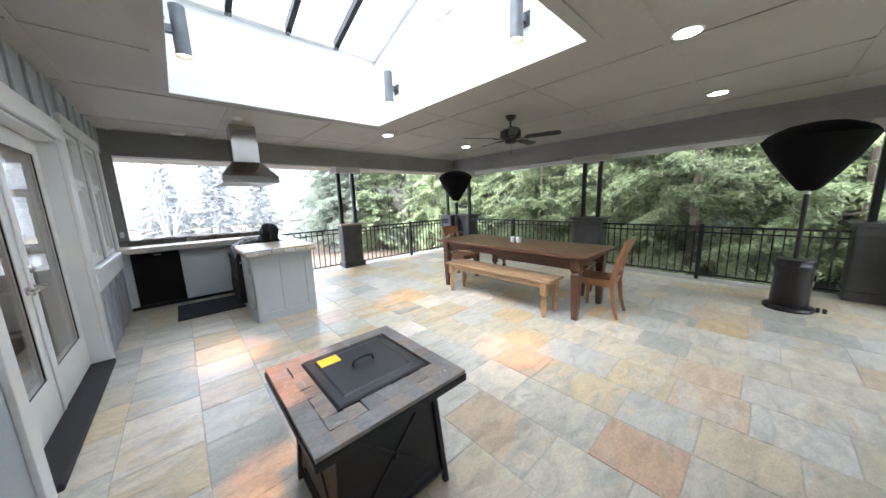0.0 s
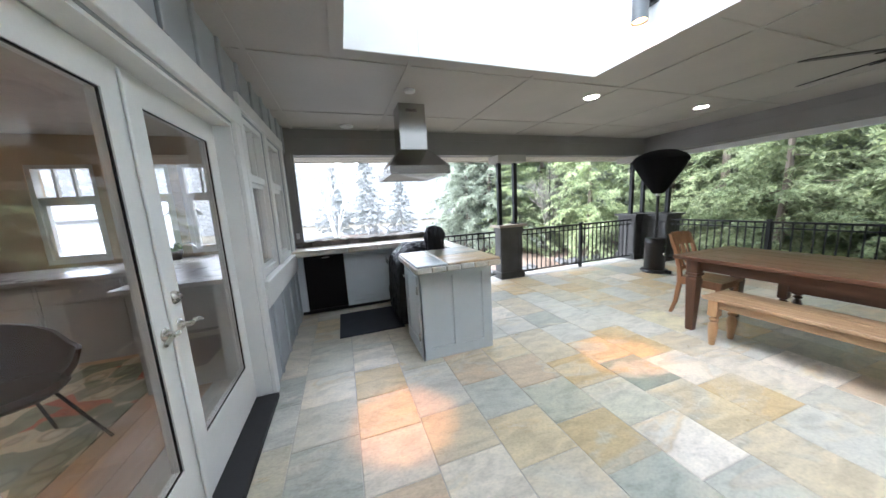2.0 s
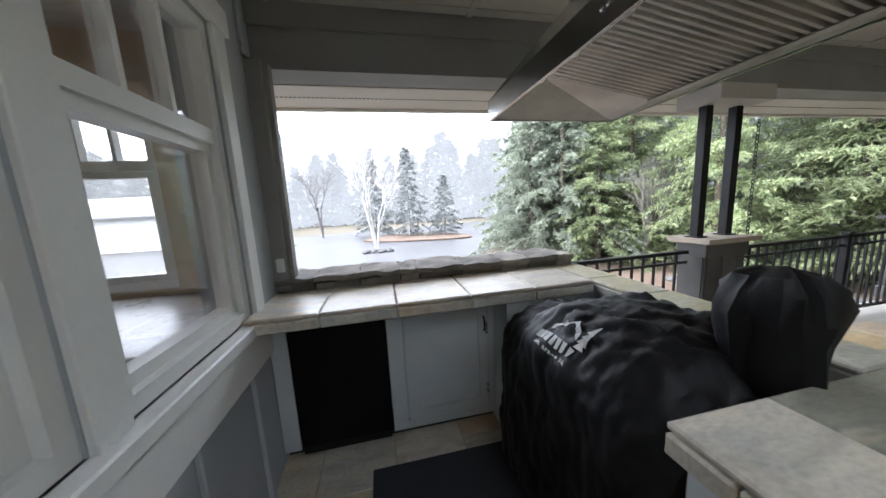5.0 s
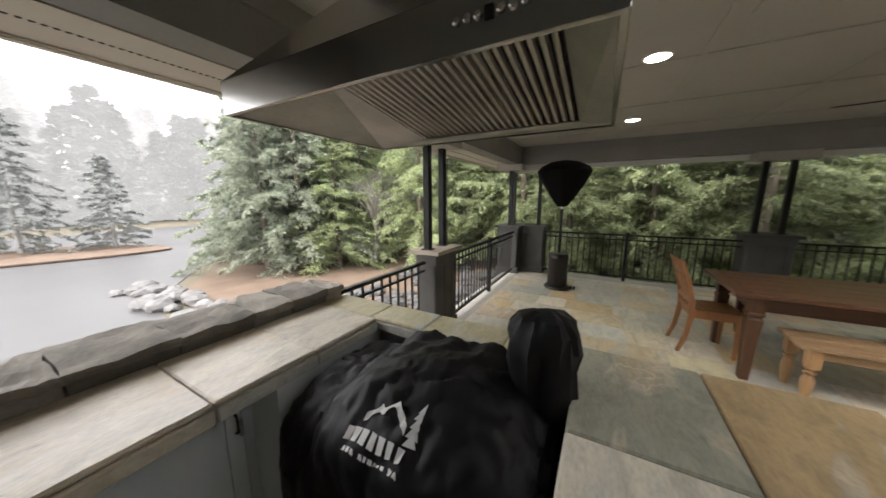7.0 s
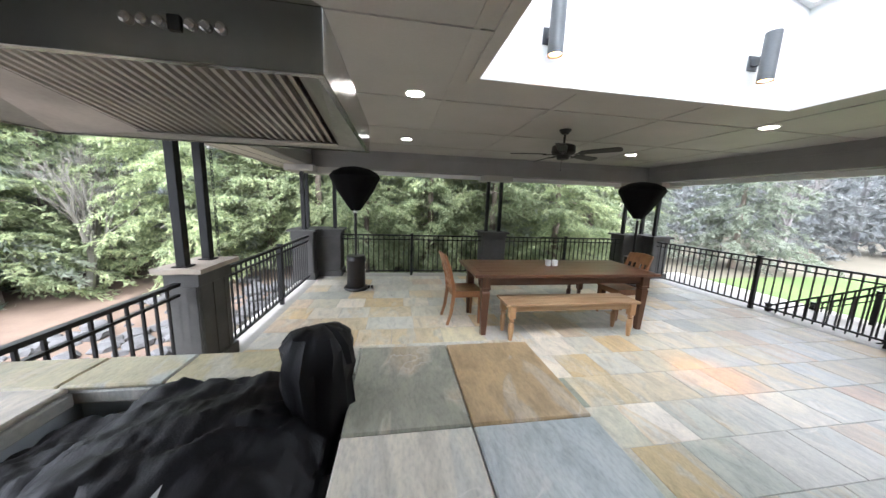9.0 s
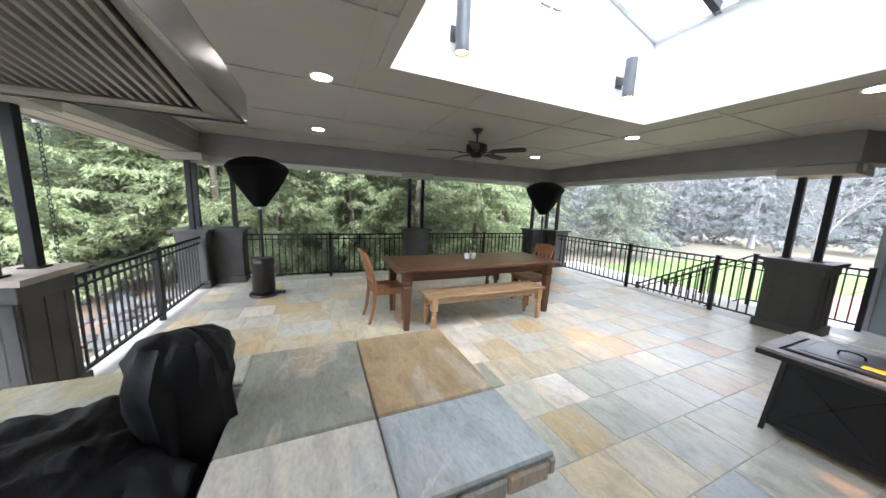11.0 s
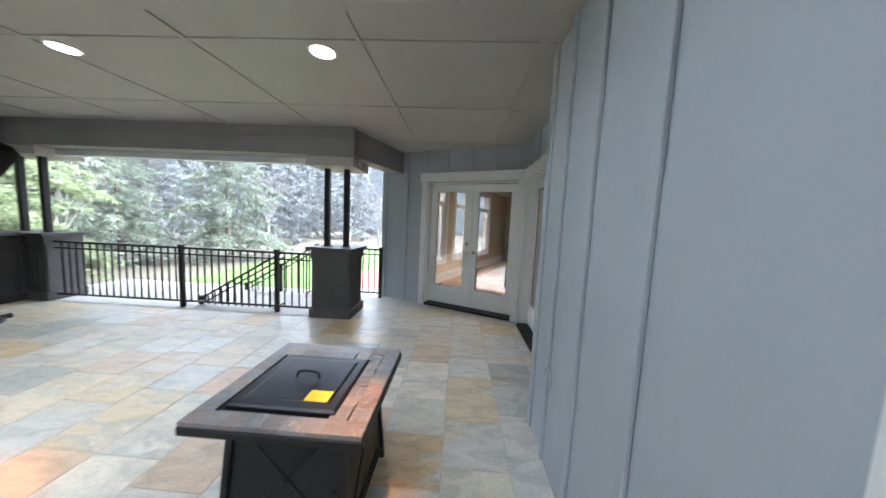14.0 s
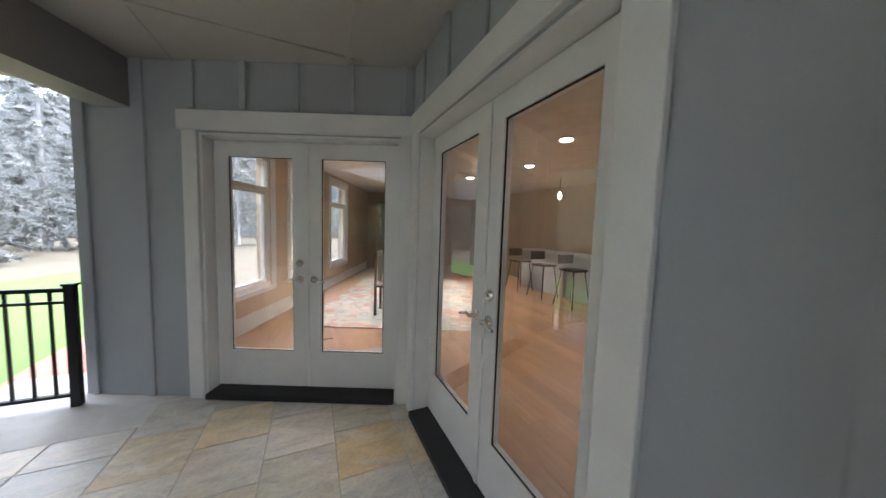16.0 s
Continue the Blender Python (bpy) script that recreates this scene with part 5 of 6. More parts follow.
box("hood", (0.013, 0.035, -0.024, 0.024, 0.012, 0.105), M_SIDING, out, bevel=0.008)
sw = thing("wall_switch_box", "small grey screen control box on the end post", "control box", pose(-0.63, 6.095, 1.05))
box("case", (-0.02, 0.02, -0.025, 0.0, 0.0, 0.08), M_TRIM, sw, bevel=0.004)

# ---- inside the house ----
M_INWALL = surface("warm_tan_wall", (0.52, 0.42, 0.30), (0.48, 0.385, 0.275), scale=2, fine=50, rough=0.7, bump=0.03)
M_INCEIL = surface("indoor_ceiling", (0.62, 0.58, 0.52), rough=0.8)
M_OAK = surface("oak_floor_board", (0.38, 0.23, 0.12), (0.28, 0.16, 0.08), scale=3, fine=24, rough=0.32, bump=0.06, stretch=(9, 0.8, 9), spread=0.18)


def woven_rug(name, hues, scale):
    """A woven floral ground: blossoms of a few faded hues, darker round their rims."""
    m = surface(name, hues[0], rough=0.95, bump=0.3)
    n, l = m.node_tree.nodes, m.node_tree.links
    vor, tc, sep, mul = (n.new("ShaderNode" + k) for k in ("TexVoronoi", "TexCoord", "SeparateColor", "Mix"))
    vor.inputs["Scale"].default_value = scale
    l.new(tc.outputs["Object"], vor.inputs["Vector"])
    l.new(vor.outputs["Color"], sep.inputs[0])
    tone = ramp(n, [(k / len(hues), c) for k, c in enumerate(hues)], "CONSTANT")
    l.new(sep.outputs[0], tone.inputs[0])
    rim = ramp(n, [(0.30, (1, 1, 1)), (0.42, (0.45, 0.44, 0.40)), (0.5, (0.85, 0.83, 0.78))])
    l.new(vor.outputs["Distance"], rim.inputs[0])
    mul.data_type, mul.blend_type = "RGBA", "MULTIPLY"
    mul.inputs[0].default_value = 0.75
    l.new(tone.outputs[0], mul.inputs[6])
    l.new(rim.outputs[0], mul.inputs[7])
    l.new(mul.outputs[2], n["Principled BSDF"].inputs["Base Color"])
    return m


M_RUG = woven_rug("faded_rug", [(0.50, 0.50, 0.46), (0.44, 0.47, 0.45), (0.52, 0.36, 0.29), (0.55, 0.52, 0.45)], 4.5)
M_RUG2 = woven_rug("floral_rug", [(0.42, 0.37, 0.28), (0.17, 0.18, 0.13), (0.36, 0.11, 0.07), (0.45, 0.40, 0.30), (0.20, 0.21, 0.16)], 5.5)
M_DARKWOOD = surface("dark_furniture", (0.05, 0.035, 0.028), (0.08, 0.055, 0.04), scale=4, rough=0.4)
M_WORKTOP = surface("pale_indoor_worktop", (0.55, 0.55, 0.54), (0.42, 0.42, 0.42), scale=7, fine=40, rough=0.25)
M_INCAB = surface("indoor_cabinet", (0.42, 0.43, 0.42), (0.37, 0.38, 0.37), rough=0.45)
M_LEATHER = surface("dark_leather", (0.045, 0.026, 0.018), (0.075, 0.045, 0.03), scale=6, fine=90, rough=0.4, bump=0.15)
M_LEAF = surface("orchid_leaf", (0.05, 0.12, 0.03), (0.09, 0.17, 0.05), rough=0.4)
infloor = structure(boxes("floor_indoor", [(-7.2, -1.2, -9.2, 6.6, -0.2, -0.012)], M_OAK), "indoor oak plank floor", "floor")
DINING = [(-1.2, -2.9), (0.98, -2.9), (-1.2, -7.75)]
bm = bmesh.new()
loft(bm, [[(x, y, z) for x, y in DINING] for z in (-0.2, -0.012)])
bx(bm, -1.199, -0.30, -2.899, -1.62, -0.2, -0.012)
part("dining_floor", bm, M_OAK, infloor)
structure(boxes("ceiling_indoor", [(-7.2, -0.885, 0.36, 6.6, 2.46, 2.54), (-7.2, -1.225, -9.2, 0.36, 2.46, 2.54)], M_INCEIL), "indoor warm white ceiling", "ceiling")
bm = bmesh.new()
loft(bm, [[(x - 0.025, y - 0.02, z) for x, y in DINING] for z in (2.46, 2.54)])
structure(part("ceiling_dining", bm, M_INCEIL), "indoor warm white dining room ceiling", "ceiling")
structure(boxes("wall_indoor_far", [(-7.4, -7.2, -9.4, 6.8, -0.2, 2.6), (-7.2, -1.5, -9.4, -9.2, -0.2, 2.6)], M_INWALL), "indoor tan walls", "wall")
# north wall of the kitchen with three windows
MN = pose(-7.2, 6.42, 0)
wn_holes = [(3.80, 4.40, 0.95, 2.12), (4.50, 5.12, 0.95, 2.12), (5.22, 5.85, 0.95, 2.12)]
wall_local("wall_kitchen", 6.32, 2.54, wn_holes, 0.2, "indoor kitchen wall with three windows", MN, M_INWALL)
for k, h in enumerate(wn_holes):
    house_window("window_%d" % (3 + k), *h, MN, "white kitchen window with three small lights above", bar=1.72)
# window wall of the dining room, square to the slanting wall
dw = [(0.6, 1.76, 0.49, 2.28), (2.3, 3.3, 0.49, 2.28), (3.98, 5.0, 0.45, 2.28)]
wall_local("wall_dining", 7.2, 2.54, dw, 0.2, "indoor tan dining room wall with tall windows", MA @ pose(0.08, 0.0, 0) @ pose(0, 0.2, 0, 0, 0, 90) @ Matrix.Translation((0, -0.22, 0)), M_INWALL)
MDW = MA @ pose(0.08, 0.0, 0) @ pose(0, 0.2, 0, 0, 0, 90) @ Matrix.Translation((0, -0.22, 0))
for k, h in enumerate(dw):
    house_window("window_%d" % (6 + k), *h, MDW, "tall white dining room window", bar=1.84, lights=1)
bb = structure(new("baseboard"), "tall white indoor baseboard", "baseboard")
bb.matrix_basis = MDW
box("board", (0.0, 7.0, -0.022, -0.001, -0.01, 0.2), M_TRIM, bb, bevel=0.003)
for h in dw:
    boxes("casing", [(h[0] - 0.1, h[0], -0.02, -0.001, h[2] - 0.06, h[3] + 0.12), (h[1], h[1] + 0.1, -0.02, -0.001, h[2] - 0.06, h[3] + 0.12), (h[0], h[1], -0.05, -0.001, h[2] - 0.06, h[2] - 0.001), (h[0], h[1], -0.02, -0.001, h[3] + 0.001, h[3] + 0.12)], M_TRIM, bb)
PLANK = {}
rngp = random.Random(9)
nplank = 0
for i in range(34):
    x0 = -6.0 + 0.17 * i
    y = -6.5 + rngp.uniform(-1.2, 0)
    while y < 5.7:
        l = rngp.choice((1.2, 1.6, 2.0))
        x1, y1 = x0 + 0.17, y + l
        ok = (x1 <= -1.22) or (y1 < -3.1 and x1 < 1.1)
        if ok and nplank < 290 and -5 < x0:
            if l not in PLANK:
                bm = bmesh.new()
                bx(bm, 0.0015, 0.1685, 0.0015, l - 0.0015, -0.012, 0.0)
                me = bpy.data.meshes.new("plank")
                bm.to_mesh(me)
                bm.free()
                me.materials.append(M_OAK)
                PLANK[l] = me
            shared("plank", PLANK[l], infloor, pose(x0, y, 0))
            nplank += 1
        y = y1
rug = tagged(box("rug", (0.80, 3.4, 1.62, 5.3, -0.002, 0.010), M_RUG, None, at=MA), "faded cream and rust patterned rug on the oak floor", "rug")
rug2 = tagged(box("rug", (-4.0, -1.72, 2.7, 5.4, 0.001, 0.010), M_RUG2, None), "worn cream, green and red patterned rug inside the kitchen doors", "rug")


def indoor_chair(m, label, back=0.98, name="indoor_chair"):
    c = thing(name, label, "chair", m, "chairs inside the house")
    box("seat", (-0.21, 0.21, -0.2, 0.2, 0.44, 0.475), M_DARKWOOD, c, bevel=0.01)
    for x in (-0.18, 0.18):
        box("leg", (x - 0.018, x + 0.018, 0.15, 0.186, 0, 0.44), M_DARKWOOD, c)
        box("back_post", (x - 0.018, x + 0.018, -0.2, -0.165, 0, back), M_DARKWOOD, c)
    for x in (-0.09, 0, 0.09):
        box("slat", (x - 0.012, x + 0.012, -0.19, -0.176, 0.5, back - 0.08), M_DARKWOOD, c)
    box("crest_rail", (-0.2, 0.2, -0.2, -0.165, back - 0.08, back), M_DARKWOOD, c)
    return c


indoor_chair(MA @ pose(1.95, 2.35, 0.01, 0, 0, -90), "dark wooden dining chair on the rug")
indoor_chair(MA @ pose(1.95, 3.05, 0.01, 0, 0, -90), "dark wooden dining chair on the rug")
bc = thing("bucket_chair", "dark brown leather bucket chair on thin black metal legs", "chair", pose(-1.98, 3.95, 0.011, 0, 0, 150))
bm = bmesh.new()
secs = []
for k in range(15):
    a = radians(-125 + 250 * k / 14)
    hgt = 0.62 + 0.22 * max(0.0, math.cos(a)) ** 0.7
    c_, s_ = math.cos(a), math.sin(a)
    secs.append([(0.20 * c_, 0.22 * s_, 0.43), (0.27 * c_, 0.28 * s_, 0.52), (0.31 * c_, 0.31 * s_, hgt), (0.285 * c_, 0.285 * s_, hgt), (0.24 * c_, 0.25 * s_, 0.53), (0.17 * c_, 0.19 * s_, 0.46)])
loft(bm, secs)
part("shell", bm, M_LEATHER, bc, "creased dark brown leather shell", smooth=True)
bm = bmesh.new()
lathe(bm, [(0.002, 0.40), (0.21, 0.41), (0.24, 0.44), (0.22, 0.475), (0.002, 0.48)], 20)
part("seat", bm, M_LEATHER, bc, smooth=True)
for x, y in ((-1, -1), (1, -1), (1, 1), (-1, 1)):
    bm = bmesh.new()
    rod(bm, (x * 0.12, y * 0.12, 0.41), (x * 0.26, y * 0.25, 0.0), 0.009, 8)
    part("leg", bm, M_BLACK, bc, "thin black metal leg")
# added hutch: its dark mass stands in for glass reflections and a fireplace
hut = thing("hutch", "dark shelved hutch standing in for glass reflections and a fireplace in the dining room", "hutch", MA @ pose(1.62, 6.3, 0))
box("body", (-0.8, 0.8, 0, 0.45, 0, 0.95), M_DARKWOOD, hut, bevel=0.01)
box("back", (-0.75, 0.75, 0.38, 0.42, 0.951, 2.1), M_DARKWOOD, hut)
for z in (1.3, 1.65, 2.05):
    box("shelf", (-0.75, 0.75, 0.12, 0.379, z, z + 0.03), M_DARKWOOD, hut)
# kitchen run under the windows
kc = thing("indoor_counter", "kitchen counter with a pale worktop under the windows", "counter")
box("worktop", (-4.9, -0.92, 5.45, 6.40, 0.87, 0.91), M_WORKTOP, kc, bevel=0.006)
for k in range(6):
    x0 = -4.88 + 0.66 * k
    u = box("cupboard", (x0, x0 + 0.65, 5.53, 6.39, 0.0, 0.868), M_INCAB, kc)
    box("drawer_front", (x0 + 0.02, x0 + 0.63, 5.515, 5.529, 0.66, 0.84), M_INCAB, u, bevel=0.003)
    box("door_front", (x0 + 0.02, x0 + 0.63, 5.515, 5.529, 0.08, 0.64), M_INCAB, u, bevel=0.003)
    bm = bmesh.new()
    lathe(bm, [(0.012, 0), (0.016, 0.014), (0.004, 0.02)], 10, pose(x0 + 0.32, 5.515, 0.75, 90))
    part("knob", bm, M_NICKEL, u, "nickel knob")
pn = thing("peninsula_counter", "indoor peninsula counter with a pale worktop", "counter")
box("worktop", (-1.75, -0.95, 4.45, 5.445, 0.871, 0.912), M_WORKTOP, pn, bevel=0.006)
box("body", (-1.68, -0.98, 4.52, 5.44, 0.0, 0.87), M_INCAB, pn)
orc = thing("potted_orchid", "small green orchid in a pot on the kitchen counter", "plant", pose(-2.05, 6.15, 0.91))
bm = bmesh.new()
lathe(bm, [(0.05, 0), (0.075, 0.11), (0.068, 0.11), (0.05, 0.09)], 16)
part("pot", bm, M_DARKWOOD, orc, smooth=True)
bm = bmesh.new()
for k in range(7):
    a = k * 0.9
    pts = [(0.02, 0.10), (0.09, 0.19), (0.17, 0.20), (0.23, 0.15)]
    for (r0, z0), (r1, z1) in zip(pts, pts[1:]):
        w0, w1 = 0.022, 0.018
        c, s_ = math.cos(a), math.sin(a)
        loft(bm, [[(r0 * c - w0 * s_, r0 * s_ + w0 * c, z0), (r0 * c + w0 * s_, r0 * s_ - w0 * c, z0), (r0 * c, r0 * s_, z0 - 0.006)], [(r1 * c - w1 * s_, r1 * s_ + w1 * c, z1), (r1 * c + w1 * s_, r1 * s_ - w1 * c, z1), (r1 * c, r1 * s_, z1 - 0.006)]])
part("leaves", bm, M_LEAF, orc)
# stools and an arch deeper in the room
for k in range(3):
    s = thing("bar_stool", "thin black metal bar stool on the oak floor", "stool", pose(-4.72, -3.35 - 0.75 * k, 0.0), "bar stools inside the house")
    box("seat", (-0.18, 0.18, -0.18, 0.18, 0.66, 0.70), M_DARKWOOD, s, bevel=0.01)
    bm = bmesh.new()
    for x in (-1, 1):
        for y in (-1, 1):
            rod(bm, (x * 0.22, y * 0.22, 0), (x * 0.14, y * 0.14, 0.66), 0.01, 6)
    part("legs", bm, M_BLACK, s)
    box("backrest", (-0.18, 0.18, -0.2, -0.17, 0.78, 0.95), M_DARKWOOD, s)
structure(boxes("wall_indoor_arch", [(-6.0, -5.85, -9.2, -3.2, -0.01, 2.46), (-6.0, -5.85, 3.4, 5.6, -0.01, 2.46), (-6.0, -5.85, -3.2, 3.4, 2.15, 2.46)], M_INWALL), "indoor tan partition with a wide opening", "wall")
M_INCAN = glowing("indoor_can_glow", (1.0, 0.86, 0.68), 10.0)
for x, y in ((-2.2, -0.6), (-3.6, -0.6), (-2.2, 1.6), (-3.8, 1.6), (-2.0, 3.6), (-3.6, 3.8), (-1.6, -4.2), (-0.2, -5.4), (-3.4, -5.0), (-3.03, -2.09), (-3.64, -3.42)):
    c = thing("indoor_can_light", "round warm recessed light inside the house", "ceiling light", pose(x, y, 2.46), "recessed lights inside the house")
    bm = bmesh.new()
    lathe(bm, [(0.07, 0.0), (0.085, -0.005), (0.07, -0.008)], 20)
    part("trim_ring", bm, M_TRIM, c)
    bm = bmesh.new()
    lathe(bm, [(0.069, -0.0085), (0.03, -0.012), (0.002, -0.012)], 18)
    part("lens", bm, M_INCAN, c, "glowing warm lens")
    if (x, y) in ((-3.6, -0.6), (-3.8, 1.6), (-3.6, 3.8), (-0.2, -5.4), (-1.6, -4.2), (-3.4, -5.0)):
        ld = bpy.data.lights.new("indoor_lamp", "SPOT")
        ld.energy, ld.color, ld.spot_size, ld.spot_blend, ld.shadow_soft_size = (60.0 if y < -3 else 34.0), (1.0, 0.86, 0.70), radians(120 if y < -3 else 100), 0.8, 0.06
        lo = new("indoor_lamp", ld)
        lo.parent = c
        lo.matrix_basis = pose(0, 0, -0.02)

# island and glass pendants deeper in the kitchen
isl = thing("kitchen_island", "kitchen island with a pale worktop on the oak floor", "island", pose(-5.35, -4.2, 0))
box("body", (-0.30, 0.22, -1.1, 1.1, 0.0, 0.88), M_INCAB, isl, bevel=0.004)
box("worktop", (-0.35, 0.42, -1.2, 1.2, 0.88, 0.92), M_WORKTOP, isl, bevel=0.006)
for k in range(3):
    box("panel", (0.221, 0.232, -1.0 + 0.70 * k, -0.40 + 0.70 * k, 0.08, 0.80), M_INCAB, isl, bevel=0.003)
M_PENDANT = glowing("pendant_bulb_glow", (1.0, 0.72, 0.40), 7.0)
M_PGLASS = glassy("pendant_glass", (0.95, 0.93, 0.88), 0.08)
for x, y in ((-4.9, -3.96), (-4.2, -2.31)):
    p = thing("pendant_lamp", "small clear glass pendant with a warm bulb", "pendant lamp", pose(x, y, 2.46), "glass pendants inside the house")
    bm = bmesh.new()
    rod(bm, (0, 0, 0), (0, 0, -0.28), 0.006, 6)
    part("cord", bm, M_BLACK, p)
    bm = bmesh.new()
    lathe(bm, [(0.03, -0.26), (0.05, -0.30), (0.095, -0.36), (0.10, -0.42), (0.07, -0.48)], 18)
    part("shade", bm, M_PGLASS, p, "clear glass shade", smooth=True)
    bm = bmesh.new()
    lathe(bm, [(0.012, -0.28), (0.03, -0.34), (0.034, -0.38), (0.02, -0.41), (0.002, -0.415)], 14)
    part("bulb", bm, M_PENDANT, p, "glowing warm bulb", smooth=True)

# ---- outdoors ----
M_GROUND = surface("forest_ground", (0.075, 0.068, 0.045), (0.11, 0.095, 0.068), scale=0.5, fine=7, rough=0.95, bump=0.6)
M_LAWN = surface("lawn_grass", (0.055, 0.105, 0.018), (0.085, 0.14, 0.03), scale=1.2, fine=60, rough=0.9, bump=0.8)
M_ASPH = surface("wet_asphalt", (0.045, 0.045, 0.048), (0.07, 0.07, 0.072), scale=0.35, fine=40, rough=0.45, bump=0.1)
M_LITTER = surface("leaf_litter", (0.09, 0.06, 0.042), (0.14, 0.10, 0.072), scale=1.6, fine=22, rough=0.95, bump=0.8)
M_ROCK = surface("pale_rock", (0.13, 0.13, 0.13), (0.07, 0.07, 0.07), scale=4, fine=40, rough=0.85, bump=0.6, spread=0.3)
M_BRICKPATH = surface("red_paving", (0.33, 0.13, 0.09), (0.24, 0.10, 0.075), scale=5, fine=60, rough=0.85, bump=0.3)
GZ = -1.05
bm = bmesh.new()
bmesh.ops.create_grid(bm, x_segments=70, y_segments=70, size=900)
for v in bm.verts:
    v.co.z = GZ - 0.02
structure(part("ground", bm, M_GROUND), "damp brown ground with leaf litter around the house", "ground")


def patch(name, pts, z, material, label, category):
    """A thin sheet of ground with a curved outline."""
    bm = bmesh.new()
    ring = []
    n = len(pts)
    for k in range(n * 6):
        i, f = divmod(k, 6)
        f /= 6
        p = [Vector(pts[(i + d) % n]) for d in (-1, 0, 1, 2)]
        q = 0.5 * ((2 * p[1]) + (p[2] - p[0]) * f + (2 * p[0] - 5 * p[1] + 4 * p[2] - p[3]) * f * f + (3 * p[1] - p[0] - 3 * p[2] + p[3]) * f ** 3)
        ring.append((q.x, q.y))
    loft(bm, [[(x, y, z - 0.06) for x, y in ring], [(x, y, z) for x, y in ring]])
    return structure(part(name, bm, material), label, category)


patch("driveway", [(-14, 9), (1.2, 9.2), (2.4, 13.3), (3.6, 16), (8, 22), (16, 30), (26, 42), (8, 40), (-6, 36), (-22, 30), (-24, 16)], GZ, M_ASPH, "wet grey asphalt drive and turning circle", "driveway")
patch("drive_island", [(-1.5, 27), (1.5, 24.6), (6.2, 24.2), (5.0, 28.5), (1.5, 30)], GZ + 0.1, M_LITTER, "leaf-strewn island in the drive", "planting bed")
patch("drive_lawn", [(-12, 26), (-8, 25.2), (-6.4, 27.6), (-9, 30), (-14, 29)], GZ + 0.06, M_LAWN, "strip of lawn beside the drive", "lawn")
patch("litter_bed", [(2.4, 9.5), (2.9, 13.0), (4.2, 16.0), (10, 21), (16, 17), (14, 9), (9.5, 8.0), (5, 8.4)], GZ + 0.03, M_LITTER, "reddish leaf litter under the firs", "ground")
patch("lawn", [(2.2, -3.6), (6.3, -3.9), (8.6, -5.6), (9.5, -9), (9.0, -17), (4, -19), (3.3, -9)], GZ + 0.03, M_LAWN, "bright green lawn below the terrace", "lawn")
patch("garden_path", [(1.6, -3.2), (2.9, -3.5), (3.6, -5.4), (3.8, -7.5), (3.9, -11), (2.4, -12), (1.6, -8)], GZ + 0.05, M_BRICKPATH, "red paved garden path", "path")

gar = thing("garage_building", "pale weatherboarded garage with a grey roof in the mist", "building", pose(-19.0, 32.0, GZ))
M_BOARD = surface("pale_weatherboard", (0.60, 0.61, 0.60), (0.52, 0.53, 0.53), scale=1, fine=8, rough=0.7)
M_SHINGLE = surface("grey_shingle", (0.24, 0.24, 0.25), (0.30, 0.30, 0.31), scale=2, fine=12, rough=0.9)
box("wall", (-5.0, 5.0, 0.0, 6.0, 0.0, 2.9), M_BOARD, gar)
bm = bmesh.new()
loft(bm, [[(x, -0.5, 2.85), (x, 3.0, 4.5), (x, 6.5, 2.85), (x, 6.5, 2.7), (x, 3.0, 4.32), (x, -0.5, 2.7)] for x in (-5.4, 5.4)])
part("roof", bm, M_SHINGLE, gar)
for x in (-4.2, -1.2):
    gd = box("garage_door", (x, x + 2.5, -0.04, -0.001, 0.0, 2.2), M_TRIM, gar, bevel=0.01)
    for z in (0.55, 1.1, 1.65):
        box("door_seam", (x + 0.05, x + 2.45, -0.045, -0.041, z - 0.015, z + 0.015), M_SHINGLE, gd)
gw = box("window", (2.2, 3.6, -0.06, -0.001, 0.9, 2.1), M_TRIM, gar)
box("pane", (2.3, 3.5, -0.065, -0.061, 1.0, 2.0), M_SHINGLE, gw)
rng = random.Random(21)
rocks = []
for k in range(4):
    bm = bmesh.new()
    bmesh.ops.create_icosphere(bm, subdivisions=2, radius=1.0)
    for v in bm.verts:
        v.co = v.co * (1 + 0.35 * noise.noise(v.co * 1.7 + Vector((k * 5, 0, 0))))
        v.co.z *= 0.6
    me = bpy.data.meshes.new("rock")
    bm.to_mesh(me)
    bm.free()
    me.materials.append(M_ROCK)
    rocks.append(me)


def strew(name, n, box_, r0, r1, label):
    bm = bmesh.new()
    for _ in range(n):
        x, y, r = rng.uniform(box_[0], box_[1]), rng.uniform(box_[2], box_[3]), rng.uniform(r0, r1)
        t = bmesh.new()
        t.from_mesh(rng.choice(rocks))
        bmesh.ops.transform(t, matrix=pose(x, y, GZ + r * 0.3, 0, 0, rng.uniform(0, 360)) @ Matrix.Scale(r, 4), verts=t.verts[:])
        me = bpy.data.meshes.new("tmp")
        t.to_mesh(me)
        t.free()
        bm.from_mesh(me)
        bpy.data.meshes.remove(me)
    return tagged(part(name, bm, M_ROCK), label, "rocks", kind="stuff")


strew("river_rocks", 150, (3.0, 9.5, 7.4, 10.6), 0.07, 0.24, "pale river rocks below the terrace")
strew("drive_edge_rocks", 46, (2.2, 3.4, 11.6, 16.4), 0.10, 0.30, "grey rocks along the edge of the drive")
strew("tree_ring_stones", 16, (-1.1, 0.3, 20.4, 21.4), 0.12, 0.25, "pale stones round the foot of the bare tree")


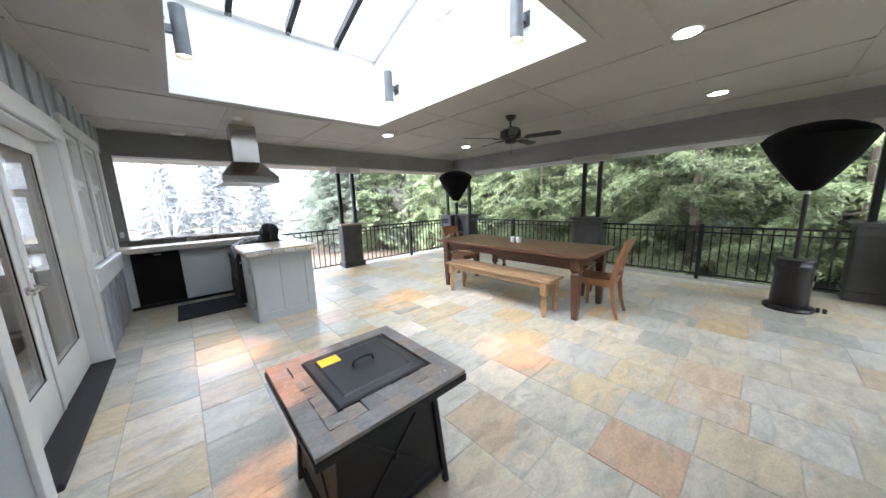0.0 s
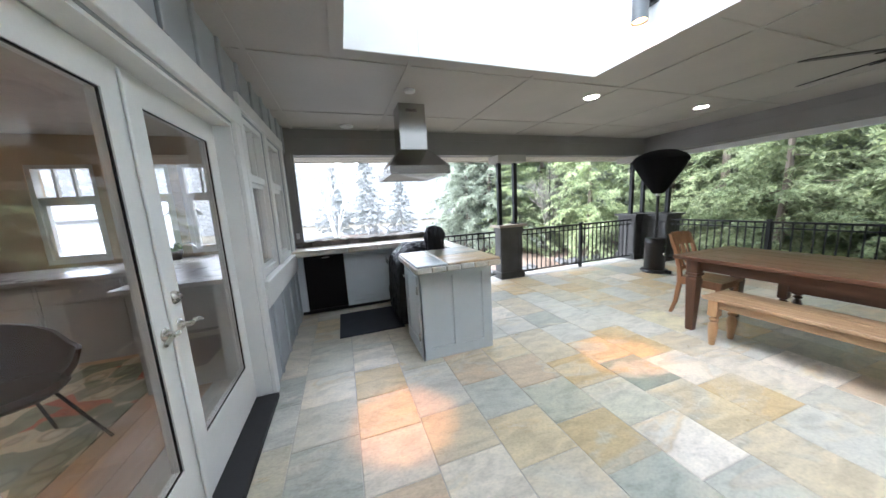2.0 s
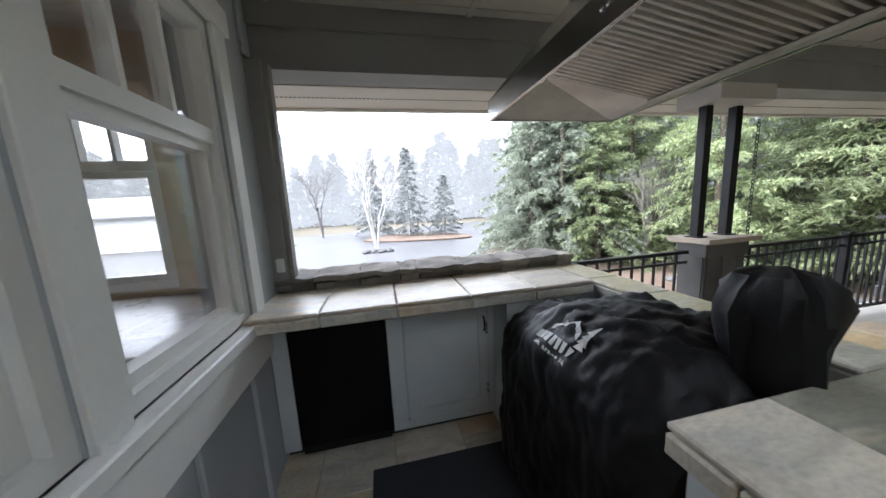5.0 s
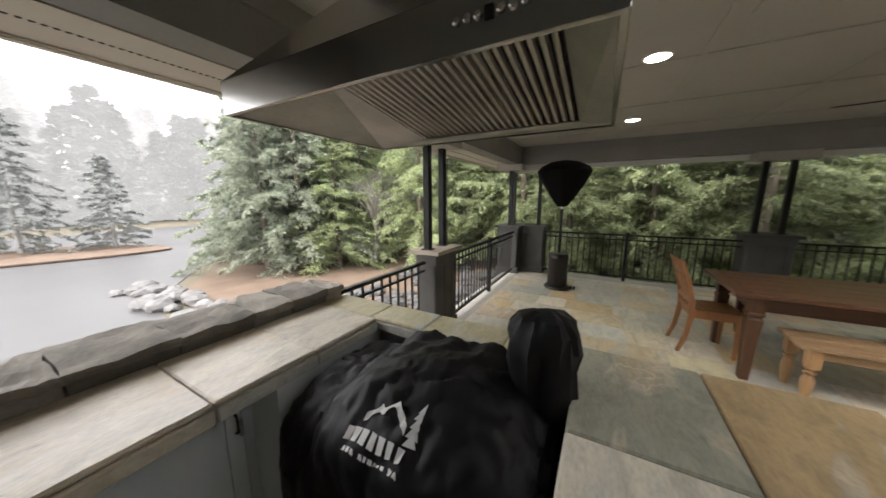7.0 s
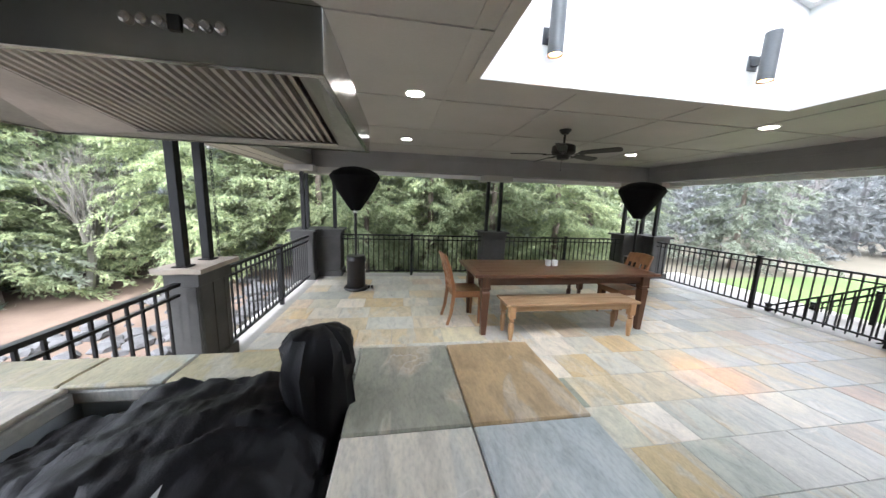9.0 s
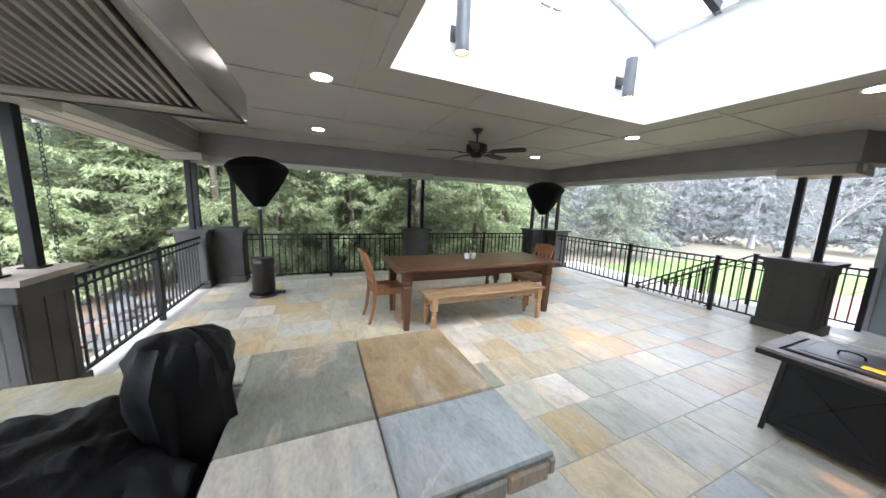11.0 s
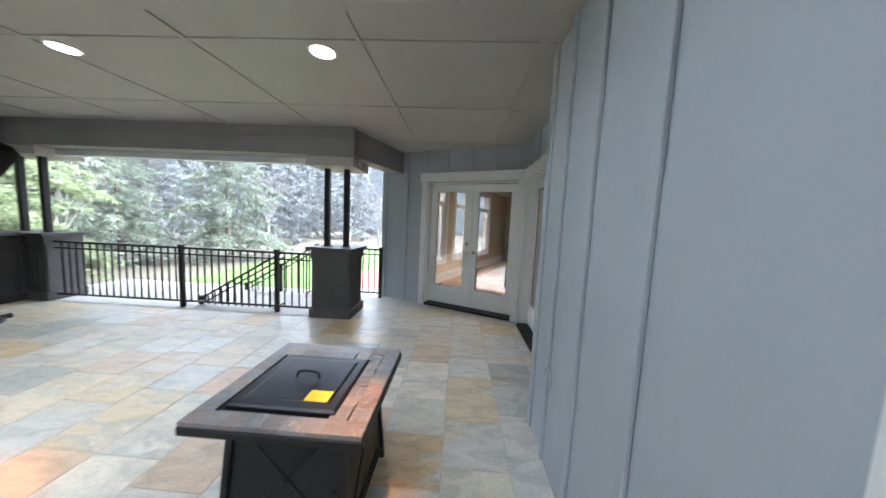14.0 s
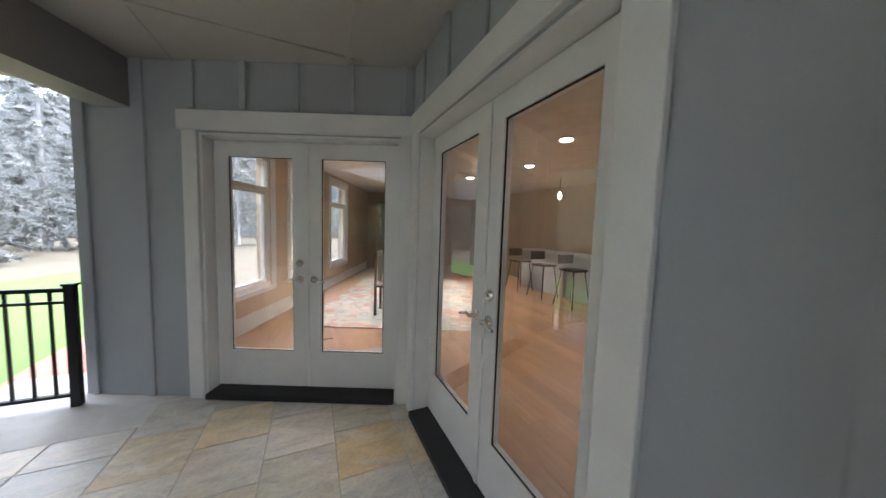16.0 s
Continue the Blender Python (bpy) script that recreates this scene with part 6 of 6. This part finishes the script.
# ---- trees ----
def needles(name, dark, light, thin):
    """Needle sprays: tone by broad noise and by each spray, partly lit through."""
    m = bpy.data.materials.new(name)
    m.use_nodes = True
    n, l = m.node_tree.nodes, m.node_tree.links
    b = n["Principled BSDF"]
    tc, ns, geo, info = (n.new("ShaderNode" + k) for k in ("TexCoord", "TexNoise", "NewGeometry", "ObjectInfo"))
    ns.inputs["Scale"].default_value, ns.inputs["Detail"].default_value = 1.3, 3
    l.new(tc.outputs["Object"], ns.inputs["Vector"])
    f = n.new("ShaderNodeMath")
    f.operation = "MULTIPLY_ADD"
    f.inputs[1].default_value = 0.45
    l.new(geo.outputs["Random Per Island"], f.inputs[0])
    l.new(ns.outputs[0], f.inputs[2])
    r = ramp(n, [(0.45, dark), (0.75, tuple((p + q) / 2 for p, q in zip(dark, light))), (1.0, light)])
    l.new(f.outputs[0], r.inputs[0])
    h, mr = n.new("ShaderNodeHueSaturation"), n.new("ShaderNodeMapRange")
    mr.inputs["To Min"].default_value, mr.inputs["To Max"].default_value = 0.78, 1.2
    l.new(info.outputs["Random"], mr.inputs["Value"])
    l.new(mr.outputs[0], h.inputs["Value"])
    l.new(r.outputs[0], h.inputs["Color"])
    l.new(h.outputs[0], b.inputs["Base Color"])
    b.inputs["Roughness"].default_value, b.inputs["Specular IOR Level"].default_value = 0.7, 0.25
    tl, mx = n.new("ShaderNodeBsdfTranslucent"), n.new("ShaderNodeMixShader")
    mx.inputs[0].default_value = thin
    l.new(h.outputs[0], tl.inputs["Color"])
    l.new(b.outputs[0], mx.inputs[1])
    l.new(tl.outputs[0], mx.inputs[2])
    l.new(mx.outputs[0], n["Material Output"].inputs[0])
    return m


M_BARK = surface("fir_bark", (0.11, 0.09, 0.07), (0.17, 0.14, 0.115), scale=5, fine=30, rough=0.9, bump=0.6, stretch=(1, 1, 0.3))
# mid and far needles are greyer, the far ones palest: mist put into the colour
M_FIR = [needles("fir_near", (0.19, 0.235, 0.14), (0.46, 0.515, 0.295), 0.55), needles("fir_mid_hazed", (0.21, 0.24, 0.195), (0.34, 0.375, 0.29), 0.55), needles("fir_far_hazed", (0.25, 0.265, 0.26), (0.31, 0.325, 0.315), 0.7)]
# far bark is paled the same way, as painted haze
M_BARK_FAR = surface("bark_far_hazed", (0.25, 0.25, 0.25), (0.3, 0.3, 0.3), rough=0.9)


def fir_crown(seed, H, R, start, boughs, material, blade=1.0):
    """Needle sprays on boughs that leave the trunk at every height, sag and carry hanging branchlets."""
    r = np.random.RandomState(seed)
    tris = []
    for k in range(boughs):
        f = (k + r.uniform(0, 1)) / boughs
        h = start + (H - start) * f
        a = 2.39996 * k + r.uniform(-0.5, 0.5)
        L = (R * (1 - f) ** 0.8 + 0.25) * r.choice((0.6, 0.85, 1.0, 1.0, 1.2)) * r.uniform(0.85, 1.1)
        rise, sag, bend = r.uniform(-0.15, 0.4) + 0.25 * f, r.uniform(0.2, 0.55), r.uniform(-0.35, 0.35)
        n = max(10, int(L * 15 / blade))
        q = r.uniform(0.12, 1.0, n) ** 0.8
        d = L * q
        ang = a + bend * q
        P = np.stack([np.cos(ang) * d, np.sin(ang) * d, h + rise * d - sag * d * q], 1)
        side = r.choice((-1.0, 1.0), n)
        ta = ang + side * r.uniform(0.25, 1.15, n)
        tp = r.uniform(-0.75, 0.08, n)
        tl = (0.14 + 0.17 * L * (1.05 - q) ** 0.7) * r.uniform(0.6, 1.3, n)
        T = np.stack([np.cos(ta) * np.cos(tp), np.sin(ta) * np.cos(tp), np.sin(tp)], 1)
        m = 9
        g = (np.arange(m) + 0.5) / m
        base = (P[:, None] + T[:, None] * (tl[:, None] * g)[..., None]).reshape(-1, 3)
        base[:, 2] -= (0.10 * tl[:, None] * g ** 2).ravel()
        D = np.repeat(T, m, 0) + r.normal(0, 0.55, (n * m, 3))
        D /= np.linalg.norm(D, axis=1)[:, None]
        W = np.cross(D, r.normal(0, 0.5, (n * m, 3)) + (0, 0, 1.1))
        W /= np.linalg.norm(W, axis=1)[:, None] + 1e-6
        ln, wd = r.uniform(0.09, 0.19, n * m)[:, None] * blade, r.uniform(0.018, 0.036, n * m)[:, None] * blade
        tris.append(np.stack([base - W * wd, base + W * wd, base + D * ln], 1).reshape(-1, 3))
    co = np.concatenate(tris)
    me = bpy.data.meshes.new("crown")
    me.from_pydata(co.tolist(), [], np.arange(len(co)).reshape(-1, 3).tolist())
    me.materials.append(material)
    return me


def trunk_mesh(H, r0, bark, seed):
    bm = bmesh.new()
    rr = random.Random(seed)
    rings = []
    for k in range(9):
        z = H * k / 8
        q = r0 * (1 - 0.93 * k / 8) * (1.25 if k == 0 else 1)
        ox, oy = rr.uniform(-0.05, 0.05), rr.uniform(-0.05, 0.05)
        rings.append([(ox + q * math.cos(a * 0.785), oy + q * math.sin(a * 0.785), z) for a in range(8)])
    loft(bm, rings)
    for k in range(14):
        z = H * rr.uniform(0.08, 0.5)
        a = rr.uniform(0, 6.28)
        l = rr.uniform(0.5, 1.6)
        rod(bm, (0, 0, z), (math.cos(a) * l, math.sin(a) * l, z - 0.15 * l), 0.03, 5, 0.008)
    me = bpy.data.meshes.new("trunk")
    bm.to_mesh(me)
    bm.free()
    me.materials.append(bark)
    return me


FIRS = []
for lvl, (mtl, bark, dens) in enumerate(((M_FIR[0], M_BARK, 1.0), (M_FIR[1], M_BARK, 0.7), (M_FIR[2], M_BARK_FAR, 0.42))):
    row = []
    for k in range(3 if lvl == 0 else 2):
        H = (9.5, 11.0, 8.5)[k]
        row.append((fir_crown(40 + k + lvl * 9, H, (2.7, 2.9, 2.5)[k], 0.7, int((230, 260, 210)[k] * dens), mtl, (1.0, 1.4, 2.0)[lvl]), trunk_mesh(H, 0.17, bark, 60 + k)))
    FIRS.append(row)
rng = random.Random(77)


def fir(x, y, lvl, s=1.0, label=None):
    crown, trunk = rng.choice(FIRS[lvl])
    t = thing("fir_tree", label or ("dense green fir with drooping boughs", "grey-green fir with light mist painted into its colour", "pale grey fir with mist painted into its colour")[lvl], "tree",
              Matrix.LocRotScale((x, y, GZ - 0.05), Euler((0, 0, rng.uniform(0, 6.28))), (s * rng.uniform(0.9, 1.1), s * rng.uniform(0.9, 1.1), s * rng.uniform(0.95, 1.15))),
              ("firs beside the terrace", "firs in light mist", "firs far off in the mist")[lvl])
    for nm, me in (("trunk", trunk), ("crown", crown)):
        o = new(nm, me)
        o.parent = t
    return t


for x, y, s in ((10.3, -1.4, 0.8), (10.0, 1.2, 0.78), (10.6, 3.4, 0.85), (10.0, 5.6, 0.72), (11.2, 7.4, 0.9), (11.8, -3.6, 0.95), (9.6, 11.0, 0.72), (7.6, 13.4, 0.66), (9.9, 14.4, 0.85), (11.6, 9.2, 0.8), (12.4, 1.9, 1.0), (12.6, 5.0, 1.0)):
    fir(x, y, 0, s)
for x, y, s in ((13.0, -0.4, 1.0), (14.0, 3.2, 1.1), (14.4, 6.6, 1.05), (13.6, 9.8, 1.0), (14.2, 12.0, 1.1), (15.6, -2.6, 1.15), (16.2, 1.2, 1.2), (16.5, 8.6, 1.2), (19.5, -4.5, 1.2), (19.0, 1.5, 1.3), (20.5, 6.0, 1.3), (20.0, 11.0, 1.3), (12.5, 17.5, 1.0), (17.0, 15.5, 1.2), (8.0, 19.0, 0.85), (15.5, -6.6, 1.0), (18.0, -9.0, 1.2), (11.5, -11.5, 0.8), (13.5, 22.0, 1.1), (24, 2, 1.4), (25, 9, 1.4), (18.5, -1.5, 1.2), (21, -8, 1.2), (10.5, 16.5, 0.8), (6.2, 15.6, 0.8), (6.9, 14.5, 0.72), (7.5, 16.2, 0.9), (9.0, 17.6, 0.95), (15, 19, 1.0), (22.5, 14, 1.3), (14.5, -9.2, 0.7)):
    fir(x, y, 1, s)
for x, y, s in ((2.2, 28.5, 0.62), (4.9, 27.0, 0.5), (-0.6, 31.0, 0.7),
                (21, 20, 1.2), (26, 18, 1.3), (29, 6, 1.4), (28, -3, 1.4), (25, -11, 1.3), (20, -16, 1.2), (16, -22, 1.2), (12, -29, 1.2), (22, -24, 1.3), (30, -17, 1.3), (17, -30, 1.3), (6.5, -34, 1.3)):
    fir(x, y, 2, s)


def bare_tree(m, H, seed, material, label, group=""):
    """A leafless tree: a forking trunk, limbs and many fine twigs, in two meshes."""
    t = thing("bare_tree", label, "tree", m, group)
    rr = random.Random(seed)
    big, fine = bmesh.new(), bmesh.new()

    def grow(p, d, l, r, depth):
        q = p + d * l
        rod(big if depth < 3 else fine, p, q, r, 6 if depth < 2 else 4, r * 0.62)
        if depth >= 5:
            return
        for k in range(2 if depth < 1 else 3):
            e = (d + Vector((rr.uniform(-1, 1), rr.uniform(-1, 1), rr.uniform(-0.15, 0.6))) * (0.42 + 0.07 * depth)).normalized()
            grow(p + d * l * rr.uniform(0.55, 1.0), e, l * rr.uniform(0.55, 0.8), r * 0.55, depth + 1)
    for k in range(3):
        grow(Vector((0, 0, 0)), Vector((rr.uniform(-0.2, 0.2), rr.uniform(-0.2, 0.2), 1)).normalized(), H * rr.uniform(0.28, 0.36), 0.09, 0)
    part("trunk", big, material, t)
    part("branchwork", fine, material, t)
    return t


M_BIRCH = surface("pale_birch", (0.52, 0.50, 0.47), (0.40, 0.38, 0.36), scale=6, fine=30, rough=0.8)
M_TWIG = surface("misty_twigs", (0.12, 0.112, 0.107), (0.155, 0.145, 0.14), rough=0.9)
bare_tree(pose(-0.4, 20.9, GZ), 7.5, 4, M_BIRCH, "pale leafless birch standing in a ring of stones")
for k, (x, y, s) in enumerate(((12.5, -16, 7), (15.5, -20, 8), (7.0, -23, 7), (19, -14.5, 8), (-5.5, 33, 8))):
    bare_tree(pose(x, y, GZ), s, 30 + k, M_TWIG, "bare grey-brown tree in the mist", "bare trees in the mist")

M_LICHEN = surface("lichened_twigs", (0.20, 0.20, 0.17), (0.14, 0.125, 0.105), scale=3, fine=30, rough=0.9)
for k, (x, y, s) in enumerate(((8.4, 12.3, 4.5), (9.3, 12.9, 5), (13.2, -6.2, 6))):
    bare_tree(pose(x, y, GZ), s, 70 + k, M_LICHEN, "bare lichened tree between the firs", "lichened trees between the firs")

# pale woods beyond fifty metres in two belts and a skyline, their mist painted as glow
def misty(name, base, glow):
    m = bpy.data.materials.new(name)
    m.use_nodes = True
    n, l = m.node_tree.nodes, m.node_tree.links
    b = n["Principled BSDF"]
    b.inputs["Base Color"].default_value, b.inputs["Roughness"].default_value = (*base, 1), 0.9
    # pale emission, uneven by noise, stands in for haze over the trees
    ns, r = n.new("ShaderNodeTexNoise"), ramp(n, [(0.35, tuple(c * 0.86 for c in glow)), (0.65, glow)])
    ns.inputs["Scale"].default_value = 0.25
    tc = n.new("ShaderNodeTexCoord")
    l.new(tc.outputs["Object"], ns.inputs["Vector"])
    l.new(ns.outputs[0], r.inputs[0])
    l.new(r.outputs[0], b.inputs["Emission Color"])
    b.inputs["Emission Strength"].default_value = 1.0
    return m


def woods(name, from_, to, radius, spread_, count, lo, hi, blade, material, label, seed):
    """A belt of far conifers, joined in one mesh: ragged crowns of long needle sprays."""
    rr = np.random.RandomState(seed)
    crowns = []
    for k in range(3):
        me = fir_crown(seed * 10 + k, 10.0, 2.3, 0.4, 110, material, blade)
        co = np.empty(len(me.vertices) * 3)
        me.vertices.foreach_get("co", co)
        crowns.append(co.reshape(-1, 3))
        bpy.data.meshes.remove(me)
    out = []
    for k in range(count):
        a = radians(from_ + (to - from_) * (k + rr.uniform(-0.5, 0.5)) / count)
        r, g, s = radius + rr.uniform(0, spread_), rr.uniform(0, 6.28), rr.uniform(lo, hi) / 10
        c = crowns[rr.randint(3)] * (s * rr.uniform(0.8, 1.15), s * rr.uniform(0.8, 1.15), s)
        x, y = c[:, 0] * math.cos(g) - c[:, 1] * math.sin(g), c[:, 0] * math.sin(g) + c[:, 1] * math.cos(g)
        out.append(np.stack([x + r * math.cos(a), y + r * math.sin(a), c[:, 2] + GZ - 0.3], 1))
    co = np.concatenate(out)
    me = bpy.data.meshes.new(name)
    me.from_pydata(co.tolist(), [], np.arange(len(co)).reshape(-1, 3).tolist())
    me.materials.append(material)
    return tagged(new(name, me), label, "woods", kind="stuff")


# farther belts and the drive side glow more, as thicker painted mist
woods("far_woods", -125, 55, 50, 10, 62, 11, 18, 3.2, misty("woods_haze_glow", (0.05, 0.055, 0.055), (0.062, 0.069, 0.070)), "grey conifer woods, mist painted on as a faint glow", 3)
woods("farther_woods", -125, 55, 64, 12, 70, 14, 22, 4.5, misty("woods_pale_haze_glow", (0.06, 0.062, 0.065), (0.098, 0.105, 0.107)), "pale conifer woods, deeper mist painted on as glow", 4)
woods("drive_woods", 55, 150, 50, 9, 40, 9, 15, 3.2, misty("drive_woods_haze_glow", (0.05, 0.055, 0.055), (0.14, 0.148, 0.15)), "pale conifers beyond the drive, thick mist painted on as glow", 5)
woods("farther_drive_woods", 55, 150, 64, 12, 45, 11, 17, 4.5, misty("drive_woods_pale_haze_glow", (0.06, 0.062, 0.065), (0.21, 0.22, 0.223)), "conifers beyond the drive almost lost in mist painted on as glow", 6)
# an emissive ring paints white mist behind the far woods
M_HAZE_GLOW = glowing("distance_haze_glow", (0.96, 0.99, 1.0), 0.36)
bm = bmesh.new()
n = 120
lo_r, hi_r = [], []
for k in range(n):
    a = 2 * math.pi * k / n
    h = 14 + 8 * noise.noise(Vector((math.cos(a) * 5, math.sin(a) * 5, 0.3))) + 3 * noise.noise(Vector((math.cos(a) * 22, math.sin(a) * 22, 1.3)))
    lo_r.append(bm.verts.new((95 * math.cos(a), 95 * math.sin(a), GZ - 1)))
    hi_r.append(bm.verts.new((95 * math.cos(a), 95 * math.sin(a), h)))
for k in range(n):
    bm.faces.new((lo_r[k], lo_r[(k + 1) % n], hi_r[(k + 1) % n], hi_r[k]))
structure(part("backdrop", bm, M_HAZE_GLOW), "pale glowing skyline that paints mist behind the far woods", "backdrop")

# ---- floor tiles ----
def tile_mesh(w, l, k):
    r = random.Random(k)
    bm = bmesh.new()
    bx(bm, -w / 2, w / 2, -l / 2, l / 2, -0.02, 0.0)
    bmesh.ops.bevel(bm, geom=[e for e in bm.edges if e.verts[0].co.z > -0.01 and e.verts[1].co.z > -0.01], offset=0.003, segments=1, affect="EDGES")
    for v in bm.verts:
        if v.co.z > -0.01:
            v.co.z += r.uniform(-0.0012, 0.0012)
            v.co.x += r.uniform(-0.0015, 0.0015)
            v.co.y += r.uniform(-0.0015, 0.0015)
    me = bpy.data.meshes.new("tile")
    bm.to_mesh(me)
    bm.free()
    me.materials.append(M_SLATE)
    return me


def in_floor(x1, y0):
    return x1 >= -0.66 or y0 <= 0.53


rng = random.Random(11)
tiles = {}
PITCH = 0.397
# pieces that stand out, by column: from, to, tone
NOTED = {2: [(1.52, 2.18, (0.54, 0.53, 0.47)), (2.18, 2.60, (0.41, 0.44, 0.46))],
         3: [(1.92, 2.40, (0.50, 0.51, 0.47)), (2.40, 2.81, (0.62, 0.55, 0.43)), (2.81, 3.20, (0.58, 0.49, 0.33))],
         4: [(0.30, 0.70, (0.60, 0.56, 0.46)), (2.20, 2.615, (0.47, 0.49, 0.43)), (2.615, 3.00, (0.54, 0.43, 0.25)), (3.00, 3.39, (0.48, 0.48, 0.39))],
         5: [(0.13, 0.53, (0.55, 0.39, 0.27)), (2.42, 2.81, (0.82, 0.76, 0.68)), (2.81, 3.21, (0.54, 0.53, 0.43)), (3.21, 3.60, (0.56, 0.42, 0.22))],
         6: [(3.005, 3.40, (0.30, 0.32, 0.26)), (3.40, 3.80, (0.56, 0.44, 0.27))],
         9: [(3.50, 4.02, (0.60, 0.55, 0.38))]}


def courses(lo, hi, noted):
    """The joints of one column: noted pieces where they lie, others of two lengths between them."""
    out, y = [], lo
    for y0, y1, tone in noted + [(hi, hi, None)]:
        first = True
        while y < y0 - 0.01:
            l = rng.choice((0.25, 0.40, 0.55)) if first and y == lo else rng.choice((0.397, 0.397, 0.60))
            first = False
            e = y0 if y0 - y - l < 0.18 else y + l
            out.append((y, e, rng.choice(TONES)))
            y = e
        if tone:
            out.append((y0, y1, tone))
            y = y1
    return out


for i in range(-2, 17):
    x0 = -0.465 + PITCH * i
    x1 = x0 + PITCH
    lo = -2.0 if x0 < 1.2 else -1.27
    if x0 < 0.6:
        lo = -2.42
    for y, y1, tone in courses(lo, 6.125, NOTED.get(i, [])):
        a0, a1 = max(x0, -1.02 if y < 0.53 else -0.675), min(x1, 6.125)
        inside_cab = 0.56 < a0 and a1 < 1.25 and y > 4.1
        if a1 - a0 > 0.04 and in_floor(a1, y) and not inside_cab:
            key = (round(a1 - a0, 3), round(y1 - y, 3), rng.randrange(2))
            if key not in tiles:
                tiles[key] = tile_mesh(key[0] - 0.004, key[1] - 0.004, len(tiles))
            o = shared("tile", tiles[key], deck, pose((a0 + a1) / 2, (y + y1) / 2, rng.uniform(-0.0008, 0.0008), 0, 0, 0))
            k = rng.uniform(0.92, 1.06)
            o.color = (tone[0] * k, tone[1] * k, tone[2] * k, 1)
